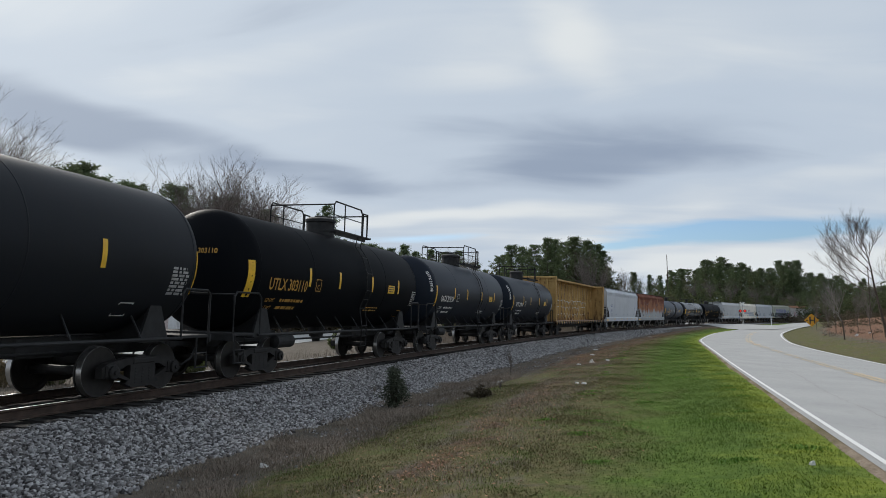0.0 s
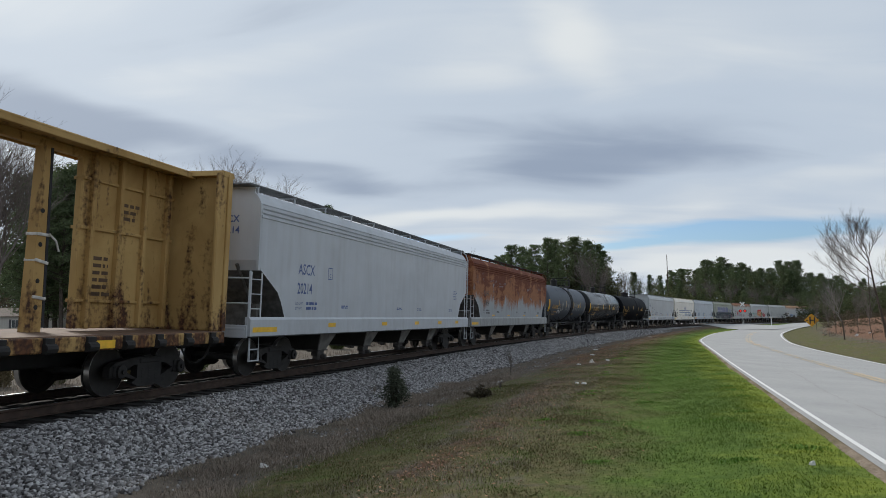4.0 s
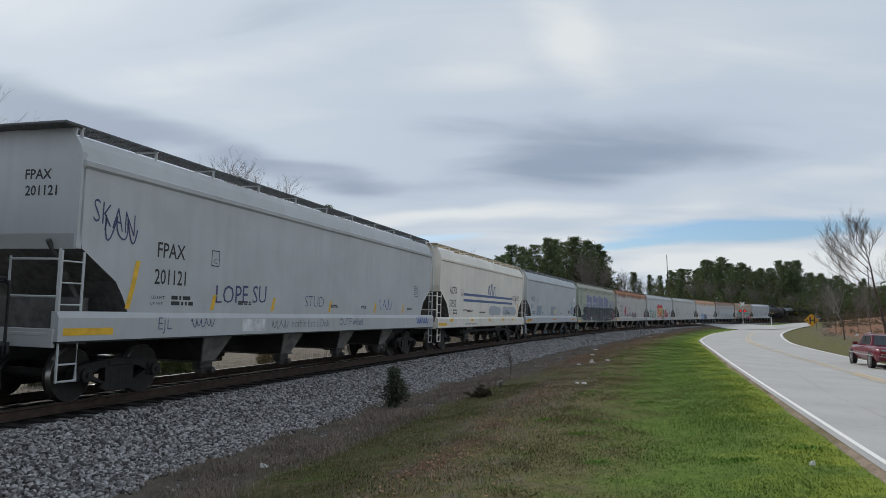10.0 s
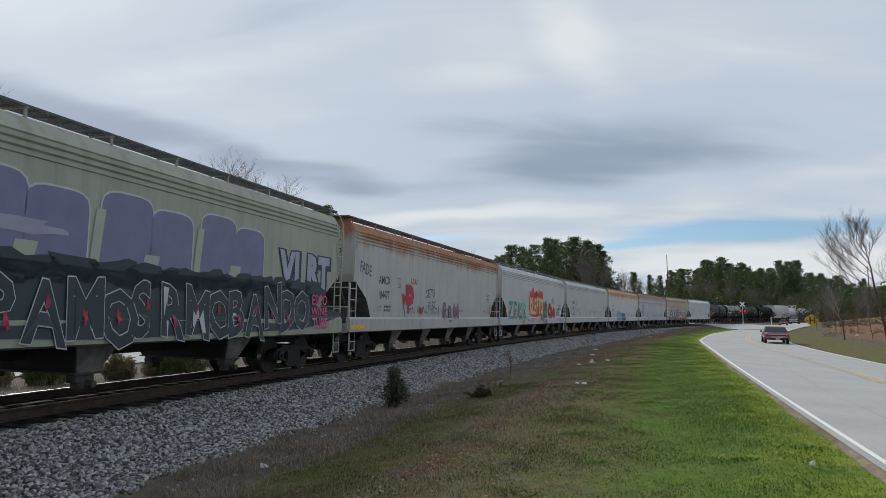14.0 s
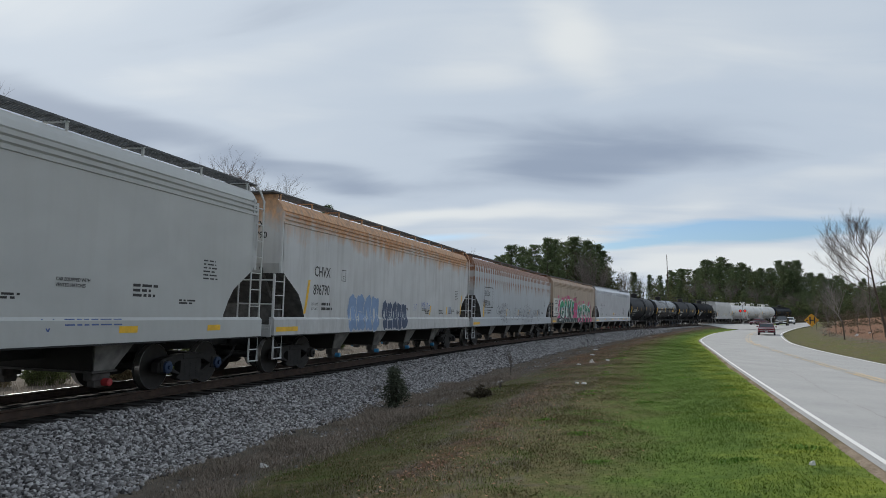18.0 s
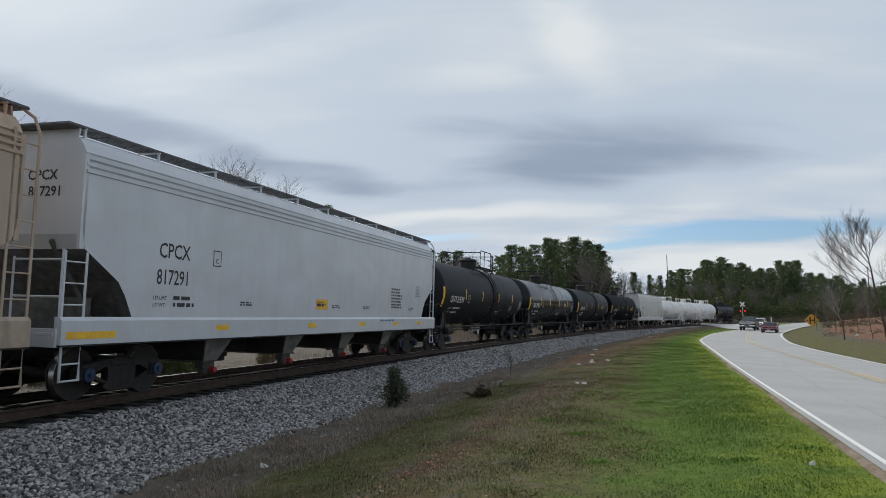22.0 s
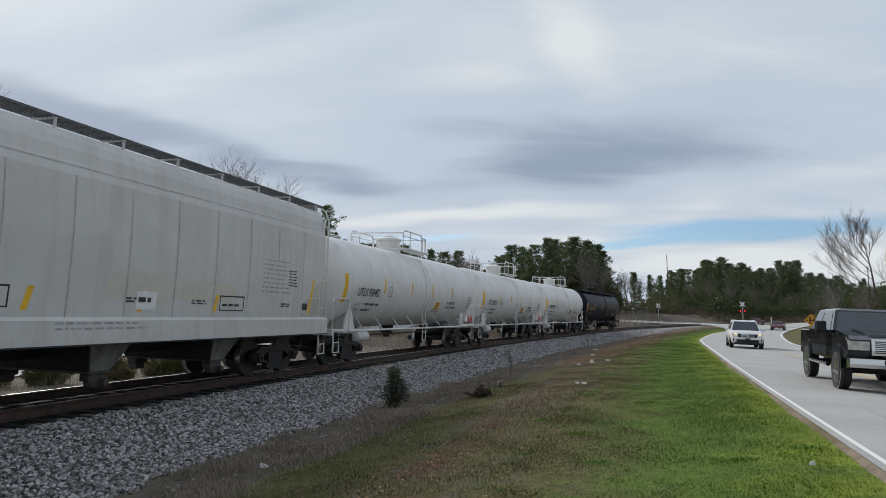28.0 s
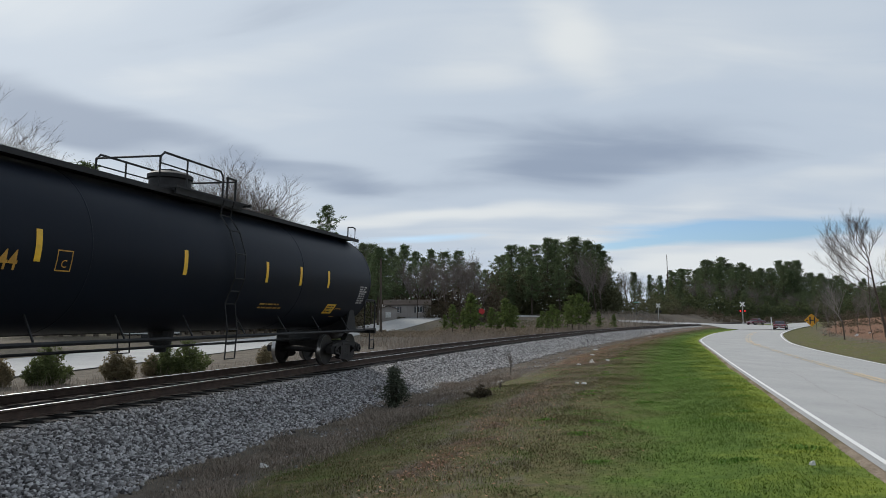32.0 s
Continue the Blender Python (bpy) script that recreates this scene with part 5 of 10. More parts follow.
# ---------------- tank car ----------------
def tank_car(L, mat, label, R=1.5, zc=2.62, rail_mat=None, white=False, plat=0.0, plat_len=2.6, band=False, long_walk=False, rail_h=0.92, rail_y=1.1, hub=None, dome_r=0.46):
    car = tagged(new("tank_car"), label, "freight car", "cars of the freight train")
    h = L / 2 - 0.72
    prof = [(-h + 0.62 * (1 - math.sqrt(max(0, 1 - r * r))), R * r) for r in (0.03, 0.3, 0.5, 0.66, 0.79, 0.88, 0.94, 0.975, 0.995)] + [(-h + 0.62, R)]
    prof = prof + [(-x, r) for x, r in reversed(prof)]
    part("tank_shell", Shape().lathe(prof, "x", (0, 0, zc), 56), mat, car, smooth=True)
    rail_mat = rail_mat or M_BLACK
    for x in (-h + 0.64, -h * 0.45, h * 0.4, h - 0.64):
        part("weld_seam", Shape().lathe([(x - 0.02, R - 0.002), (x - 0.01, R + 0.006), (x + 0.01, R + 0.006), (x + 0.02, R - 0.002)], "x", (0, 0, zc), 56), mat, car, smooth=True)
    if band:
        part("heat_band", Shape().lathe([(plat + 0.15, R), (plat + 0.17, R + 0.05), (plat + 0.85, R + 0.05), (plat + 0.87, R)], "x", (0, 0, zc), 56), M_BLACK if band == 1 else mat, car, "dark raised band round the tank", smooth=True)
    # underframe
    for k in (-1, 1):
        part("stub_sill", Shape().box((k * (L / 2 - 2.6), 0, 0.90), (3.6, 0.42, 0.36), 0.02), M_BLACK, car)
        part("saddle", Shape().prism([(k * (h - 1.35) - 0.16, 0.95), (k * (h - 1.35) + 0.16, 0.95), (k * (h - 1.35) + 0.16, zc - R * 0.70), (k * (h - 1.35) - 0.16, zc - R * 0.70)], -1.05, 1.05).prism([(k * (h - 1.35) - 0.45, 0.98), (k * (h - 1.35) + 0.45, 0.98), (k * (h - 1.35) + 0.14, 1.75), (k * (h - 1.35) - 0.14, 1.75)], -1.18, -1.12), mat if white else M_BLACK, car)
        part("end_platform", Shape().box((k * (L / 2 - 0.95), 0, 1.07), (1.0, 2.75, 0.06), 0.01).box((k * (L / 2 - 0.47), 0, 1.02), (0.06, 2.8, 0.18), 0.01), rail_mat, car)
        for y in (-1, 1):
            x0, x1 = k * (L / 2 - 0.5), k * (L / 2 - 1.55)
            part("handrail", Shape().pipe([(x0, y * 1.36, 1.05), (x0, y * 1.36, 1.95), (x0 - k * 0.1, y * 1.36, 2.05), (x1 + k * 0.1, y * 1.40, 2.05), (x1, y * 1.42, 1.95), (x1, y * 1.42, 1.05)], 0.025).pipe([(x0, y * 1.36, 2.0), (x0, y * 0.2, 2.0)], 0.02), rail_mat, car)
            part("sill_step", Shape().pipe([(x0 - k * 0.05, y * 1.38, 1.05), (x0 - k * 0.05, y * 1.38, 0.42), (x0 - k * 0.45, y * 1.38, 0.42), (x0 - k * 0.45, y * 1.38, 1.05)], 0.02).rod((x0 - k * 0.05, y * 1.38, 0.72), (x0 - k * 0.45, y * 1.38, 0.72), 0.016), rail_mat, car)
    for y in (-1, 1):
        part("side_rail", Shape().rod((-L / 2 + 1.5, y * 1.40, 1.05), (L / 2 - 1.5, y * 1.40, 1.05), 0.035, 8), rail_mat, car)
        for k in range(8):
            x = -h + 2.0 + (2 * h - 4.0) * k / 7
            part("rail_bracket", shared("rail_bracket%d|%.2f%s" % (y, R, rail_mat.name), lambda: Shape().rod((0, y * 1.40, 1.05), (0.16, y * 1.0, zc - R * 0.75), 0.02, 5), rail_mat), None, car, at=Matrix.Translation((x, 0, 0)))
    # brake gear under the belly
    part("brake_rod", Shape().rod((-h * 0.75, -0.25, 0.80), (h * 0.75, -0.25, 0.80), 0.03).rod((-h * 0.5, 0.3, 0.9), (h * 0.55, 0.3, 0.9), 0.03), M_BLACK, car)
    part("bottom_outlet", Shape().lathe([(0.66, 0.12), (0.80, 0.14), (0.82, 0.22), (1.0, 0.26), (1.2, 0.30)], "z", (plat, 0, 0), 16), M_BLACK, car)
    part("air_reservoir", Shape().lathe([(-0.55, 0.05), (-0.5, 0.18), (0.35, 0.18), (0.4, 0.05)], "x", (-h + 2.9, -0.9, 0.82), 16), mat if white else M_BLACK, car)
    # dome, platform and railing on top
    t = zc + R
    dome = part("dome_housing", Shape().lathe([(t - 0.12, dome_r), (t + 0.40, dome_r), (t + 0.42, dome_r + 0.04), (t + 0.50, dome_r + 0.04), (t + 0.56, dome_r - 0.06), (t + 0.57, 0.05)], "z", (plat, 0, 0), 24), mat if white else M_BLACK, car, smooth=True)
    part("dome_lid", Shape().box((plat, 0, t + 0.60), (0.35, 0.3, 0.07), 0.02), mat if white else M_BLACK, dome)
    x0, x1 = plat - plat_len / 2, plat + plat_len / 2
    for y in (-0.95, 0.95):
        s = Shape()
        s.box((x0, y, t + 0.0), (0.05, 0.6, 0.06)).box((x1, y, t + 0.0), (0.05, 0.6, 0.06)).box((plat, y * 1.15, t - 0.06), (plat_len * 0.9, 0.03, 0.12))
        p = part("top_platform", s, rail_mat, car)
        for k in range(5):
            part("slat", shared("slat|%.2f%s" % (plat_len, rail_mat.name), lambda: Shape().box((0, 0, 0), (plat_len, 0.03, 0.04)), rail_mat), None, p, at=Matrix.Translation((plat, y - 0.22 + 0.11 * k, t + 0.02)))
    zt = t + rail_h
    for y in (-rail_y, rail_y):
        s = Shape()
        s.pipe([(x0, y, t), (x0, y, zt - 0.12), (x0 + 0.12, y, zt), (plat + 0.75, y, zt), (plat + 0.87, y, zt - 0.12), (plat + 0.87, y, t)], 0.024)
        s.rod((plat - 0.5, y, t), (plat - 0.5, y, zt), 0.02).rod((x0, y, t + 0.5), (plat + 0.87, y, t + 0.5), 0.016)
        s.pipe([(x1 - 0.35, y, t), (x1 - 0.35, y, zt - 0.1), (x1, y, zt - 0.1), (x1, y, t)], 0.024)
        part("safety_rail", s, rail_mat, car)
    for x, z in ((x0, zt - 0.1), (x1, zt - 0.14)):
        part("safety_rail", Shape().pipe([(x, -rail_y, z), (x, rail_y, z)], 0.022), rail_mat, car)
    for y in (-1, 1):
        pts = [(y * (R + 0.10) * math.cos(a), zc + (R + 0.10) * math.sin(a)) for a in [radians(v) for v in (-32, -10, 10, 30, 46)]] + [(y * 1.2, t)]
        pts = [(y * 1.42, 0.55), (y * 1.45, 1.2)] + pts
        lad = part("ladder", Shape().pipe([(plat + 0.35, p, q) for p, q in pts], 0.018, 5), rail_mat, car)
        part("stringer", Shape().pipe([(plat + 0.75, p, q) for p, q in pts], 0.018, 5), rail_mat, lad)
        for (p, q), (p2, q2) in zip(pts, pts[1:]):
            m = max(1, int(math.hypot(p2 - p, q2 - q) / 0.3))
            for i in range(m):
                part("rung", shared("rung|" + rail_mat.name, lambda: Shape().rod((-0.2, 0, 0), (0.2, 0, 0), 0.014, 5), rail_mat), None, lad, at=Matrix.Translation((plat + 0.55, p + (p2 - p) * i / m, q + (q2 - q) * i / m)))
    if long_walk:
        for y in (-0.75,):
            part("roof_walk", Shape().box((0, y, t + 0.03 - 0.10), (2 * h - 1.2, 0.5, 0.05)).box((0, y - 0.25, t - 0.10), (2 * h - 1.2, 0.03, 0.10)), rail_mat, car)
            part("roof_grab", Shape().pipe([(h - 0.8, y - 0.2, t - 0.1), (h - 0.8, y - 0.2, t + 0.3), (h - 0.75, y - 0.1, t + 0.35), (h - 0.7, y + 0.1, t + 0.35), (h - 0.7, y + 0.1, t - 0.1)], 0.02).pipe([(-h + 0.8, y - 0.2, t - 0.1), (-h + 0.8, y - 0.2, t + 0.35), (-h + 0.8, y + 0.1, t + 0.35), (-h + 0.8, y + 0.1, t - 0.1)], 0.02), rail_mat, car)
    for x in (-(L / 2 - 2.2), L / 2 - 2.2):
        add_bogie(car, x, hub)
    add_couplers(car, L)

    def surf(x, z):
        q = abs(x) - (h - 0.62)
        r = R if q < 0 else R * math.sqrt(max(0.0, 1 - (q / 0.62) ** 2))
        return -math.sqrt(max(0.01, r * r - (z - zc) ** 2))
    return car, surf, h


def end_writing(car, txt, x, y, z, size, mat):
    """Writing on an end that faces -x, from y towards -y. x(y, z) gives the end's place."""
    vs, fs = flat_text(txt, size, 0.004)
    return part("end_mark", Shape().add([(x(y - u, z + v) - 0.006, y - u, z + v) for u, v in vs], fs), mat, car)


def tank_marks(car, surf, h, mark, col, stripes=(-0.938, -0.545, -0.19, 0.21, 0.60, 0.938), zc=2.62, stripe=None, size=0.42, mx=-0.83, panel=True, arc=False, print_col=None, R=1.5, warn=(0.44, 0.12)):
    """Reporting marks, tape strips, data panels."""
    stripe = stripe or M_YEL
    pc = print_col or col
    width = max(u for u, v in flat_text(mark, size, 0.006)[0]) * 0.82
    stripes = [max(k, (mx * h + width + 0.14) / h) if i == 1 else k for i, k in enumerate(stripes)]
    zm = zc - 0.42
    for k in stripes:
        x = k * h
        tall = abs(k) > 0.85
        patch(car, x - 0.06, x + 0.06, zm + (-0.25 if tall else 0.12), zm + (0.64 if tall else 0.62), stripe, surf, "reflective_strip", n=8, lift=0.008)
    x = mx * h
    writing(car, mark, x, zm - 0.03, size, col, surf, 0.006, lift=0.016, name="reporting_mark", wide=0.82)
    for k, (t, w) in enumerate((("LD LMT", 1.25), ("LT WT", 1.1))):
        writing(car, t, x + 0.1 + 0.05 * k, zm - 0.34 - 0.19 * k, 0.13, pc, surf, 0.0, name="load_limit")
        bars(car, x + 0.8, zm - 0.33 - 0.19 * k, w, 1, pc, surf, 0.075, 0.17)
    # boxed stencil, warning label, data panels
    bx = stripes[1] * h + 0.38
    for x0, x1, z0, z1 in ((0, 0.02, 0, 0.34), (0.30, 0.32, 0, 0.34), (0, 0.32, 0, 0.02), (0, 0.32, 0.32, 0.34)):
        patch(car, bx + x0, bx + x1, zm + z0, zm + z1, pc, surf, "stencil_box", n=2, lift=0.006)
    writing(car, "C", bx + 0.10, zm + 0.06, 0.18, pc, surf, 0.0, name="stencil")
    if panel:
        if warn:
            wx, wz = warn[0] * h, zm + warn[1]
            patch(car, wx, wx + 0.62, wz, wz + 0.28, M_YEL, surf, "warning_label", label="yellow warning label", lift=0.006)
            for k in range(3):
                bars(car, wx + 0.06, wz + 0.20 - 0.075 * k, 0.5, 1, M_BLK, surf, 0.035, 0.1, lift=0.011)
        bars(car, 0.20 * h, zm - 0.42, 1.2, 2, pc, surf, 0.035, 0.09)
        bars(car, 0.84 * h, zm + 0.22, 0.62, 8, M_GREYPRINT, surf, 0.05, 0.072, "data_panel")
        for x0, x1, z0, z1 in ((0, 0.02, 0, 0.26), (0.36, 0.38, 0, 0.26), (0, 0.38, 0, 0.02), (0, 0.38, 0.24, 0.26)):
            patch(car, 0.70 * h + x0, 0.70 * h + x1, zm - 0.72 + z0, zm - 0.72 + z1, pc, surf, "stencil_box", n=1, lift=0.006)

    def head(y, z):
        r2 = (y * y + (z - zc) ** 2) / (R * R)
        return -h + 0.62 * (1 - math.sqrt(max(0.0, 1 - r2)))
    end_writing(car, mark.split()[-1], head, -0.12, zc + 0.36, 0.17, col)
    if arc:
        vs, fs = flat_text(mark, 0.155, 0.003)
        out = []
        for u, v in vs:
            f, q = radians(36) - u / (0.93 * R), 0.93 * R + v * 0.8 - 0.07
            out.append((head(-q * math.cos(f), zc + q * math.sin(f)) - 0.008, -q * math.cos(f) - 0.004, zc + q * math.sin(f)))
        part("end_mark", Shape().add(out, fs), col, car)


# ---------------- centre-beam flat car ----------------
def worn_yellow():
    """Faded yellow steel: rust along its edges, in runs and in scuffs."""
    name = "worn_yellow_freight_paint"
    if name in MATS:
        return MATS[name]
    n = Nodes(name)
    bl, run, fine = n.noise(0.9, 5, (1, 1, 0.7), 0.6), n.noise(3.2, 6, (1, 1, 0.22), 0.3), n.noise(11, 5)
    c = n.mix(n.rng(bl, 0.3, 0.7), (0.34, 0.205, 0.07), (0.50, 0.335, 0.135))
    z = n.axis(2)
    f = n.math("ADD", n.math("ADD", n.math("MULTIPLY", run, 0.75), n.math("MULTIPLY", fine, 0.35)), n.rng(z, 1.1, 2.3, 0.14, 0.0))
    c = n.mix(n.rng(f, 0.60, 0.74), c, n.mix(n.rng(fine, 0.4, 0.6), (0.13, 0.055, 0.026), (0.055, 0.028, 0.018)))
    MATS[name] = n.done(c, 0.75, 0.0, fine, 0.25, 0.006, 0.25)
    return MATS[name]


def centrebeam_car(L):
    car = tagged(new("centrebeam_flat_car"), "empty yellow centre-beam flat car with rusty stakes and straps", "freight car", "cars of the freight train")
    m = worn_yellow()
    a, top = L / 2 - 0.6, 4.68
    mid, tall = (top + 1.17) / 2, top - 1.17
    rust = paint("rusty_deck_paint", (0.20, 0.115, 0.06), 0.8, 0.6, 0.7, (0.3, 1.6), (0.06, 0.03, 0.019))
    part("deck", Shape().box((0, 0, 1.12), (2 * a, 2.85, 0.10), 0.02), rust, car, "rusty deck")
    for y in (-1, 1):
        part("side_sill", Shape().box((0, y * 1.42, 1.03), (2 * a, 0.10, 0.24), 0.02), m, car)
        for k in range(24):
            x = -a + 0.5 + (2 * a - 1.0) * k / 23
            part("winch", shared("winch%d" % y, lambda: Shape().rod((-0.11, y * 1.50, 0.98), (0.11, y * 1.50, 0.98), 0.085, 10).box((0, y * 1.46, 1.1), (0.20, 0.12, 0.1), 0.01), M_TRUCK), None, car, at=Matrix.Translation((x, 0, 0)))
    part("centre_sill", Shape().box((0, 0, 0.80), (2 * a, 0.5, 0.5), 0.03), M_BLACK, car)
    ink = plain("brown_black_stencil", (0.10, 0.06, 0.035), 0.8)
    # end bulkheads
    for k in (-1, 1):
        x = k * (a - 0.08)
        b = part("bulkhead", Shape().box((x, 0, mid), (0.10, 2.75, tall), 0.02), m, car, "yellow steel end bulkhead")
        for y in (-1.36, -0.7, 0, 0.7, 1.36):
            part("bulkhead_post", Shape().box((x + k * 0.09, y, mid), (0.16, 0.12, tall), 0.01), m, b)
        for z in (1.6, 2.5, 3.4, 4.4):
            part("bulkhead_rib", Shape().box((x + k * 0.06, 0, z), (0.12, 2.7, 0.10), 0.01), m, b)
        part("bulkhead_cap", Shape().prism([(x - 0.26, top - 0.06), (x + 0.26, top - 0.06), (x + 0.22, top + 0.06), (x - 0.22, top + 0.06)], -1.4, 1.4), m, b)
        part("bulkhead_edge", Shape().box((x - k * 0.16, -1.34, mid), (0.34, 0.09, tall), 0.02), m, b)
    # solid ends of the middle beam, with stencilled lines
    for k in (-1, 1):
        x0, x1 = sorted((k * (a - 0.2), k * (a - 3.0)))
        panel = part("beam_panel", Shape().box(((x0 + x1) / 2, 0, mid), (2.8, 0.16, tall - 0.1), 0.02), m, car)
        for i in range(4):
            x = x0 + 0.25 + (2.8 - 0.5) * i / 3
            part("panel_post", Shape().box((x, 0, mid), (0.11, 0.40, tall - 0.1), 0.02), m, panel)
        for z in (1.75, 3.15, 4.1):
            part("panel_rib", Shape().box(((x0 + x1) / 2, 0, z), (2.8, 0.25, 0.06), 0.01), m, panel)
        for i, (z, rows) in enumerate(((2.55, 6), (3.7, 3), (2.0, 2))):
            bars(panel, x0 + 0.42 + 0.75 * (i % 2), z, 0.5, rows, ink, lambda x, z: -0.085, 0.07, 0.14)
    # wide flat canopy over the stakes, on a slim web
    part("top_beam", Shape().box((0, 0, top), (2 * a - 0.3, 1.25, 0.07), 0.02), m, car)
    part("top_web", Shape().box((0, 0, top - 0.12), (2 * a - 0.3, 0.14, 0.17), 0.02), m, car)
    for y in (-0.6, 0.6):
        part("top_flange", Shape().box((0, y, top - 0.05), (2 * a - 0.3, 0.05, 0.12), 0.01), m, car)
    n = 13
    strap = plain("pale_strap_webbing", (0.58, 0.56, 0.52), 0.8)
    rubber = plain("dark_stake_pad", (0.022, 0.022, 0.025), 0.8)
    r = random.Random(8)
    for i in range(n):
        x = -a + 3.9 + (2 * a - 7.8) * i / (n - 1)
        st = part("stake", Shape().prism([(x - 0.15, 1.17), (x + 0.13, 1.17), (x + 0.06, top - 0.10), (x - 0.06, top - 0.10)], -0.11, 0.11), m, car, "tapered yellow stake")
        part("stake_pad", Shape().prism([(x + 0.135, 1.25), (x + 0.19, 1.25), (x + 0.125, top - 0.2), (x + 0.07, top - 0.2)], -0.115, 0.115), rubber, st)
        for z in (1.55, 2.1, 2.75, 3.3):
            part("rust_hole", Shape().lathe([(-0.118, 0.01), (-0.113, 0.045), (-0.109, 0.045)], "y", (x - 0.02, 0, z + r.uniform(-0.08, 0.08)), 10), M_TRUCK, st)
        for z in (1.72, 2.38, 2.92):
            part("strap", Shape().box((x + 0.03, 0, z + r.uniform(-0.08, 0.08)), (0.30, 0.27, 0.055), 0.01, Matrix.Rotation(r.uniform(-0.15, 0.25), 3, "Y")), strap, st)
            if r.random() < 0.5:
                part("strap_tail", Shape().pipe([(x + 0.12, -0.15, z), (x + 0.24, -0.2, z - 0.12), (x + r.uniform(0.2, 0.42), -0.2, z - 0.3)], 0.02, 5), strap, st)
    for i in range(0, n - 1, 2):
        x = -a + 3.9 + (2 * a - 7.8) * i / (n - 1)
        lean = r.choice((-1, 1)) * r.uniform(0.4, 0.7)
        part("diagonal_brace", Shape().rod((x + 0.7 - lean, 0, 1.3), (x + 0.7 + lean * 0.8, 0, r.uniform(3.0, 3.9)), 0.028, 6), m, car)
    # loose dark edge strips hanging at the near end
    for pts in ([(-a + 1.75, -0.32, 1.3), (-a + 1.72, -0.34, 2.8), (-a + 1.84, -0.36, 3.9), (-a + 2.05, -0.36, 4.25)], [(-a + 3.15, -0.30, 4.4), (-a + 3.4, -0.32, 3.8), (-a + 3.75, -0.30, 3.3)], [(-a + 3.1, -0.3, 2.9), (-a + 3.35, -0.4, 3.1), (-a + 3.4, -0.4, 2.6), (-a + 3.2, -0.3, 2.2)]):
        part("edge_strip", Shape().pipe(pts, 0.045, 6), rubber, car, "bent black plastic edge strip")
    for x in (-(L / 2 - 2.6), L / 2 - 2.6):
        add_bogie(car, x)
    add_couplers(car, L)
    f = lambda x, z: -1.48
    for k in (-0.8, -0.25, 0.2, 0.62):
        patch(car, k * a, k * a + 0.62, 0.94, 1.08, M_YEL, f, "reflective_strip")
    writing(car, "TTZX  86651", -a + 2.4, 0.93, 0.21, M_WHT, f, 0.004, name="reporting_mark")
    patch(car, -a + 0.02, -a + 0.18, 2.1, 3.1, M_YEL, lambda x, z: -1.39, "reflective_strip")
    return car


# Body steel darkened in its colour, for shade under the car ends.
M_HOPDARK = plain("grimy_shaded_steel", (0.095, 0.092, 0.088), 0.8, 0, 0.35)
# Near-black bay colour: grime plus painted shade from the body above.
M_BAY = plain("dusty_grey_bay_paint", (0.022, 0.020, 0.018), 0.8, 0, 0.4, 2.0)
# Lit copy of the dusty bay paint, for the outer faces that light reaches.
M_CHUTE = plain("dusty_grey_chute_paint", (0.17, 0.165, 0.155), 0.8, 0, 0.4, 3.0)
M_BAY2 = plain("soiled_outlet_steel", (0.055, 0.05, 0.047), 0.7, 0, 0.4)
BOUNDS = [-43.2, -25.6, -11.5, 3.0, 17.5, 40.5, 60.4, 79.8, 96.9, 115.1, 133.05, 153.45, 171.0, 189.9, 210.05, 230.1, 250.45, 270.95, 290.0, 310.6, 329.7, 350.2, 368.3, 386.2, 403.5, 420.9, 438.4, 455.4, 472.1, 488.7, 508.2]
TRAIN = []


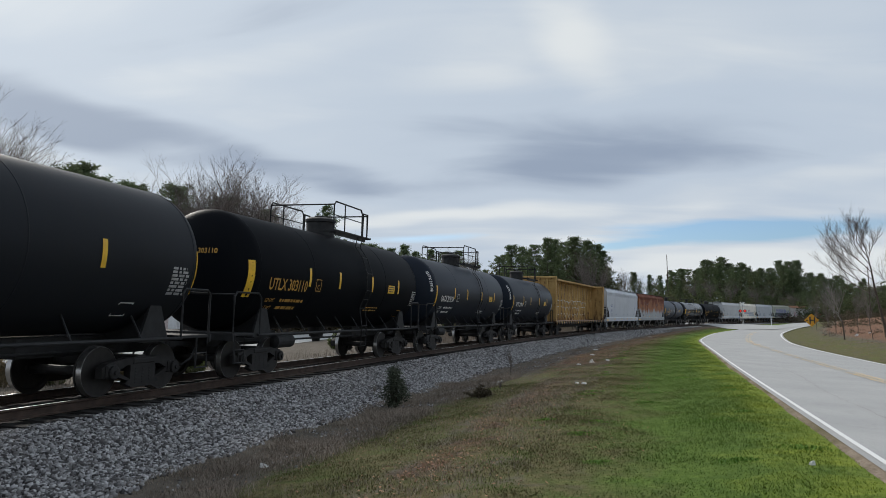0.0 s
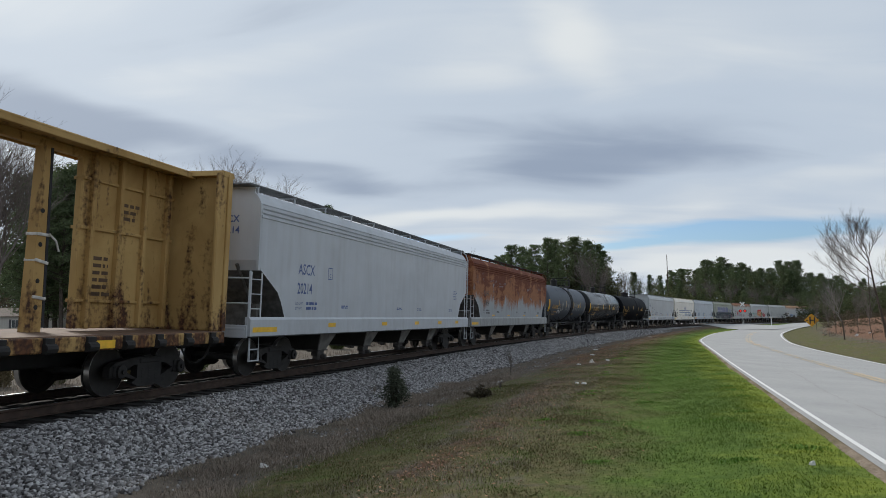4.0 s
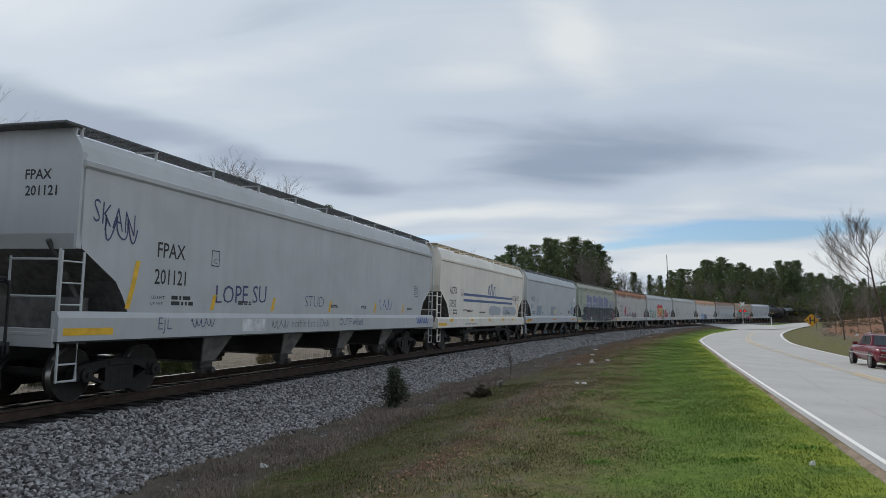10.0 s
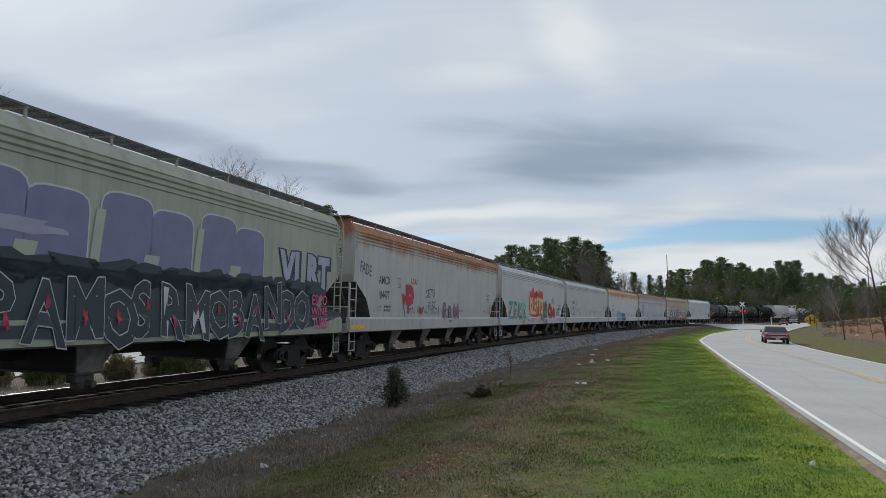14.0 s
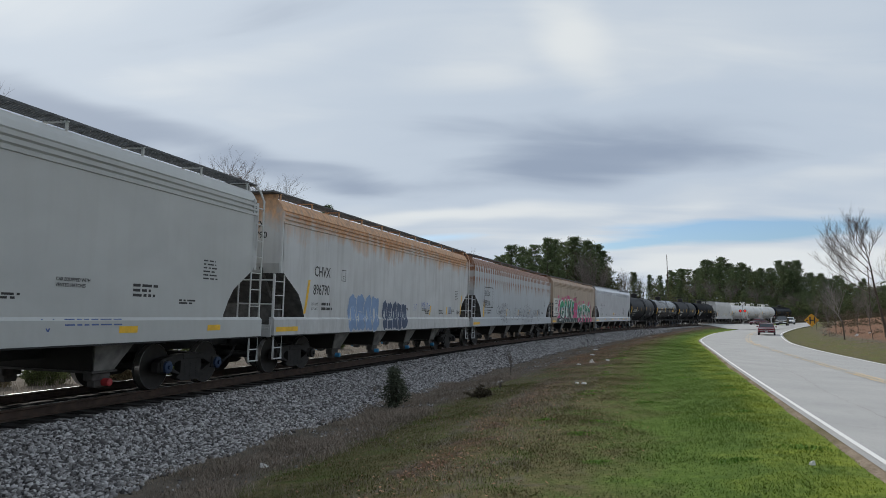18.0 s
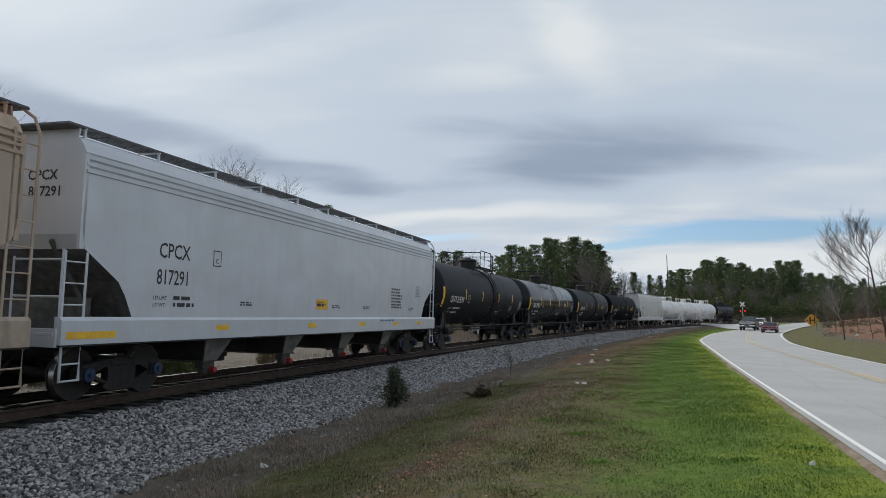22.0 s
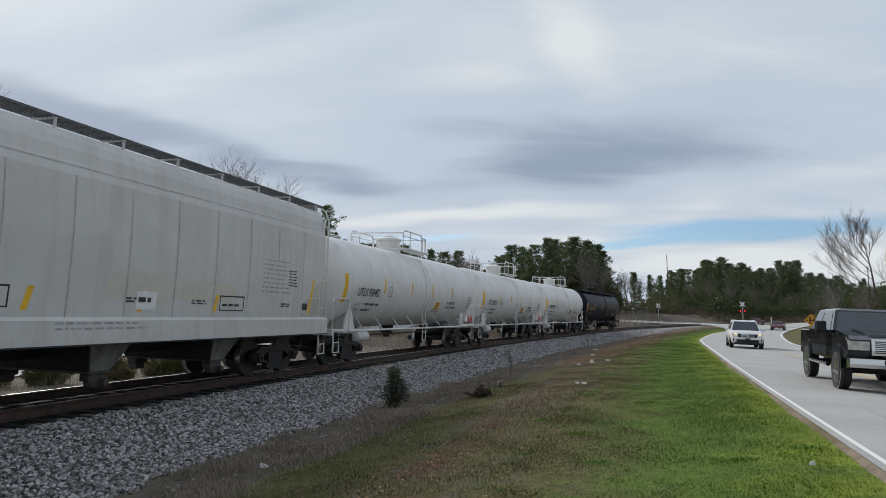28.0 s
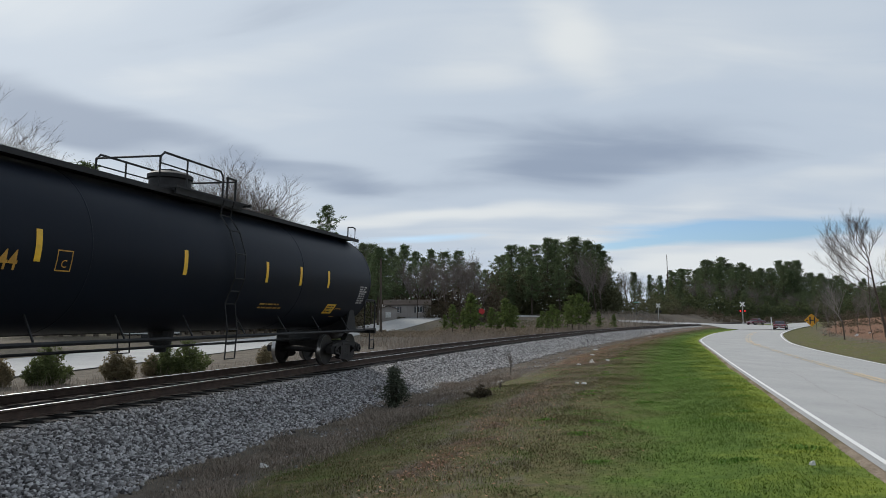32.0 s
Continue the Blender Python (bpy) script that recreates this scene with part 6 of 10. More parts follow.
def build_train():
    Ls = [b - a for a, b in zip(BOUNDS, BOUNDS[1:])]
    blk = paint("satin_black_tank_paint", (0.0065, 0.0075, 0.0095), 0.5, 0.2, dirt=(0.012, 0.011, 0.010), spec=0.02)
    blk2 = paint("faded_black_tank_paint", (0.015, 0.020, 0.030), 0.42, 0.25, dirt=(0.020, 0.020, 0.022), seed=4, spec=0.09)
    gry = paint("dark_grey_tank_paint", (0.0165, 0.0185, 0.0225), 0.5, 0.3, dirt=(0.020, 0.020, 0.020), seed=2, spec=0.09)
    glossy = paint("glossy_black_tank_paint", (0.009, 0.010, 0.012), 0.22, 0.12, seed=7, spec=0.22, dirt=(0.03, 0.028, 0.025))
    wtank = paint("white_tank_paint", (0.70, 0.69, 0.675), 0.5, 0.42, dirt=(0.40, 0.385, 0.36), seed=3)
    yel = plain("yellow_stencil_paint", (0.52, 0.28, 0.045), 0.6)

    def put(i, made):
        TRAIN.append((i, made[0] if isinstance(made, tuple) else made))
        return made
    # 0 - 3: tank cars
    c, s, h = put(0, tank_car(Ls[0], gry, "dark grey railway tank car with yellow strips"))
    tank_marks(c, s, h, "UTLX 300122", M_WHT, warn=None)
    c, s, h = put(1, tank_car(Ls[1], blk, "black railway tank car with yellow lettering", plat=0.3))
    tank_marks(c, s, h, "UTLX 303110", yel)
    c, s, h = put(2, tank_car(Ls[2], blk2, "faded black railway tank car with white lettering", plat=0.5))
    tank_marks(c, s, h, "GATX 219108", M_WHT, (-0.895, -0.545, -0.19, 0.21, 0.60, 0.938), arc=True, size=0.37, mx=-0.80)
    c, s, h = put(3, tank_car(Ls[3], blk2, "faded black railway tank car with white lettering", plat=0.5))
    tank_marks(c, s, h, "GATX 219048", M_WHT, (-0.895, -0.545, -0.19, 0.21, 0.60, 0.938), arc=True, size=0.37, mx=-0.80)
    put(4, centrebeam_car(Ls[4]))
    white = paint("pale_grey_hopper_paint", (0.50, 0.53, 0.57), 0.5, 0.25, dirt=(0.25, 0.24, 0.22))
    c, s, a = put(5, hopper_car(Ls[5], white, "pale grey covered hopper car", bays=4))
    hopper_marks(c, s, a, "ASCX", "20214", M_BLUE)
    rusty = rusted_paint("rusted_grey_hopper_paint", (0.36, 0.385, 0.41), 5.0)
    c, s, a = put(6, hopper_car(Ls[6], rusty, "grey covered hopper car with heavy brown rust", bays=3, board=M_TRUCK, sill_mat=paint("grey_rusty_sill", (0.36, 0.38, 0.39), 0.6, 0.5)))
    hopper_marks(c, s, a, "NAHX", "560894", M_BLK, tape=False)
    for k in (0.20, 0.385, 0.61, 0.83):
        patch(c, -a + 2 * a * k, -a + 2 * a * k + 0.52, 1.46, 1.56, M_YEL, s, "reflective_strip", n=1)
    c, s, h = put(7, tank_car(Ls[7], paint("slate_tank_paint", (0.082, 0.096, 0.118), 0.5, 0.45, dirt=(0.045, 0.05, 0.058), seed=21, spec=0.12), "slate grey tank car with a dark middle band", band=1, plat=0.2, rail_h=0.72, dome_r=0.28))
    tank_marks(c, s, h, "UTLX 663942", yel)
    for k, x in enumerate((-3.0, -1.6, -0.65, 1.55, 2.35, 3.0, 4.0)):
        scrawl(c, x, 2.0, 0.5, 0.75, M_GREYPRINT, s, k + 3, loops=3, t=0.028)
        letters(c, s, "Pe", x + 0.02, 2.35, 0.2, 0.52, ((M_GREYPRINT, -0.008, 0, 0),), 0.9, 0.3, int(x * 9) + 90, 0.04)
        letters(c, s, "Gy", x, 2.05, 0.24, 0.42, ((M_GREYPRINT, -0.008, 0, 0),), 0.9, 0.3, int(x * 7) + 90, 0.04)
    writing(c, "SERUE", -4.55, 1.85, 0.5, M_WHT, s, -0.006, name="graffiti")
    scrawl(c, -4.5, 1.75, 1.2, 0.35, M_WHT, s, 3, loops=5, t=0.03)
    c, s, h = put(8, tank_car(Ls[8], glossy, "glossy black tank car with yellow lettering", rail_h=0.76, dome_r=0.24))
    tank_marks(c, s, h, "UTLX 203374", yel, mx=-0.775)
    c, s, h = put(9, tank_car(Ls[9], blk, "black tank car with yellow lettering and strips", plat=0.2))
    tank_marks(c, s, h, "UTLX 213424", yel, (-0.87, -0.545, -0.19, 0.21, 0.60, 0.938), size=0.37, mx=-0.80)
    lg = paint("light_grey_hopper_paint", (0.50, 0.52, 0.535), 0.5, 0.22, dirt=(0.3, 0.28, 0.25), seed=1)
    c, s, a = put(10, hopper_car(Ls[10], lg, "light grey covered hopper car with sprayed tags", band="lip", bays=4, sill=(1.09, 1.46, 1.57)))
    hopper_marks(c, s, a, "FPAX", "201121", M_BLK, tape=False)
    ink = plain("indigo_spray_paint", (0.06, 0.06, 0.16), 0.6)
    writing(c, "SKAN", -a + 0.25, 3.10, 0.58, ink, s, -0.008, name="graffiti", wide=0.72, tilt=-0.12)
    scrawl(c, -a + 0.5, 2.75, 0.8, 0.55, ink, s, 31, loops=3, t=0.03)
    writing(c, "LOPE SU", -a + 3.85, 1.75, 0.60, ink, s, 0.0, name="graffiti", wide=0.95, tilt=0.03)
    writing(c, "STUD", -a + 7.95, 1.72, 0.5, ink, s, -0.008, name="graffiti", wide=0.95)
    scrawl(c, -a + 13.3, 1.62, 1.2, 0.55, plain("blue_spray_paint", (0.05, 0.12, 0.42), 0.6), s, 32, loops=3)
    writing(c, "EJL", -a + 2.0, 1.08, 0.35, ink, s, -0.006, name="graffiti")
    scrawl(c, -a + 3.0, 1.10, 0.8, 0.22, ink, s, 34, loops=5, t=0.02)
    writing(c, "nothin but a Disk", -a + 7.2, 1.06, 0.30, plain("charcoal_spray_paint", (0.12, 0.12, 0.13), 0.6), s, -0.004, name="graffiti", wide=1.05)
    scrawl(c, -a + 6.2, 1.02, 0.8, 0.26, plain("charcoal_spray_paint", (0.12, 0.12, 0.13), 0.6), s, 36, loops=4, t=0.02)
    writing(c, "OUTF wiked", -a + 10.1, 1.08, 0.32, ink, s, -0.002, name="graffiti", wide=1.05)
    scrawl(c, a - 1.9, 1.05, 1.5, 0.32, plain("blue_spray_paint", (0.05, 0.12, 0.42), 0.6), s, 33, loops=6, t=0.06)
    patch(c, -a + 4.9, -a + 5.9, 1.00, 1.28, plain("pale_patch_paint", (0.66, 0.67, 0.69), 0.6), s, "paint_patch", n=1)
    hopper_strips(c, s, a)
    cream = paint("cream_hopper_paint", (0.80, 0.765, 0.69), 0.5, 0.18, dirt=(0.3, 0.26, 0.2), seed=6)
    c, s, a = put(11, hopper_car(Ls[11], cream, "cream covered hopper car with blue stripes", band="lip", bays=2, board=paint("cream_board_paint", (0.42, 0.36, 0.26), 0.7, 0.4)))
    hopper_marks(c, s, a, "ACFX", "51950", M_BLK, tape=False, x=1.3, size=0.48, z=2.55)
    blue = plain("blue_stripe_paint", (0.05, 0.10, 0.27), 0.5)
    for z in (2.52, 2.24):
        patch(c, -a + 3.4, -a + 13.4, z, z + 0.12, blue, s, "blue_stripe", n=1)
    for k, (x, h2) in enumerate(((7.75, 0.50), (8.25, 0.62), (8.85, 0.50))):
        patch(c, -a + x, -a + x + 0.13, 2.66, 2.66 + h2, blue, s, "emblem", n=2, slant=0.20)
        patch(c, -a + x + 0.42, -a + x + 0.52, 2.66, 2.66 + h2 * 0.9, blue, s, "emblem", n=2, slant=-0.10)
        patch(c, -a + x + 0.2, -a + x + 0.48, 2.60 + h2, 2.66 + h2, blue, s, "emblem", n=1)
    for x, w in ((8.1, 2.5), (11.0, 2.0), (12.2, 2.2)):
        blob(c, -a + x, 1.52, w, 0.58, plain("grey_touch_up_paint", (0.40, 0.44, 0.49), 0.6, 0, 0.1), s, int(x * 7) + 3, name="paint_patch", rough=0.07, lift=0.005 + 0.001 * (x > 12))
    writing(c, "CAUTION:", -a + 3.4, 1.78, 0.14, M_BLK, s, 0.002, name="writing")
    bars(c, -a + 4.1, 1.80, 1.1, 2, M_BLK, s, 0.035, 0.07)
    bars(c, -a + 6.2, 1.66, 1.5, 1, M_BLK, s, 0.07, 0.1)
    part("unloading_pipe", Shape().pipe([(-a + 3.6, -1.30, 0.80), (a - 2.9, -1.30, 0.80)], 0.075), M_BLACK, c, "dark unloading pipe under the sill")
    for k in range(5):
        part("pipe_hanger", Shape().box((-a + 4.2 + k * 2.1, -1.30, 0.90), (0.05, 0.05, 0.30)), M_BLACK, c)
        part("valve", Shape().box((-a + 4.2 + k * 2.1, -1.30, 0.70), (0.16, 0.14, 0.20), 0.02), M_BLACK, c)
    writing(c, "CAUTION:", -a + 11.7, 1.82, 0.14, M_BLK, s, 0.002, 0.009, "writing")
    bars(c, -a + 11.7, 1.74, 1.3, 2, M_BLK, s, 0.05, 0.09, lift=0.009)
    writing(c, "CAUTION LINED CAR DO NOT USE STEAM,", a - 2.75, 2.72, 0.095, M_BLK, s, 0.001, name="writing", wide=0.95)
    writing(c, "BOILING WATER OR SHARP OBJECTS TO CLEAN.", a - 2.75, 2.61, 0.095, M_BLK, s, 0.001, name="writing", wide=0.85)
    writing(c, "ENTER CAR WITH RUBBER SOLED SHOES ONLY", a - 2.75, 2.50, 0.095, M_BLK, s, 0.001, name="writing", wide=0.87)
    writing(c, "NOTE: THIS CAR HAS FOUR COMPARTMENTS", -a + 3.55, 1.03, 0.105, M_BLK, s, 0.001, name="writing")
    patch(c, a - 1.55, a - 1.40, 1.5, 2.35, M_YEL, s, "reflective_strip", n=2, slant=0.18)
    for x in (1.3, 4.55, 7.85, 10.8, 13.2):
        patch(c, -a + x, -a + x + 0.45, 1.19, 1.31, M_YEL, s, "reflective_strip", n=1)
    bgrey = paint("blue_grey_hopper_paint", (0.46, 0.495, 0.53), 0.5, 0.25, dirt=(0.22, 0.2, 0.18), seed=8)
    c, s, a = put(12, hopper_car(Ls[12], bgrey, "blue-grey covered hopper car with paint patches", band="lip", bays=4, sill=(1.09, 1.46, 1.57), cap=plain("pale_blue_cap", (0.16, 0.30, 0.40), 0.5)))
    hopper_marks(c, s, a, "GVDX", "2115", M_BLK, tape=False, x=1.2)
    dk = plain("slate_touch_up_paint", (0.235, 0.295, 0.365), 0.6, 0, 0.06)
    for x, w in ((2.7, 1.4), (7.2, 1.6)):
        patch(c, -a + x, -a + x + w, 1.55, 2.30, dk, s, "paint_patch", n=1, slant=0.25)
    blob(c, a - 2.4, 1.6, 1.5, 0.8, plain("blue_touch_up_paint", (0.28, 0.32, 0.38), 0.6), s, 77, name="paint_patch", rough=0.06)
    patch(c, -a + 8.4, -a + 9.2, 1.72, 2.05, plain("cream_label", (0.62, 0.58, 0.36), 0.6), s, "label_panel", n=1, lift=0.008)
    patch(c, a - 1.05, a - 0.5, 2.85, 3.15, M_WHT, s, "label_panel", n=1)
    patch(c, a - 3.4, a - 2.85, 1.75, 2.05, M_BLK, s, "label_panel", n=1, lift=0.008)
    for x in (0.2, 8.0, 15.6):
        patch(c, -a + x, -a + x + 1.2, 1.10, 1.22, plain("orange_tape", (0.62, 0.26, 0.03), 0.5), s, "reflective_strip", n=1)
    gg = paint("sage_hopper_paint", (0.37, 0.40, 0.33), 0.55, 0.35, 0.15, (3.6, 5.0), seed=9)
    c, s, a = put(13, hopper_car(Ls[13], gg, "sage grey covered hopper car covered with painted letters", bays=3))
    hopper_marks(c, s, a, "ELTX", "", M_BLK, tape=False, x=1.9, z=2.45, size=0.36, frame=False)
    lilac, pale = plain("lilac_spray_paint", (0.185, 0.195, 0.325), 0.6), plain("pale_lilac_spray_paint", (0.33, 0.33, 0.45), 0.6)
    ink, wht = plain("blue_black_spray_paint", (0.030, 0.048, 0.062), 0.6), plain("silver_spray_paint", (0.50, 0.52, 0.54), 0.5)
    # tall lilac letters above, dark lettering with silver outlines below
    sage = plain("pale_sage_spray_paint", (0.40, 0.43, 0.36), 0.6)
    for k in range(4):
        x0 = -a + 3.3 + k * 2.85
        for m, g, up in ((wht, 0.035, 0.008), (lilac, 0.0, 0.012)):
            for x, w, top in ((x0, 1.32, 3.22), (x0 + 1.29, 1.28, 3.08)):
                patch(c, x - g, x + w + g, 1.9, top, m, s, "graffiti", n=6, lift=up)
                blob(c, x - g, top - 0.42 - g, w + 2 * g, 0.84 + 2 * g, m, s, 0, rough=0.0, lift=up + 0.001, n=28)
        patch(c, x0 + 0.98, x0 + 1.40, 2.0, 2.62, sage, s, "graffiti", n=4, lift=0.017, slant=0.18)
        patch(c, x0 - 0.24, x0 - 0.02, 2.2, 3.3, sage, s, "graffiti", n=4, lift=0.016, slant=0.12)
        if k < 2:
            blob(c, x0 + 0.1, 2.72, 1.9, 0.22, pale, s, 62 + k, rough=0.3, lift=0.018, n=26)
    blob(c, -a + 1.5, 1.02, 2 * a - 2.1, 1.28, ink, s, 81, rough=0.10, lift=0.019, n=120)
    for k in range(16):
        blob(c, -a + 2.0 + k * 0.97, 2.0, 1.3, 0.45, ink, s, 300 + k, rough=0.3, lift=0.019, n=20)
    letters(c, s, "NESKOPAMOSRMOBANDO", -a + 2.9, 1.02, 0.77, 1.50, ((wht, 0.062, 0, 0.02), (ink, 0.040, 0, 0.02)), 0.78, 0.2, 5, 0.09, 0.036)
    for k in range(17):
        blob(c, -a + 3.3 + k * 0.77, 1.35 + 0.18 * math.sin(k * 2.3), 0.10, 0.26, plain("crimson_spray_paint", (0.36, 0.03, 0.07), 0.6), s, 90 + k, lift=0.050, n=12, rough=0.5)
    letters(c, s, "VIRT", a - 3.5, 2.34, 0.72, 1.16, ((ink, 0.16, 0.05, -0.06), (ink, 0.11, 0.02, -0.03), (plain("ice_lilac_spray_paint", (0.36, 0.38, 0.50), 0.6), 0.065, 0, 0)), 0.95, 0.02, 7, 0.02)
    for k, t2 in enumerate(("TURE", "WINE", "ESCO")):
        writing(c, t2, a - 1.75, 1.08 + k * 0.37, 0.40, plain("pink_spray_paint", (0.62, 0.10, 0.24), 0.6), s, 0.006, 0.052, "graffiti")
    scrawl(c, -a + 0.5, 3.1, 1.2, 0.45, ink, s, 65, loops=4, t=0.03)
    writing(c, "JOR", -a + 0.55, 2.62, 0.62, ink, s, -0.01, name="graffiti", wide=0.8)
    tan = paint("rust_stained_grey_paint", (0.48, 0.48, 0.47), 0.55, 0.3, 0.9, (3.2, 4.6), (0.24, 0.10, 0.045), seed=10)
    c, s, a = put(14, hopper_car(Ls[14], tan, "pale grey covered hopper car with rust at the top", bays=4))
    hopper_marks(c, s, a, "AMCX", "104477", M_BLK, tape=False)
    red, ink = plain("scarlet_spray_paint", (0.42, 0.03, 0.04), 0.6), plain("violet_spray_paint", (0.10, 0.06, 0.16), 0.6)
    writing(c, "FADE", -a + 0.35, 2.95, 0.52, ink, s, 0.006, name="graffiti", wide=0.75, tilt=-0.1)
    letters(c, s, "P", -a + 4.5, 1.55, 1, 1.55, ((plain("pale_blue_spray_paint", (0.35, 0.45, 0.58), 0.6), 0.16, 0, 0), (red, 0.11, 0, 0)), 1.0, 0, 1, 0)
    blob(c, -a + 4.15, 2.0, 0.4, 0.32, red, s, 102, rough=0.3, lift=0.02)
    blob(c, -a + 6.0, 1.55, 0.45, 0.3, red, s, 103, rough=0.3, lift=0.02)
    scrawl(c, -a + 5.0, 2.7, 0.7, 0.3, red, s, 108, loops=3, t=0.04)
    for k, t2 in enumerate(("SETU", "FLBC")):
        writing(c, t2, -a + 6.8 + k * 0.25, 2.25 - k * 0.5, 0.5, ink, s, 0.0, name="graffiti", tilt=0.08)
    for k in range(3):
        scrawl(c, -a + 4.2 + k * 1.6, 1.5, 1.3, 0.5, (ink, M_BLUE, ink)[k], s, 104 + k, loops=4, t=0.03)
    letters(c, s, "RBM", -a + 9.0, 1.30, 0.8, 1.05, ((plain("plum_spray_paint", (0.22, 0.12, 0.18), 0.6), 0.05, 0, 0),), 0.95, 0.05, 2)
    scrawl(c, a - 1.9, 1.5, 1.2, 0.7, red, s, 112, loops=3, t=0.05)
    c, s, a = put(15, hopper_car(Ls[15], lg, "light grey covered hopper car with red painted letters", bays=3, ribs=True, band=True))
    red, yl = plain("signal_red_spray_paint", (0.60, 0.03, 0.045), 0.6), plain("cream_yellow_spray_paint", (0.68, 0.58, 0.24), 0.6)
    grn, ink = plain("moss_spray_paint", (0.13, 0.185, 0.065), 0.6), plain("soot_spray_paint", (0.03, 0.03, 0.04), 0.6)
    teal, wht = plain("jade_spray_paint", (0.05, 0.28, 0.20), 0.6), plain("silver_spray_paint", (0.50, 0.52, 0.54), 0.5)
    blob(c, -a + 6.75, 1.45, 4.25, 1.72, red, s, 121, rough=0.06, n=90)
    bubbles(c, s, -a + 6.7, -a + 10.7, 2.85, 3.05, red, 14, 900, size=(0.2, 0.5))
    letters(c, s, "KLEPTO", -a + 6.95, 1.72, 0.65, 1.55, ((red, 0.14, 0, 0), (ink, 0.085, 0, 0), (yl, 0.066, 0, 0)), 0.62, 0.02, 4, 0.05)
    letters(c, s, "KS", -a + 11.1, 1.10, 0.72, 1.95, ((ink, 0.16, 0, 0), (grn, 0.115, 0, 0)), 0.60, 0.06, 8, 0.03)
    scrawl(c, -a + 10.2, 1.15, 1.1, 0.7, ink, s, 137, loops=3, t=0.07)
    letters(c, s, "Ceo", -a + 12.75, 1.50, 0.88, 1.30, ((ink, 0.19, 0, 0), (red, 0.15, 0, 0), (ink, -0.012, 0.0, 0)), 1.0, 0.04, 9, 0.02)
    letters(c, s, "ois", -a + 14.0, 2.52, 0.36, 0.72, ((red, 0.045, 0, 0), (c.children[0].data.materials[0], 0.018, 0, 0)), 0.95, 0.05, 11, 0.04)
    letters(c, s, "ZEKR", -a + 1.6, 1.35, 1.15, 1.55, ((wht, 0.10, 0, 0), (teal, 0.05, 0, 0)), 0.9, 0.06, 12)
    letters(c, s, "VIA", -a + 3.2, 1.1, 0.9, 0.8, ((red, 0.05, 0, 0),), 0.9, 0.06, 13)
    writing(c, "KLEPTO", -a + 9.2, 1.05, 0.46, red, s, 0.004, name="graffiti")
    writing(c, "NEPTE", -a + 7.2, 1.08, 0.36, red, s, 0.0, name="graffiti")
    letters(c, s, "BATOYZL", a - 3.1, 1.06, 0.34, 0.42, ((ink, -0.006, 0, 0),), 0.85, 0.25, 14, 0.05)
    letters(c, s, "VOR", a - 0.75, 1.05, 0.26, 0.36, ((plain("orange_spray_paint", (0.55, 0.20, 0.10), 0.6), -0.004, 0, 0),), 0.8, 0.2, 15, 0.03)
    scrawl(c, -a + 6.2, 1.1, 0.5, 0.3, ink, s, 133, loops=2, t=0.04)
    scrawl(c, -a + 10.7, 1.1, 0.6, 0.35, ink, s, 134, loops=3, t=0.04)
    writing(c, "CAUTION: DO NOT USE STEAM", a - 2.65, 2.40, 0.10, M_BLK, s, 0.001, name="writing")
    bars(c, a - 2.6, 2.28, 1.3, 4, M_BLK, s, 0.05, 0.11)
    for k in range(5):
        scrawl(c, a - 3.0, 1.55 + 0.13 * k, 1.0, 0.10, ink, s, 130 + k, loops=4, t=0.04)
    patch(c, a - 1.75, a - 1.25, 1.7, 2.0, M_WHT, s, "label_panel", n=1)
    hopper_strips(c, s, a, (0.9, 3.6, 10.05, 16.3), (0, 3))
    c, s, a = put(16, hopper_car(Ls[16], paint("warm_grey_hopper_paint", (0.47, 0.485, 0.475), 0.5, 0.15, dirt=(0.3, 0.28, 0.25), seed=12), "clean light grey covered hopper car", bays=4, hub="blue", cap=plain("red_outlet_cap", (0.34, 0.03, 0.035), 0.5)))
    hopper_marks(c, s, a, "XOMX", "720732", M_BLK)
    for x, sz in ((3.6, 0.16), (9.5, 0.10), (13.1, 0.08)):
        writing(c, "CAR EQUIPPED WITH", -a + x, 1.96 + sz * 1.15, sz, M_BLK, s, 0.002, name="stencil", wide=0.95)
        writing(c, "VENTED HATCHES", -a + x, 1.96, sz, M_BLK, s, 0.002, name="stencil", wide=0.95)
    bars(c, -a + 11.4, 2.03, 0.7, 2, M_BLK, s, 0.06, 0.10)
    bars(c, -a + 14.9, 2.03, 0.7, 3, M_BLK, s, 0.05, 0.09)
    bars(c, -a + 13.3, 1.24, 1.35, 1, M_BLUE, s, 0.11, 0.1)
    for x0, x1, sl in ((0, 0.03, 0.12), (0, 0.03, -0.12)):
        patch(c, -a + 12.95 + x0, -a + 12.95 + x1, 1.15, 1.35, M_BLUE, s, "emblem", n=1, slant=sl)
    c, s, a = put(17, hopper_car(Ls[17], paint("stained_white_hopper_paint", (0.56, 0.57, 0.57), 0.55, 0.3, 0.75, (2.7, 4.8), (0.36, 0.17, 0.055), seed=13), "off-white covered hopper car with ochre stains", bays=4, cap=plain("blue_outlet_cap", (0.04, 0.22, 0.42), 0.5)))
    hopper_marks(c, s, a, "CHVX", "896790", M_BLK, tape=False, x=1.75)
    ltb, dkb = plain("powder_blue_spray_paint", (0.20, 0.30, 0.48), 0.6), plain("navy_spray_paint", (0.045, 0.07, 0.13), 0.6)
    wht = plain("silver_spray_paint", (0.50, 0.52, 0.54), 0.5)
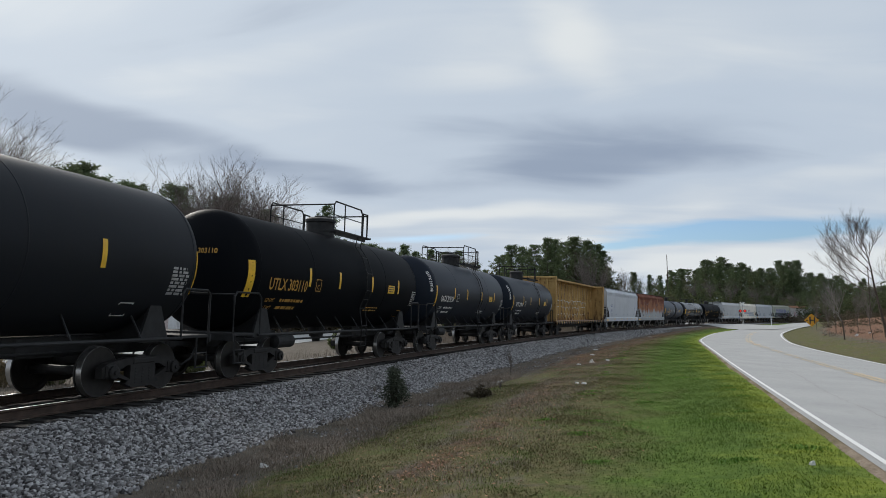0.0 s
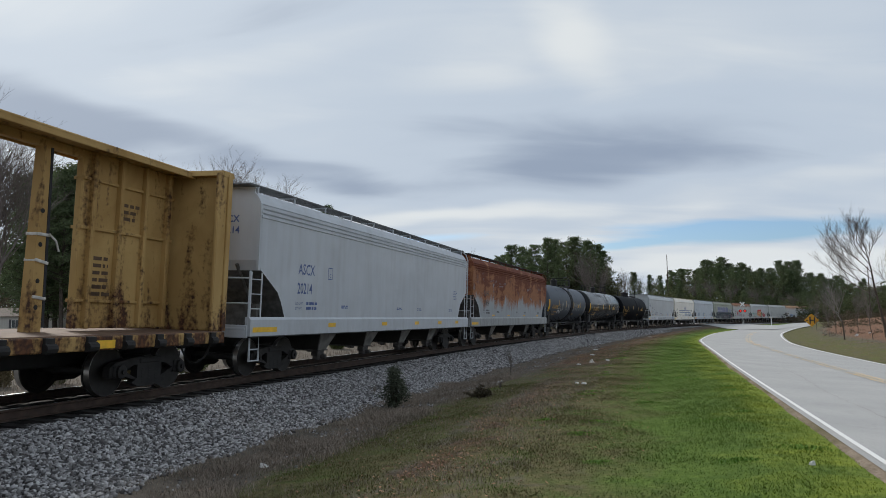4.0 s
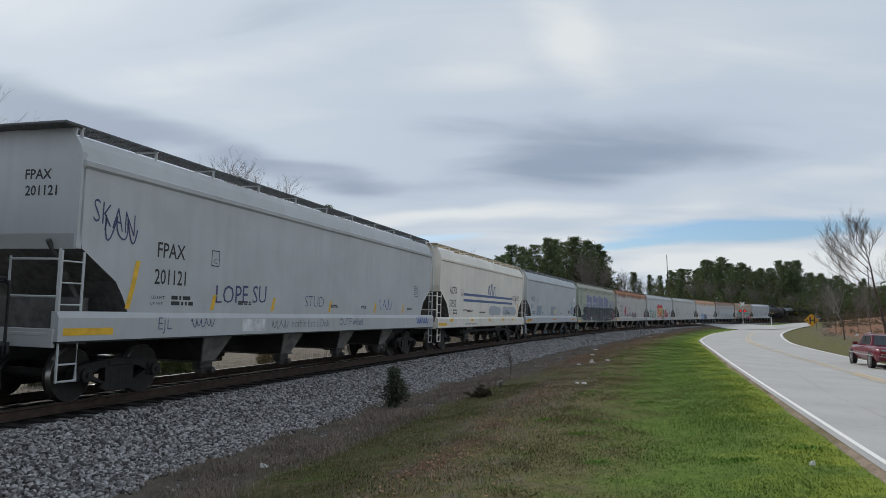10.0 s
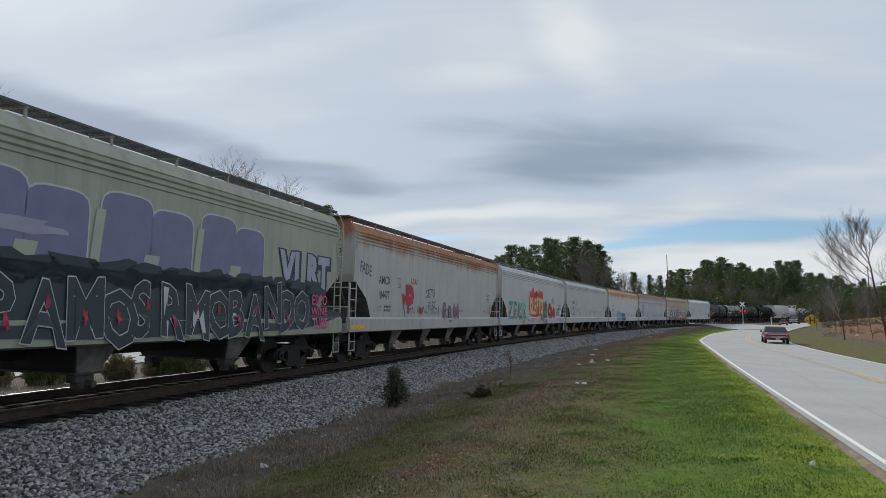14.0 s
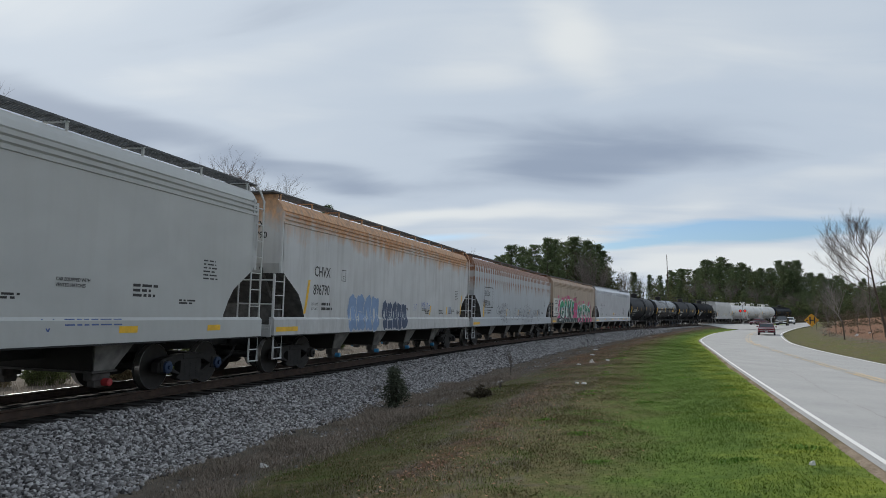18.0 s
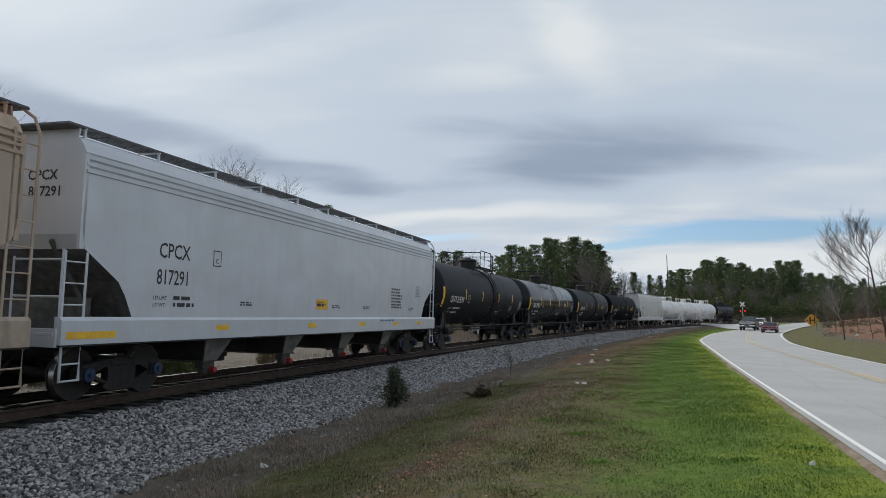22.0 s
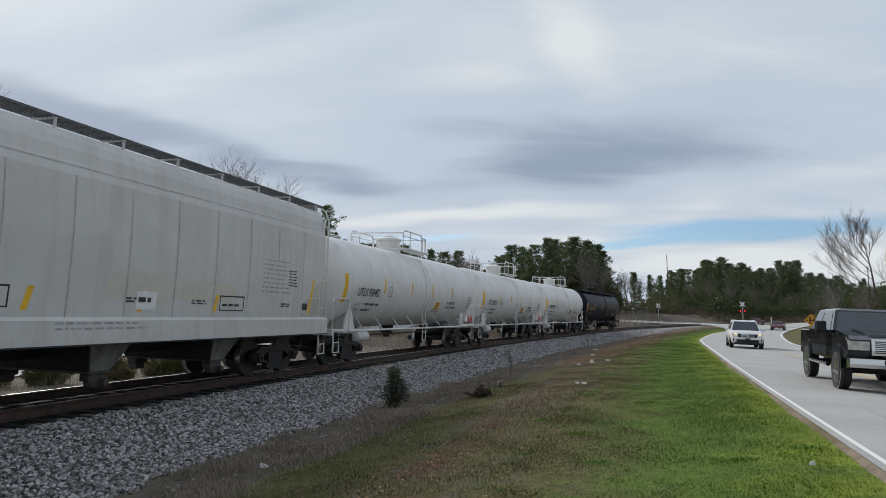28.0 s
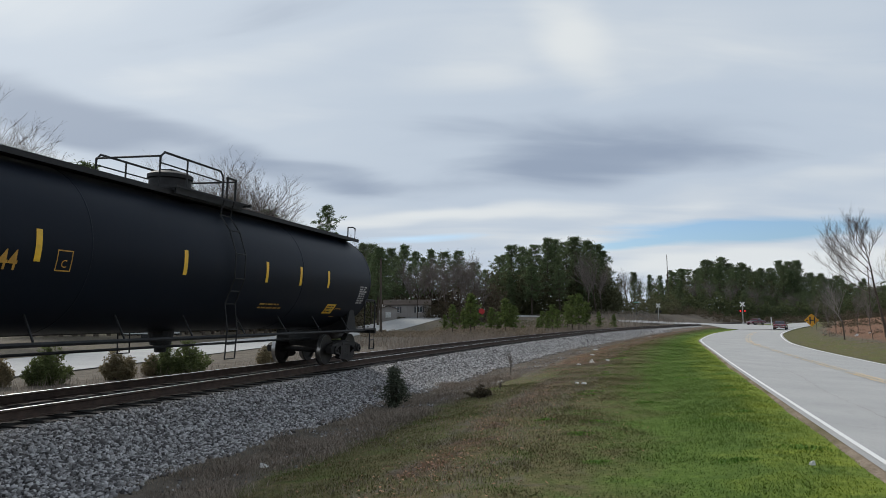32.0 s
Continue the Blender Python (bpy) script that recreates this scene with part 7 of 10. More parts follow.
    for m, row in ((ltb, ((4.00, 0.74, 2.12), (4.62, 0.70, 2.16), (5.24, 0.64, 2.14), (5.80, 0.62, 2.14))), (dkb, ((6.78, 0.56, 2.00), (7.22, 0.56, 1.96), (7.68, 0.56, 1.98), (8.14, 0.54, 1.97), (8.58, 0.58, 1.93)))):
        for k, (x, w2, z1) in enumerate(row):
            blob(c, -a + x - 0.03, 0.94, w2 + 0.06, z1 - 0.90, wht, s, 40 + k, rough=0.10, lift=0.007 + 0.004 * k)
            blob(c, -a + x, 0.97, w2, z1 - 0.96, m, s, 40 + k, rough=0.10, lift=0.009 + 0.004 * k, label="sprayed bubble letter")
            blob(c, -a + x + w2 * 0.40, 1.30 + 0.05 * (k % 2), w2 * 0.14, 0.16, wht, s, 60 + k, rough=0.3, lift=0.012 + 0.004 * k, n=12)
            scrawl(c, -a + x + w2 * 0.25, 1.58, w2 * 0.45, 0.05, wht, s, 70 + k, loops=1, t=0.022, lift=0.012 + 0.004 * k)
    bl = plain("blue_spray_paint", (0.05, 0.12, 0.42), 0.6)
    for k, t2 in enumerate(("hf", "MUA", "7")):
        writing(c, t2, -a + 10.0 + k * 0.9, 1.7 + 0.1 * (k % 2), 0.42, bl, s, -0.008, name="graffiti")
    for x in (11.4, 13.2, 14.6, 15.9):
        bars(c, -a + x, 1.72, 0.6, 3, M_BLK, s, 0.04, 0.08)
    patch(c, -a + 14.55, -a + 15.0, 1.6, 1.95, plain("grey_label", (0.30, 0.34, 0.42), 0.6), s, "label_panel", n=1)
    hopper_strips(c, s, a, (1.2, 4.3, 11.9, 14.2, 16.4), (0, 4))
    c, s, a = put(18, hopper_car(Ls[18], rib_rust_paint("streaked_grey_hopper_paint", (0.46, 0.49, 0.515), 0.45), "grey covered hopper car with streaks of rust", bays=4, band=False, roof=paint("rust_worn_roof_paint", (0.42, 0.42, 0.42), 0.6, 0.4, 0.8, (3.2, 4.6), (0.26, 0.10, 0.05), seed=3)))
    hopper_marks(c, s, a, "ECUX", "882608", M_BLK, tape=False, frame=False)
    for x0, x1, z0, z1 in ((1.8, 1.85, 2.0, 3.1), (3.4, 3.45, 2.0, 3.1), (1.8, 3.45, 2.0, 2.04), (1.8, 3.45, 3.06, 3.1)):
        patch(c, -a + x0, -a + x1, z0, z1, M_BLK, s, "mark_frame", n=1)
    grey = plain("slate_spray_paint", (0.15, 0.15, 0.18), 0.6)
    own = c.children[0].data.materials[0]
    for k, (t2, x, z) in enumerate((("KURO", 5.3, 1.98), ("CHON", 5.1, 1.60), ("OUNO", 5.0, 1.20), ("MUG", 5.4, 0.98))):
        letters(c, s, t2, -a + x, z, 0.36, 0.42, ((grey, -0.005, 0, 0),), 1.0, 0.4, 33 + k, 0.05)
    for k, (x, z, w, h2, n2) in enumerate(((7.0, 1.10, 3.3, 1.05, 3), (8.6, 1.35, 1.9, 0.80, 2), (10.4, 1.25, 2.7, 0.85, 4), (4.4, 1.5, 0.8, 0.7, 3), (13.7, 1.45, 2.0, 0.3, 6))):
        scrawl(c, -a + x, z, w, h2, grey, s, 181 + k, loops=n2, t=0.024, curl=0.45)
    for k, (t2, x, z, st, size) in enumerate((("ATSK", 10.7, 1.42, 0.70, 1.05), ("UNSNEW", 10.7, 0.98, 0.42, 0.40), ("BTK", 13.7, 1.62, 0.30, 0.46), ("CUBI", 14.6, 1.62, 0.34, 0.62), ("SNITE", 14.6, 1.22, 0.30, 0.42))):
        thin = size < 0.7
        letters(c, s, t2, -a + x, z, st, size, ((grey, -0.003, 0, 0),) if thin else ((grey, 0.028, 0, 0), (own, 0.012, 0, 0)), 0.95, 0.2, 36 + k, 0.08)
    scrawl(c, -a + 1.5, 2.0, 0.5, 0.5, grey, s, 199, loops=4, t=0.03)
    patch(c, -a + 1.55, -a + 1.72, 1.42, 2.35, M_YEL, s, "reflective_strip", n=4, slant=0.12)
    hopper_strips(c, s, a, (6.4, 9.2, 12.3, 14.8), ())
    c, s, a = put(19, hopper_car(Ls[19], paint("tan_hopper_paint", (0.44, 0.35, 0.27), 0.6, 0.45, 0.3, (3.4, 5.0), (0.25, 0.12, 0.06), seed=15), "tan covered hopper car with colourful painted letters", bays=3))
    patch(c, -a + 0.15, -a + 2.25, 1.47, 2.98, plain("off_white_panel_paint", (0.6, 0.59, 0.56), 0.6), s, "number_panel", n=4, lift=0.003, label="off-white number panel")
    hopper_marks(c, s, a, "CCBX", "59807", M_BLK, tape=False, x=0.62, size=0.46, z=2.52, frame=False)
    pink, mint = plain("hot_pink_spray_paint", (0.56, 0.065, 0.20), 0.6), plain("bottle_green_spray_paint", (0.012, 0.12, 0.08), 0.6)
    fresh = plain("bright_green_spray_paint", (0.03, 0.30, 0.14), 0.6)
    ink, wht = plain("soot_green_spray_paint", (0.012, 0.028, 0.03), 0.6), plain("mint_white_spray_paint", (0.58, 0.68, 0.64), 0.6)
    rose = plain("rose_wash_spray_paint", (0.42, 0.16, 0.19), 0.6)
    blob(c, -a + 1.5, 1.02, 4.4, 0.62, pink, s, 501, lift=0.004, n=50)
    for x, z, w, h2 in ((2.0, 1.5, 1.0, 1.3), (7.0, 1.3, 1.9, 1.5), (8.6, 1.15, 1.0, 1.3), (14.4, 1.1, 1.6, 1.4), (9.6, 1.0, 6.4, 0.6)):
        blob(c, -a + x, z, w, h2, pink if x != 14.4 else rose, s, int(x * 50), lift=0.004, rough=0.25, n=40)
    bubbles(c, s, -a + 1.7, -a + 8.6, 2.70, 3.05, pink, 22, 600, 0.007, (0.16, 0.36))
    bubbles(c, s, -a + 8.9, -a + 15.6, 2.45, 2.85, pink, 20, 640, 0.007, (0.14, 0.3))
    bubbles(c, s, -a + 1.4, -a + 2.1, 1.2, 2.5, pink, 8, 680, 0.007, (0.16, 0.4))
    letters(c, s, "GAKS", -a + 2.30, 1.12, 1.52, 2.35, ((wht, 0.20, -0.10, 0.06), (ink, 0.15, 0.03, -0.02), (mint, 0.12, 0, 0.03, 1.75), (fresh, 0.105, 0, 0.03, 2.35)), 0.86, 0.09, 41, 0.05)
    letters(c, s, "ASEYO", -a + 9.3, 1.02, 1.20, 2.05, ((wht, 0.17, -0.08, 0.05), (ink, 0.125, 0.02, -0.02), (mint, 0.085, 0, 0.02, 1.55), (fresh, 0.075, 0, 0.02, 2.1)), 0.85, 0.14, 42, 0.10)
    letters(c, s, "XSZXW", -a + 9.5, 1.10, 1.2, 1.5, ((wht, -0.012, 0, 0), ), 0.7, 0.3, 43, 0.1, 0.027)
    patch(c, -a + 1.2, -a + 9.3, 0.96, 1.30, ink, s, "graffiti", n=2, lift=0.020)
    patch(c, -a + 9.3, -a + 15.9, 0.96, 1.30, pink, s, "graffiti", n=2, lift=0.020)
    for k in range(9):
        patch(c, -a + 2.1 + k * 0.82, -a + 2.2 + k * 0.82, 0.97, 1.29, wht, s, "graffiti", n=1, lift=0.024, slant=0.28 * (-1) ** k)
    for k in range(7):
        patch(c, -a + 9.9 + k * 0.78, -a + 10.4 + k * 0.78, 0.97, 1.29, ink, s, "graffiti", n=1, lift=0.024, slant=0.3 * (-1) ** k)
    r = random.Random(77)
    for k in range(16):
        x = -a + 2.6 + k * 0.82 + r.uniform(-0.15, 0.15)
        z = r.uniform(1.9, 2.5)
        patch(c, x, x + r.uniform(0.16, 0.34), z, z + r.uniform(0.12, 0.24), plain("sky_blue_spray_paint", (0.22, 0.52, 0.60), 0.6), s, "graffiti", n=1, lift=0.0295, slant=r.uniform(-0.1, 0.1))
    patch(c, -a + 1.75, -a + 3.35, 1.0, 1.34, ink, s, "graffiti", n=1, lift=0.026)
    writing(c, "LOW DOWN", -a + 1.85, 1.10, 0.24, M_WHT, s, 0.0, 0.031, "graffiti", 1.0, 0.02)
    writing(c, "TSG", -a + 2.0, 1.95, 0.2, M_WHT, s, 0.0, 0.026, "graffiti")
    burst = plain("brown_black_spray_paint", (0.06, 0.04, 0.03), 0.6)
    for k in range(10):
        f, g = 2 * math.pi * k / 10, 2 * math.pi * (k + 1) / 10
        ring = [(-a + 8.45 + 0.62 * q * math.cos(w), 3.0 + 0.55 * q * math.sin(w)) for w, q in ((f, 0.72), ((f + g) / 2, 1.15), (g, 0.72))]
        for (x0, z0), (x1, z1) in zip(ring, ring[1:]):
            part("graffiti", Shape().add([(x, s(x, z) - 0.01, z) for x, z in ((x0 - 0.02, z0), (x0 + 0.02, z0 + 0.03), (x1 + 0.02, z1 + 0.03), (x1 - 0.02, z1))], [(0, 1, 2, 3)]), burst, c)
    writing(c, "TOWN", -a + 8.1, 3.06, 0.24, burst, s, 0.0, 0.012, "graffiti", 1.0, 0.05)
    writing(c, "BIZZ", -a + 8.12, 2.78, 0.24, burst, s, 0.0, 0.012, "graffiti", 1.0, 0.05)
    hopper_strips(c, s, a, (2.75, 6.6, 9.9, 12.4, 15.2), ())
    c, s, a = put(20, hopper_car(Ls[20], paint("clean_white_hopper_paint", (0.56, 0.585, 0.625), 0.25, 0.08, seed=16, spec=0.55), "clean white covered hopper car", bays=4, hub="blue", cap=plain("red_outlet_cap", (0.34, 0.03, 0.035), 0.5)))
    hopper_marks(c, s, a, "CPCX", "817291", M_BLK)
    patch(c, -a + 8.55, -a + 9.3, 1.65, 1.98, M_YEL, s, "warning_label", n=1, label="orange warning label")
    for k, (z, h2) in enumerate(((1.92, 0.025), (1.86, 0.03), (1.79, 0.075))):
        bars(c, -a + 8.60, z - 0.03, 0.62, 1, M_BLK, s, h2, 0.1, lift=0.010)
    bars(c, -a + 13.3, 1.24, 1.35, 1, M_BLUE, s, 0.09, 0.1)
    bars(c, -a + 14.4, 2.45, 1.15, 7, M_BLK, s, 0.06, 0.11)
    c, s, h = put(21, tank_car(Ls[21], gry, "dark grey tank car with a raised middle band", band=2, plat=0.4, hub="blue"))
    tank_marks(c, s, h, "GATX 215789", M_WHT, arc=False, warn=None)
    chalk = plain("chalk_white_spray_paint", (0.45, 0.45, 0.45), 0.7)
    writing(c, "HI_OER", 0.02 * h, 1.95, 0.40, chalk, s, -0.012, name="graffiti", wide=1.0, tilt=0.06)
    writing(c, "GTS", 0.03 * h, 1.62, 0.34, chalk, s, -0.01, name="graffiti", wide=1.1, tilt=0.04)
    writing(c, "1GTS1", 0.30 * h, 1.82, 0.26, chalk, s, -0.008, name="graffiti", wide=1.0, tilt=0.06)
    scrawl(c, 0.55 * h, 1.78, 0.62, 0.42, chalk, s, 211, loops=5, t=0.028)
    scrawl(c, 0.06 * h, 2.3, 0.9, 0.5, plain("rose_spray_paint", (0.20, 0.10, 0.12), 0.7), s, 213, loops=4, t=0.04)
    c, s, h = put(22, tank_car(Ls[22], glossy, "glossy black tank car with white lettering", plat=-0.3, hub="blue"))
    tank_marks(c, s, h, "TILX 293440", M_WHT)
    c, s, h = put(23, tank_car(Ls[23], gry, "dark grey tank car with a raised middle band", band=2, plat=0.2, hub="blue"))
    tank_marks(c, s, h, "SHQX 10101", M_WHT)
    c, s, h = put(24, tank_car(Ls[24], blk, "sooty black tank car"))
    tank_marks(c, s, h, "TILX 292002", M_WHT)
    c, s, a = put(25, hopper_car(Ls[25], paint("chalky_white_hopper_paint", (0.58, 0.575, 0.56), 0.55, 0.35, dirt=(0.35, 0.31, 0.26), seed=17), "chalky white ribbed covered hopper car", bays=3, round_side=True, ribs="dark", band=False))
    hopper_marks(c, s, a, "ACFX", "42657", M_BLK, tape=False, x=1.55, size=0.50, z=2.58)
    buff = plain("faded_buff_paint", (0.57, 0.54, 0.47), 0.6, 0, 0.05)
    for x0, x1, z0, z1 in ((7.6, 9.2, 1.70, 2.30), (9.2, 11.6, 1.80, 2.22)):
        patch(c, -a + x0, -a + x1, z0, z1, buff, s, "faded_band", n=2, lift=0.003)
    patch(c, -a + 0.1, a - 0.1, 3.905, 3.925, M_SEAM, s, "roof_seam", n=1, lift=0.006)
    for x in (4.65, 11.0):
        for x0, x1, z0, z1 in ((0, 0.03, 0, 0.40), (0.95, 0.98, 0, 0.40), (0, 0.98, 0, 0.03), (0, 0.98, 0.37, 0.40)):
            patch(c, -a + x + x0, -a + x + x1, 1.55 + z0, 1.55 + z1, M_BLK, s, "stencil_box", n=1, lift=0.009)
        bars(c, -a + x + 0.1, 1.68, 0.75, 1, M_BLK, s, 0.05, 0.1, lift=0.009)
    patch(c, -a + 8.35, -a + 8.9, 1.55, 1.95, M_WHT, s, "label_panel", n=1, lift=0.009)
    bars(c, -a + 8.4, 1.72, 0.42, 1, M_BLK, s, 0.09, 0.1, lift=0.013)
    bars(c, a - 3.4, 2.85, 1.5, 8, M_GREYPRINT, s, 0.035, 0.11)
    patch(c, a - 1.25, a - 0.95, 1.62, 1.85, M_BLK, s, "label_panel", n=1, lift=0.009)
    bars(c, -a + 2.9, 1.26, 1.5, 1, M_BLUE, s, 0.12, 0.1)
    for k in range(2):
        bars(c, -a + 6.5, 1.26 - 0.09 * k, 2.6, 1, M_GREYPRINT, s, 0.035, 0.1)
    hopper_strips(c, s, a, (1.3, 3.95, 5.85, 8.4, 10.75, 15.2), (0, 5))
    for i, num in ((26, "930452"), (27, "930551"), (28, "930436")):
        c, s, h = put(i, tank_car(Ls[i], wtank, "white insulated tank car with white platforms", white=True, rail_mat=wtank, R=1.5, plat=-0.35, rail_h=0.72))
        tank_marks(c, s, h, "UTLX " + num, M_BLK, (-0.938, -0.545, -0.19, 0.13, 0.49, 0.938), size=0.38, warn=(0.22, -0.36))
        for k, t2 in enumerate(("ETHYLENE OXIDE", "INHALATION HAZARD")):
            writing(c, t2, 0.415 * h, 2.06 - 0.19 * k, 0.15, M_BLK, s, 0.003, name="writing", tilt=0.0)
        for k, x in enumerate((h - 1.35, h - 0.95, h - 0.52)):
            m = plain("red_placard", (0.45, 0.04, 0.05), 0.5) if k else M_WHT
            part("placard", Shape().prism([(x - 0.2, 1.38), (x, 1.18), (x + 0.2, 1.38), (x, 1.58)], -1.44, -1.425), m, c, "diamond hazard placard")
    bluish = paint("blue_black_tank_paint", (0.011, 0.0145, 0.022), 0.45, 0.25, dirt=(0.018, 0.018, 0.02), seed=9, spec=0.08)
    c, s, h = put(29, tank_car(Ls[29], bluish, "long black tank car at the end of the train", plat=-0.2, long_walk=True, R=1.5, rail_h=0.74, plat_len=2.8, rail_y=0.8))
    tank_marks(c, s, h, "UTLX 951644", yel, (-0.94, -0.572, -0.169, 0.187, 0.383, 0.574, 0.965), warn=(0.62, -0.62))


def hopper_strips(car, s, a, xs=(1.15, 3.7, 6.2, 9.4, 12.85, 15.6), high=(0,)):
    """Upright strips of yellow tape, leaning slightly; metres from the left end."""
    for i, k in enumerate(xs):
        tall = i in high
        patch(car, -a + k, -a + k + 0.12, 1.50, 2.5 if tall else 1.95, M_YEL, s, "reflective_strip", n=2, slant=0.22 if tall else 0.1)


def hopper_marks(car, s, a, mark, num, col, tape=True, x=1.92, size=0.41, z=2.62, frame=True):
    x = -a + x
    writing(car, mark, x, z, size, col, s, 0.004, name="reporting_mark", wide=0.88)
    if num:
        writing(car, num, x - 0.03, z - size * 1.25, size, col, s, 0.004, name="reporting_mark", wide=0.82)
    for k, t in enumerate(("LD LMT", "LT WT")):
        writing(car, t, x - 0.1, z - 0.82 - 0.17 * k, 0.12, col, s, 0.0, name="load_limit")
        bars(car, x + 0.5, z - 0.815 - 0.17 * k, 0.75, 1, col, s, 0.075, 0.16)
    for y0, w in ((-0.30, mark), (-0.33, num)):
        if w:
            end_writing(car, w, lambda y, zz: -a, y0, 3.78 if w == mark else 3.50, 0.24, col)
    for k in (0.25, 0.5, 0.62, 0.85):
        bars(car, -a + 2 * a * k, 1.78, 0.6, 2, col, s, 0.035, 0.07)
    bars(car, a - 2.1, 2.65, 0.55, 6, col, s, 0.03, 0.075)
    patch(car, -a - 0.25, -a + 0.85, 1.02, 1.14, M_YEL, s, "reflective_strip", n=1)
    if frame:
        bx = x + 1.75
        for x0, x1, z0, z1 in ((0, 0.02, 0, 0.34), (0.27, 0.29, 0, 0.34), (0, 0.29, 0, 0.02), (0, 0.29, 0.32, 0.34)):
            patch(car, bx + x0, bx + x1, z - 0.06 + z0, z - 0.06 + z1, col, s, "stencil_box", n=1, lift=0.005)
        writing(car, "C", bx + 0.09, z, 0.16, col, s, 0.0, name="stencil")
    if tape:
        for k in (0.20, 0.42, 0.60, 0.76, 0.90):
            patch(car, -a + 2 * a * k, -a + 2 * a * k + 0.48, 1.10, 1.22, M_YEL, s, "reflective_strip", n=1)


def letters(car, s, txt, x, z, step, size, layers, wide=1.0, tilt=0.03, seed=1, bounce=0.06, base=0.009):
    """Big painted letters: layers are (material, swelling, shift along, shift up)."""
    r = random.Random(seed)
    for k, ch in enumerate(txt):
        dz, tl = r.uniform(-bounce, bounce), r.uniform(-tilt, tilt)
        for n, (m, off, dx, dzz, *low) in enumerate(layers):
            writing(car, ch, x + k * step + dx, z + dz + dzz, size, m, s, off, base + 0.004 * n, "graffiti", wide, tl, low=low[0] if low else None)


def bubbles(car, s, x0, x1, z0, z1, mat, n, seed, lift=0.006, size=(0.12, 0.3)):
    r = random.Random(seed)
    for k in range(n):
        d = r.uniform(*size)
        blob(car, r.uniform(x0, x1), r.uniform(z0, z1), d, d, mat, s, seed + k, lift, n=14, rough=0.1)


def car_pose(i, t):
    s0, s1 = BOUNDS[i] - SPEED * t, BOUNDS[i + 1] - SPEED * t
    m = (s0 + s1) / 2
    half = (s1 - s0) / 2 - 2.3
    p, q = (on_line(m - half), on_line(m + half))
    d = q - p
    h = math.atan2(d[1], d[0])
    c = (p + q) / 2
    return Matrix.Translation((c[0] , c[1], 0.755 * CANT)) @ Matrix.Rotation(h, 4, "Z") @ Matrix.Rotation(CANT, 4, "X")


def on_line(s):
    if s < TS[0]:
        e = TS[0] - s
        return Vector((TX[0] - e * math.cos(TH[0]), TY[0] - e * math.sin(TH[0]), 0))
    return Vector((np.interp(s, TS, TX), np.interp(s, TS, TY), 0))

# ================= trees and plants =================
def leaf_mat(name, a, b, c=None):
    n = Nodes(name)
    col = n.mix(n.island(), a, b)
    col = n.mix(n.math("MULTIPLY", n.random(), 0.5), col, c or b)
    m = n.done(col, 0.75, 0, None, spec=0.15)
    tr, mx = n.t.nodes.new("ShaderNodeBsdfTranslucent"), n.t.nodes.new("ShaderNodeMixShader")
    n.link(col, tr.inputs["Color"])
    mx.inputs[0].default_value = 0.35
    n.link(n.bsdf.outputs[0], mx.inputs[1]), n.link(tr.outputs[0], mx.inputs[2])
    n.link(mx.outputs[0], n.t.nodes["Material Output"].inputs[0])
    return m


M_BARK = plain("grey_brown_bark", (0.075, 0.058, 0.045), 0.95, 0, 0.4, 4)
M_TWIG = plain("pale_winter_twigs", (0.16, 0.135, 0.12), 0.95, 0, 0.3, 2)
M_PINE = leaf_mat("pine_needles", (0.05, 0.078, 0.038), (0.165, 0.215, 0.105), (0.12, 0.14, 0.075))
M_PINE2 = leaf_mat("young_pine_needles", (0.055, 0.085, 0.026), (0.17, 0.215, 0.065), (0.12, 0.15, 0.055))
M_CEDAR = leaf_mat("cedar_foliage", (0.048, 0.068, 0.026), (0.155, 0.18, 0.07))
M_DRYBUSH = leaf_mat("dry_shrub_twigs", (0.10, 0.085, 0.05), (0.27, 0.22, 0.13))


def tufts(rng, centres, sizes, per, leaf):
    """Small leaf blades in clumps round the centres: vertices and triangles."""
    c = np.repeat(np.asarray(centres), per, axis=0)
    r = np.repeat(np.asarray(sizes), per)[:, None]
    p = c + rng.normal(size=(len(c), 3)) * r * np.array([0.52, 0.52, 0.34])
    u = rng.normal(size=(len(c), 3))
    u[:, 2] *= 0.6
    u /= np.linalg.norm(u, axis=1)[:, None]
    w = np.cross(u, rng.normal(size=(len(c), 3)))
    w /= np.linalg.norm(w, axis=1)[:, None] + 1e-9
    ln = leaf * rng.uniform(0.6, 1.4, (len(c), 1))
    v = np.stack([p - w * ln * 0.28, p + w * ln * 0.28, p + u * ln], 1).reshape(-1, 3)
    return v, np.arange(len(v)).reshape(-1, 3)


def tri_mesh(name, v, f, mat):
    ob = stuff_mesh(name, v, f, mat, "", "")
    me = ob.data
    bpy.data.objects.remove(ob)
    return me


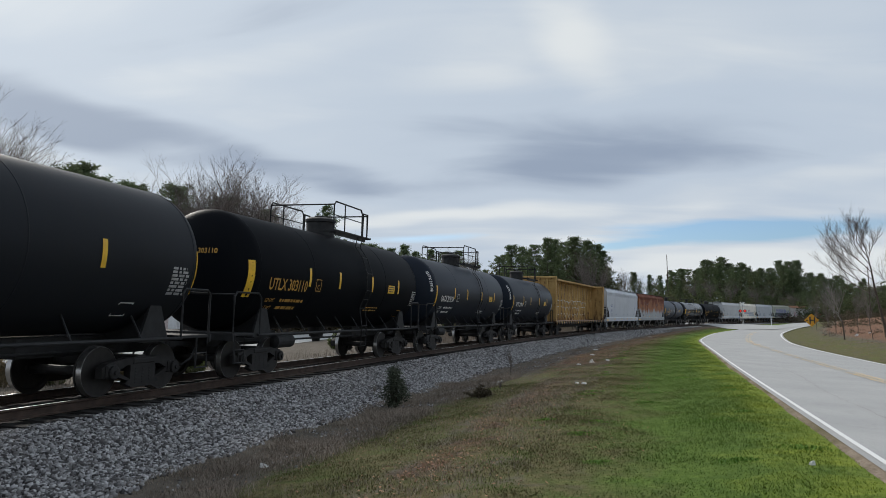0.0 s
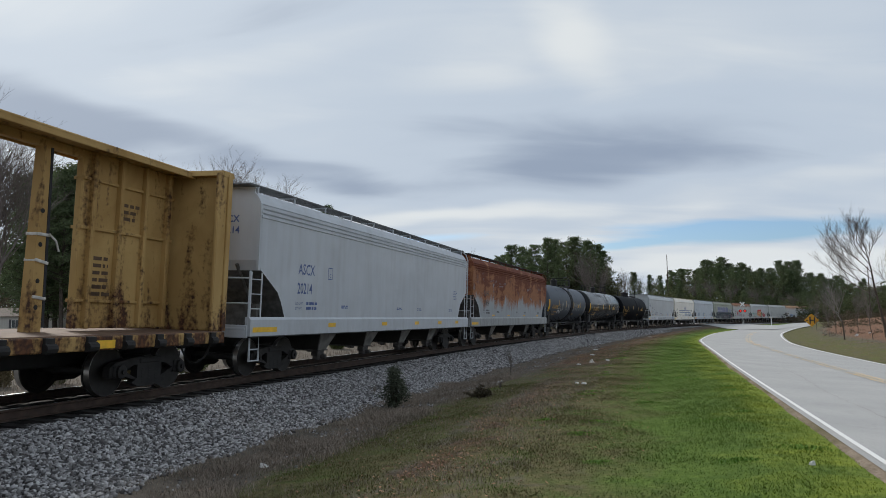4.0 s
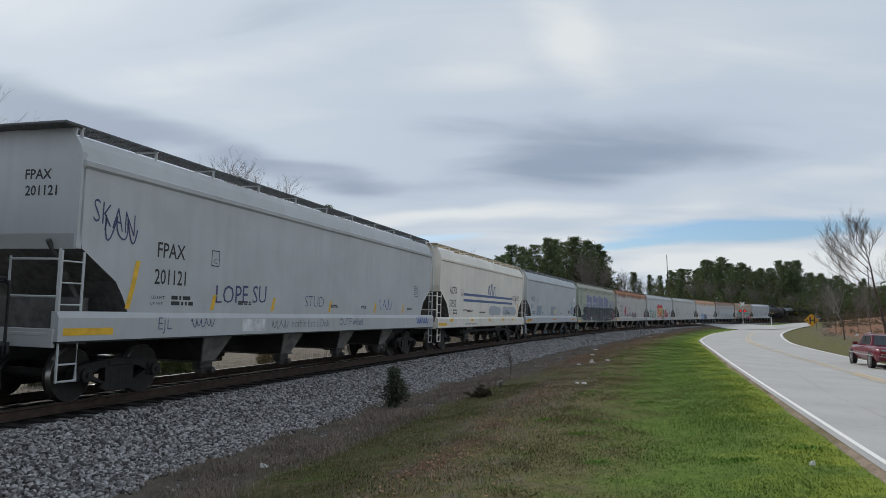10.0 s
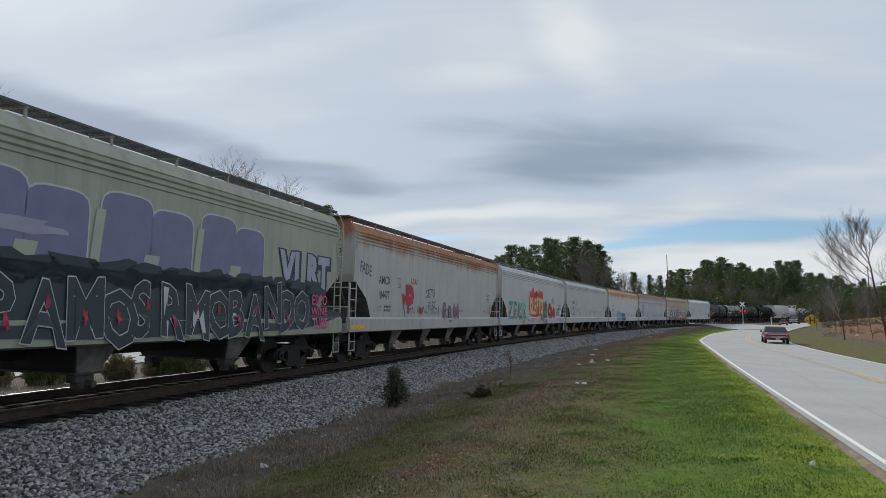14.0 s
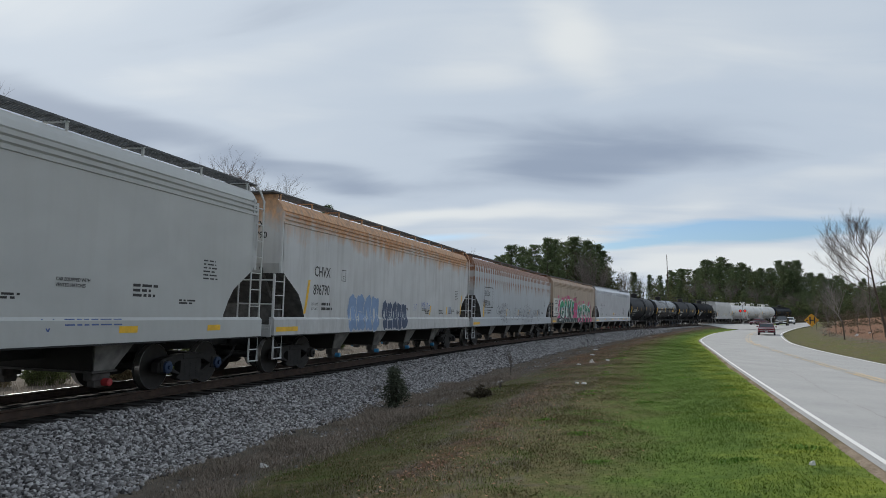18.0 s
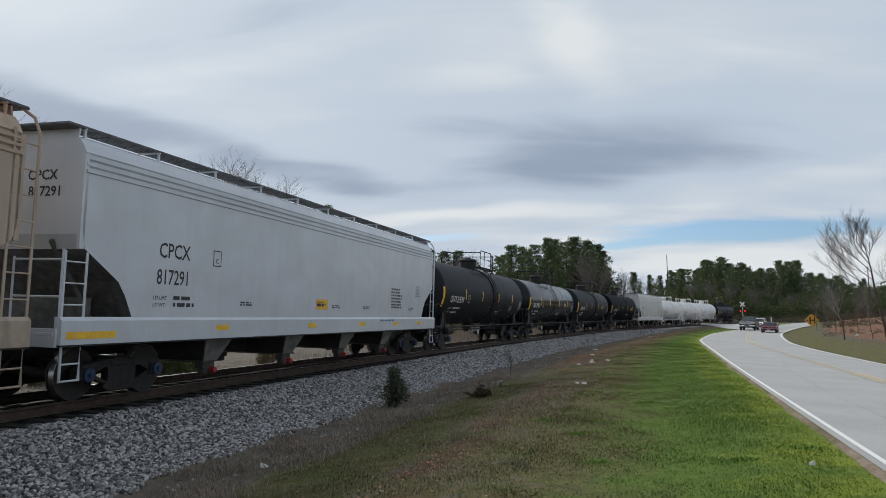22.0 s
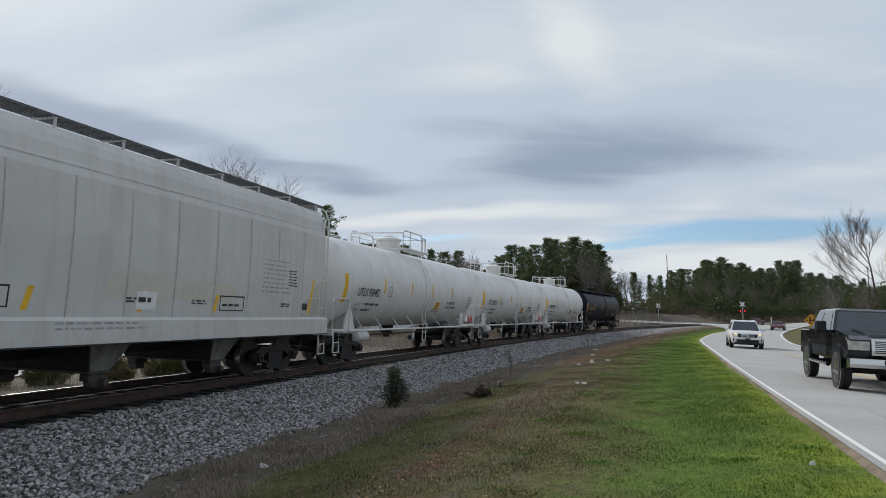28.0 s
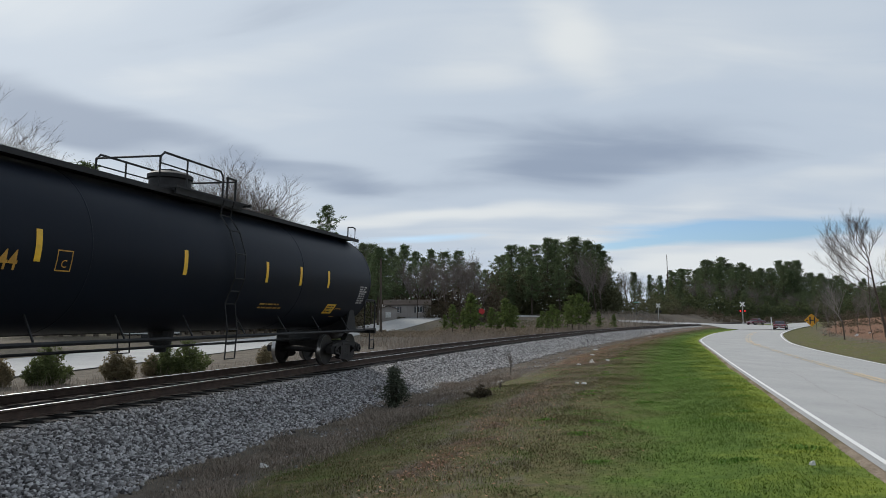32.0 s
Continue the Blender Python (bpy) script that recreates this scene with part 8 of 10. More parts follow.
def pine_meshes(seed, h=16.0, young=False, leaf=None, cone=False):
    """Trunk with limbs, and crown, of a pine."""
    rng, r = np.random.default_rng(seed), random.Random(seed)
    s = Shape()
    pts = [(0, 0, -0.4)]
    for i in range(1, 9):
        pts.append((pts[-1][0] + r.uniform(-0.12, 0.12) * h / 16, pts[-1][1] + r.uniform(-0.12, 0.12) * h / 16, h * i / 8.4))
    rad = lambda z: 0.22 * (h / 16) * (1 - 0.9 * z / h) + 0.015
    for a, b in zip(pts, pts[1:]):
        s.rod(a, b, rad(max(0, a[2])), 7, rad(b[2]), caps=False)
    lo = 0.24 if young else 0.30 if cone else r.uniform(0.10, 0.34)
    broad, lop, taper = r.uniform(0.17, 0.24), r.uniform(0, 6.283), r.uniform(0.45, 0.70)
    cen, siz = [], []
    n = 26 if young else 52 if cone else 88
    for k in range(n):
        t = lo + (0.985 - lo) * (k + r.random()) / n
        q = (t - lo) / (1 - lo)
        a = 2.4 * k + r.uniform(-0.6, 0.6)
        if young or cone:
            reach = h * (0.31 if young else 0.27) * (1 - q) ** 0.75 * r.uniform(0.35, 1.15) + 0.02 * h
        else:
            # rounded, lopsided crown, widest in its lower half, with odd limbs left out
            reach = h * broad * (1 - q) ** taper * min(1, 0.6 + 1.8 * q) * r.choice((0.55, 0.8, 1.0, 1.0, 1.25)) * (1 + 0.3 * math.cos(a - lop - 3 * q)) + 0.12
        i = min(7, int(t * 8.4))
        base = Vector(pts[i]).lerp(Vector(pts[i + 1]), min(1, t * 8.4 - i))
        tip = base + Vector((math.cos(a) * reach, math.sin(a) * reach, reach * r.uniform(0.05, 0.45)))
        s.rod(base, tip, rad(h * t) * 0.35 + 0.008 * h / 16, 4, 0.006, caps=False)
        for j in range(3 if young or cone else 5):
            w = r.uniform(0.35, 1.05) if not young else r.uniform(0.15, 1.05)
            jit = 0.09 * h / 4 if young else 0.35 * h / 16
            cen.append(tuple(base.lerp(tip, w) + Vector((r.uniform(-jit, jit), r.uniform(-jit, jit), r.uniform(-0.3 * jit, jit)))))
            siz.append(r.uniform(0.5, 1.0) * (0.27 if young else 0.40 if cone else 0.85 - 0.30 * q))
    v, f = tufts(rng, cen, siz, 20 if young else 34 if cone else 30, 0.20 if young else 0.22)
    return s.mesh("trunk", M_BARK), tri_mesh("crown", v, f, leaf or (M_PINE2 if young else M_PINE))


def bush_mesh(seed, h=1.5, w=0.62, leaf=None):
    """Many rising stems with short needles all along them: a loose feathery shrub."""
    rng = np.random.default_rng(seed)
    s, cen, siz = Shape(), [], []
    for k in range(56):
        a, q = rng.uniform(0, 6.283), rng.random() ** 0.6
        top = Vector((math.cos(a) * w * q, math.sin(a) * w * q, h * (1.02 - 0.62 * q * q) * rng.uniform(0.65, 1.0)))
        foot = Vector((top[0] * 0.25, top[1] * 0.25, -0.05))
        s.rod(foot, top, 0.011, 4, 0.003, caps=False)
        for j in range(9):
            c = foot.lerp(top, 0.22 + 0.78 * (j + rng.random()) / 9)
            cen.append(tuple(c)), siz.append(0.07 + 0.06 * (1 - j / 9))
    v, f = tufts(rng, cen, siz, 12, 0.085)
    return s.mesh("trunk", M_BARK), tri_mesh("crown", v, f, leaf or M_CEDAR)


def leaning_tree(seed=5):
    """A bare tree that leans to -x, with long limbs that sweep out on that side and turn up."""
    r = random.Random(seed)
    trunk, limbs = Shape(), Shape()
    line = [Vector(p) for p in ((0, 0, -0.3), (-0.15, 0, 1.2), (-0.45, 0.1, 2.8), (-0.80, 0.1, 4.6), (-1.05, 0.0, 6.2), (-1.35, 0, 7.6), (-1.75, 0.1, 9.4))]
    for k, (a, b) in enumerate(zip(line, line[1:])):
        trunk.rod(a, b, 0.15 * (1 - k / 6.5), 7, 0.15 * (1 - (k + 1) / 6.5), caps=False)

    def twig(p, d, ln, rad, lev):
        for i in range(3):
            q = p + d * ln / 3
            limbs.rod(p, q, rad * (1 - 0.2 * i), 4 if lev < 2 else 3, rad * (0.8 - 0.2 * i), caps=False)
            p, d = q, (d + Vector((r.uniform(-0.12, 0.12), r.uniform(-0.15, 0.15), r.uniform(0.02, 0.20)))).normalized()
            if lev < 4:
                for _ in range(2 if lev < 3 else 1):
                    e = (d + Vector((r.uniform(-0.75, 0.75), r.uniform(-0.75, 0.75), r.uniform(-0.15, 0.45)))).normalized()
                    twig(p, e, ln * r.uniform(0.42, 0.66), max(0.0045, rad * 0.46), lev + 1)
    for z, dx, dz, ln in ((3.7, -1.0, 0.50, 3.6), (4.4, -1.0, 0.62, 4.1), (5.2, -0.9, 0.70, 3.4), (5.9, -0.8, 0.85, 3.2), (6.6, -0.6, 0.9, 2.8), (7.3, -0.5, 1.0, 2.4), (8.1, -0.3, 1.0, 1.7), (8.6, 0.0, 1.0, 1.1), (7.0, 0.15, 1.0, 1.6)):
        x = float(np.interp(z, [v[2] for v in line], [v[0] for v in line]))
        twig(Vector((x, 0.05, z)), Vector((dx, r.uniform(-0.35, 0.35), dz)).normalized(), ln, 0.045, 0)
    return trunk.mesh("trunk", M_BARK), limbs.mesh("branchwork", M_TWIG)


def bare_mesh(seed, h=17.0, spread=0.5, twigs=5, mat=None, r0=0.20, bend=(0, 0, 0), fork=0.45):
    """A leafless tree: trunk mesh and a mesh of limbs and twigs."""
    r = random.Random(seed)
    trunk, limbs = Shape(), Shape()

    def grow(p, d, ln, rad, lev):
        n = 3 if lev < 2 else 2
        for i in range(n):
            q = p + d * ln / n
            (trunk if lev == 0 else limbs).rod(p, q, rad * (1 - 0.45 * i / n), 6 if lev == 0 else 4 if lev < 3 else 3, rad * (1 - 0.45 * (i + 1) / n), caps=False)
            p = q
            d = (d + Vector((r.uniform(-1, 1), r.uniform(-1, 1), r.uniform(-0.3, 0.7))) * 0.13 + Vector(bend) * (0.5 if lev == 0 else 1.0)).normalized()
            if lev < twigs and (i > 0 or lev > 0):
                for _ in range(2 if lev > 0 or i < n - 1 else 4):
                    e = (d + Vector((r.uniform(-1, 1), r.uniform(-1, 1), r.uniform(-0.25, 0.5))) * (spread + 0.10 * lev)).normalized()
                    grow(p, e, ln * r.uniform(0.48, 0.72), max(0.007, rad * 0.48), lev + 1)
    grow(Vector((0, 0, -0.3)), Vector((0, 0, 1)), h * fork, r0, 0)
    return trunk.mesh("trunk", M_BARK), limbs.mesh("branchwork", mat or M_TWIG)


def plant(name, meshes, x, y, sc, rz, label, cat, group, names=("trunk", "crown"), z=None, lean=0.0, tall=1.0):
    z = float(ground_z(np.array([x]), np.array([y]))[0]) if z is None else z
    e = tagged(new(name), label, cat, group)
    e.matrix_basis = pose(x, y, z - 0.05, lean, 0, rz) @ Matrix.Diagonal((sc, sc, sc * tall, 1))
    for nm, me in zip(names, meshes):
        part(nm, me, None, e)
    return e


def build_trees():
    r = random.Random(21)
    pines = [pine_meshes(k) for k in range(7)]
    young = [pine_meshes(40 + k, 4.0, True) for k in range(3)]
    shrub = [bush_mesh(50, 1.5, 0.75), bush_mesh(51, 1.5, 0.62, M_DRYBUSH), bush_mesh(52, 1.5, 0.95)]
    bare = [bare_mesh(60 + k, 17, 0.52) for k in range(4)]
    thin = [bare_mesh(70 + k, 11, 0.45, 4, r0=0.09) for k in range(2)]

    def pine(x, y, h, group="pines behind the track"):
        k, w = r.randrange(7), r.uniform(0.85, 1.15)
        plant("pine_tree", pines[k], x, y, h / 16.0 * w, r.uniform(0, 360), "tall dark green pine tree", "tree", group, tall=1 / w)

    tops = [max(v.co.z for v in b[1].vertices) for b in bare]

    def leafless(x, y, h, group="bare trees behind the track"):
        k = r.randrange(4)
        plant("bare_tree", bare[k], x, y, h / tops[k], r.uniform(0, 360), "leafless grey winter tree", "tree", group, ("trunk", "branchwork"))

    def px(col, dist):
        return (col - 784) / 1274 * dist
    # stand of pines beyond the crossing road, and the wood to its left
    for col, dist, h in ((884, 195, 16.5), (905, 190, 19.5), (925, 200, 20), (948, 195, 20), (968, 190, 21.5), (985, 200, 22), (1003, 195, 21), (1020, 190, 21.5), (1040, 195, 21), (1058, 200, 20.5), (1070, 198, 18.5), (893, 215, 19), (935, 215, 20), (975, 215, 21), (1015, 215, 21), (1050, 215, 20),
                         (1075, 205, 12), (900, 182, 12), (940, 180, 13), (990, 180, 13), (1040, 184, 12), (870, 180, 10)):
        pine(px(col, dist), dist, h * 0.955)
    for col, dist, h in ((690, 165, 16), (715, 160, 16.5), (735, 170, 15.5), (762, 165, 15), (785, 172, 15), (812, 170, 15), (700, 180, 15), (840, 175, 13), (860, 190, 12), (880, 200, 12), (672, 175, 16), (750, 185, 15)):
        pine(px(col, dist), dist, h)
    for col, dist, h in ((725, 150, 13), (752, 155, 14), (775, 150, 14), (800, 152, 15), (822, 160, 16), (845, 165, 12), (738, 146, 12), (764, 148, 14.5), (788, 145, 13), (812, 150, 14.5), (834, 152, 13.5), (852, 156, 11), (1040, 176, 15), (1052, 178, 17), (1062, 176, 14)):
        leafless(px(col, dist), dist, h)
    # row of far woods beyond the line, to the right
    for i in range(64):
        col = 1165 + 7.6 * i + r.uniform(-4, 4)
        dist = r.uniform(255, 300) if col < 1500 else r.uniform(300, 330)
        top = np.interp(col, [1165, 1200, 1250, 1330, 1420, 1500, 1540, 1660], [498, 492, 466, 476, 474, 486, 500, 500]) + r.uniform(-9, 15)
        pine(px(col, dist), dist, (561 - top) / 1274 * dist + 0.6, "far pine wood")
    for i in range(40):
        col = 1190 + 10 * i + r.uniform(-4, 4)
        pine(px(col, 245), r.uniform(236, 250), r.uniform(7, 11), "far pine wood")
    for col, dist, h in ((1095, 260, 16), (1108, 255, 17), (1122, 260, 17), (1135, 265, 15), (1150, 260, 16), (1160, 262, 13)):
        pine(px(col, dist), dist, h * 0.9) if col in (1150, 1122) else leafless(px(col, dist), dist, h)
    for i in range(16):
        leafless(px(1215 + i * 22, 240), 240 + r.uniform(-6, 6), r.uniform(9, 14), "bare trees before the far wood")
    # left: bare trees and pines behind the back road; column, distance, height over the eye in thousandths of the distance
    for col, dist, e in ((-26, 62, 345), (-6, 66, 330), (-60, 64, 310), (140, 110, 190), (175, 112, 188), (272, 100, 212), (300, 96, 238), (332, 98, 232), (362, 94, 240), (395, 96, 242), (424, 98, 240), (452, 100, 212), (480, 105, 196), (508, 108, 180), (535, 112, 158), (600, 150, 130), (622, 150, 118), (60, 100, 190), (248, 92, 205), (316, 92, 228), (378, 100, 238), (438, 94, 226), (494, 100, 186)):
        leafless(px(col, dist), dist, dist * e / 1000 + 1.9)
    for col, dist, h in ((40, 96, 21.5), (62, 90, 21), (84, 92, 21.5), (100, 95, 22), (150, 90, 20.5), (215, 94, 20.5), (252, 98, 18.5), (112, 88, 21.0), (135, 92, 22.5), (172, 90, 20), (195, 95, 20), (232, 92, 19.8), (470, 130, 17), (540, 130, 15), (640, 160, 17), (655, 165, 17)):
        pine(px(col, dist), dist, h)
    for k in range(13):
        col, dist = 215 + 29 * k + r.uniform(-6, 6), r.uniform(100, 118)
        e = np.interp(col, [215, 300, 430, 520, 600], [0.175, 0.195, 0.185, 0.145, 0.11]) * r.uniform(0.86, 1.02)
        (leafless if k % 3 else pine)(px(col, dist), dist, dist * e + 1.9)
    plant("pine_tree", pine_meshes(99, 16, cone=True), px(577, 118), 118, 21.0 / 16, 40, "slim conical pine tree with open branches", "tree", "pines behind the track")
    for i in range(46):
        col = -120 + 17.5 * i + r.uniform(-8, 8)
        dist = r.uniform(112, 150)
        pine(px(col, dist), dist, dist * r.uniform(0.085, 0.125) if col > 60 else dist * 0.11)
    # young pines and shrubs between the track and the road behind it
    for col, dist, h in ((786, 92, 2.6), (800, 90, 3.9), (832, 88, 5.2), (838, 90, 4.5), (868, 95, 3.6), (893, 92, 4.6), (900, 96, 4.2), (908, 92, 3.8), (968, 100, 3.2), (985, 104, 3.4), (1010, 108, 5.6), (1022, 106, 5.8), (1036, 110, 4.6), (1002, 112, 4.4), (1084, 118, 2.8), (950, 100, 2.2), (1058, 113, 3.2), (958, 104, 3.2), (976, 108, 4.2), (820, 91, 3.2), (880, 94, 3.0)):
        plant("young_pine", young[r.randrange(3)], px(col, dist), dist, h / 4.0, r.uniform(0, 360), "young yellow-green pine beside the track", "tree", "young pines")
    for col, dist, h, kind in ((94, 25, 1.5, 0), (72, 24.5, 1.05, 0), (210, 27, 1.3, 1), (232, 27.5, 1.0, 1), (296, 29.5, 1.35, 2), (338, 30, 1.55, 2), (272, 29, 1.0, 1), (10, 24, 1.1, 1), (470, 36, 1.1, 1), (480, 38, 0.9, 1), (597, 52, 1.5, 0)):
        plant("cedar_shrub", shrub[kind], px(col, dist), dist, h / 1.5, r.uniform(0, 360), ("loose dark green cedar shrub behind the track", "dry brown twiggy shrub behind the track", "broad dark green cedar shrub behind the track")[kind], "shrub", "shrubs behind the track", tall=1.0)
    # right: bare trees on the clay bank, leaning over towards the road
    bent = leaning_tree()
    fan = bare_mesh(84, 6, 0.6, 3, plain("pale_grey_twigs", (0.20, 0.185, 0.165), 0.95), r0=0.07, bend=(-0.05, 0, 0.12), fork=0.44)
    for col, dist, h, k, lean, rz in ((1563, 52, 10.0, "bent", 0, 0), (1488, 54, 5.2, "fan", -3, 0), (1462, 62, 3.6, "thin", -4, 60), (1538, 50, 3.8, "thin", -6, 200), (1512, 66, 4.4, "thin", 4, 150), (1474, 70, 4.6, "thin", -3, 300), (1440, 90, 5.0, "thin", 0, 250), (1590, 60, 8.0, "thin", -6, 10)):
        me = bent if k == "bent" else fan if k == "fan" else thin[int(rz) % 2]
        zt = max(v.co.z for v in me[1].vertices)
        x, y = px(col, dist), dist
        e = plant("bare_tree", me, x, y, h / zt, rz, "slender leafless tree on the clay bank", "tree", "bare trees beside the road", ("trunk", "branchwork"))
        e.matrix_basis = Matrix.Translation(e.matrix_basis.translation) @ Matrix.Rotation(radians(lean), 4, "Y") @ Matrix.Rotation(radians(rz), 4, "Z") @ Matrix.Diagonal((h / zt, h / zt, h / zt, 1))


def build_undergrowth():
    """Brush at the foot of the woods, and the shrubs by the ditch."""
    rng = np.random.default_rng(3)

    def belt(name, cols, dist, depth, n, hmax, mat, leaf, label, size=(0.7, 1.5), per=16):
        c = rng.uniform(cols[0], cols[1], n)
        d = rng.uniform(dist, dist + depth, n)
        x = (c - 784) / 1274 * d
        z = ground_z(x, d) + hmax * rng.random(n) ** 1.4 * (0.6 + 0.4 * np.sin(c * 0.11) ** 2)
        v, f = tufts(rng, np.stack([x, d, z], -1), rng.uniform(*size, n), per, leaf)
        stuff_mesh(name, v, f, mat, label, "undergrowth")
    brown = leaf_mat("brown_brush", (0.05, 0.041, 0.03), (0.14, 0.112, 0.078), (0.08, 0.07, 0.042))
    dark = leaf_mat("dark_brush", (0.038, 0.054, 0.024), (0.12, 0.14, 0.062), (0.10, 0.085, 0.055))
    belt("forest_brush", (1150, 1680), 226, 14, 1700, 8, dark, 0.6, "dark undergrowth at the foot of the pine wood", (0.9, 1.9))
    belt("forest_brush", (1150, 1680), 262, 20, 1600, 13, dark, 0.8, "dark undergrowth at the foot of the pine wood", (1.0, 2.2))
    belt("forest_brush", (860, 1095), 182, 20, 1900, 12, dark, 0.6, "dark undergrowth at the foot of the pine stand", (0.9, 1.8))
    belt("forest_brush", (600, 890), 162, 16, 1700, 8, brown, 0.5, "brown undergrowth below bare trees", (0.8, 1.6))
    belt("forest_brush", (-200, 640), 116, 22, 2600, 6, brown, 0.45, "brown undergrowth below bare trees", (0.8, 1.6))
    belt("forest_brush", (-200, 660), 135, 20, 1800, 9, dark, 0.6, "dark undergrowth among the pines", (0.9, 1.8))
    belt("forest_brush", (1450, 1640), 98, 30, 240, 1.3, brown, 0.2, "brown brush on the clay bank", (0.3, 0.6))
    belt("bank_brush", (1450, 1600), 60, 14, 60, 0.5, brown, 0.10, "brown brush on the clay bank", (0.15, 0.35))
    belt("wood_edge_brush", (1180, 1680), 205, 14, 700, 2.4, brown, 0.4, "brown brush at the edge of the wood", (0.5, 1.1))
    belt("forest_brush", (1060, 1200), 205, 40, 700, 6, dark, 0.5, "dark undergrowth beyond the crossing", (0.8, 1.6))
    rosy = leaf_mat("rosy_winter_brush", (0.12, 0.09, 0.07), (0.27, 0.215, 0.17), (0.19, 0.16, 0.105))
    belt("trackside_brush", (640, 775), 80, 22, 700, 0.35, rosy, 0.2, "low rosy brown brush between track and road", (0.2, 0.4), 16)
    belt("trackside_brush", (770, 960), 82, 34, 1500, 0.8, rosy, 0.22, "rosy brown brush between track and road", (0.3, 0.6), 16)
    belt("trackside_brush", (930, 1130), 96, 20, 900, 0.35, rosy, 0.2, "rosy brown brush between track and road", (0.2, 0.4), 16)
    olive = leaf_mat("dry_olive_grass", (0.085, 0.09, 0.04), (0.22, 0.22, 0.11), (0.17, 0.14, 0.09))
    belt("verge_grass", (780, 1080), 122, 30, 1500, 0.12, olive, 0.22, "dry olive grass beside the side road", (0.15, 0.3), 16)
    belt("forest_brush", (752, 905), 143, 6, 420, 3.2, brown, 0.3, "brown brush before the house", (0.4, 0.9))
    # two small evergreens on the edge of the ballast
    for nm, x, y, h, w, n in (("juniper_bush", -1.18, 17.8, 1.08, 0.26, 66), ("low_shrub", 0.92, 18.55, 0.32, 0.26, 26)):
        z = float(ground_z(np.array([x]), np.array([y]))[0])
        e = tagged(new(nm), "small dark green juniper bush beside the ballast" if n > 30 else "low dry shrub beside the ballast", "bush")
        e.matrix_basis = pose(x, y, z)
        t = rng.random(n)
        a = rng.uniform(0, 6.28, n)
        r = w * np.sin(np.pi * (0.12 + 0.80 * t)) * rng.random(n) ** 0.5 * (1 + 0.45 * np.sin(2 * a + 5 * t))
        t = t * (0.82 + 0.18 * np.sin(3 * a + 1))
        v, f = tufts(rng, np.stack([np.cos(a) * r, np.sin(a) * r, h * (0.10 + 0.85 * t)], -1), np.full(n, 0.085 * (h + 0.4)), 70, 0.05)
        s = Shape()
        for k in range(n // 3):
            s.rod((0, 0, 0), (math.cos(a[k]) * r[k], math.sin(a[k]) * r[k], h * (0.1 + 0.85 * t[k])), 0.009, 4, 0.003, caps=False)
        part("stem", s, M_BARK, e)
        part("foliage", tri_mesh("foliage", v, f, leaf_mat("juniper_foliage", (0.036, 0.046, 0.032), (0.125, 0.137, 0.098)) if n > 30 else brown), None, e)
    # dry weed
    for x, y, h in ((2.4, 26.5, 0.7), (-2.0, 20.5, 0.35), (1.6, 21.0, 0.3)):
        t, l = bare_mesh(int(h * 100), h * 2.1, 0.3, 2, r0=0.006)
        plant("dry_weed", (t, l), x, y, 1.0, 0, "dry upright weed beside the ballast", "weed", "dry weeds", ("stem", "stalk"))


def build_litter():
    rng = random.Random(12)
    wht = plain("crumpled_white_litter", (0.62, 0.62, 0.6), 0.7)
    spots = [(6.0, 29.5, 0.16), (7.4, 36.0, 0.18), (5.3, 28.5, 0.10), (9.6, 46, 0.2), (6.3, 31.0, 0.08), (3.84, 7.7, 0.035), (3.6, 18.7, 0.09), (3.5, 19.2, 0.06), (6.77, 30.0, 0.1), (20.5, 72, 0.3), (1.0, 19.5, 0.08), (-2.6, 10.6, 0.10)]
    for x, y, r in spots:
        z = float(ground_z(np.array([x]), np.array([y]))[0])
        s = Shape()
        pts = [(math.cos(a) * r * rng.uniform(0.5, 1.2), math.sin(a) * r * rng.uniform(0.4, 0.9)) for a in np.linspace(0, 6.28, 8)[:-1]]
        n = len(pts)
        s.add([(a, b, 0.005) for a, b in pts] + [(a * 0.8, b * 0.8, rng.uniform(0.02, 0.06)) for a, b in pts] + [(0, 0, 0.05)], [(i, (i + 1) % n, n + (i + 1) % n, n + i) for i in range(n)] + [(n + i, n + (i + 1) % n, 2 * n) for i in range(n)])
        o = tagged(part("litter", s, wht), "crumpled white scrap of litter in the grass", "litter", "litter")
        o.matrix_basis = pose(x, y, z + 0.02)
    for x, y, r in [(48.5 + k * 1.3, 66 + k * 0.9, 0.14) for k in range(3)] + [(33.0, 58, 0.12), (34.5, 60.5, 0.12), (37, 63, 0.1)]:
        z = float(ground_z(np.array([x]), np.array([y]))[0])
        o = tagged(part("litter", Shape().box((0, 0, r / 2), (r * 2, r * 1.2, r), r * 0.3), wht), "white bottle or cup lying on the bank", "litter", "litter")
        o.matrix_basis = pose(x, y, z, 0, 0, rng.uniform(0, 180))


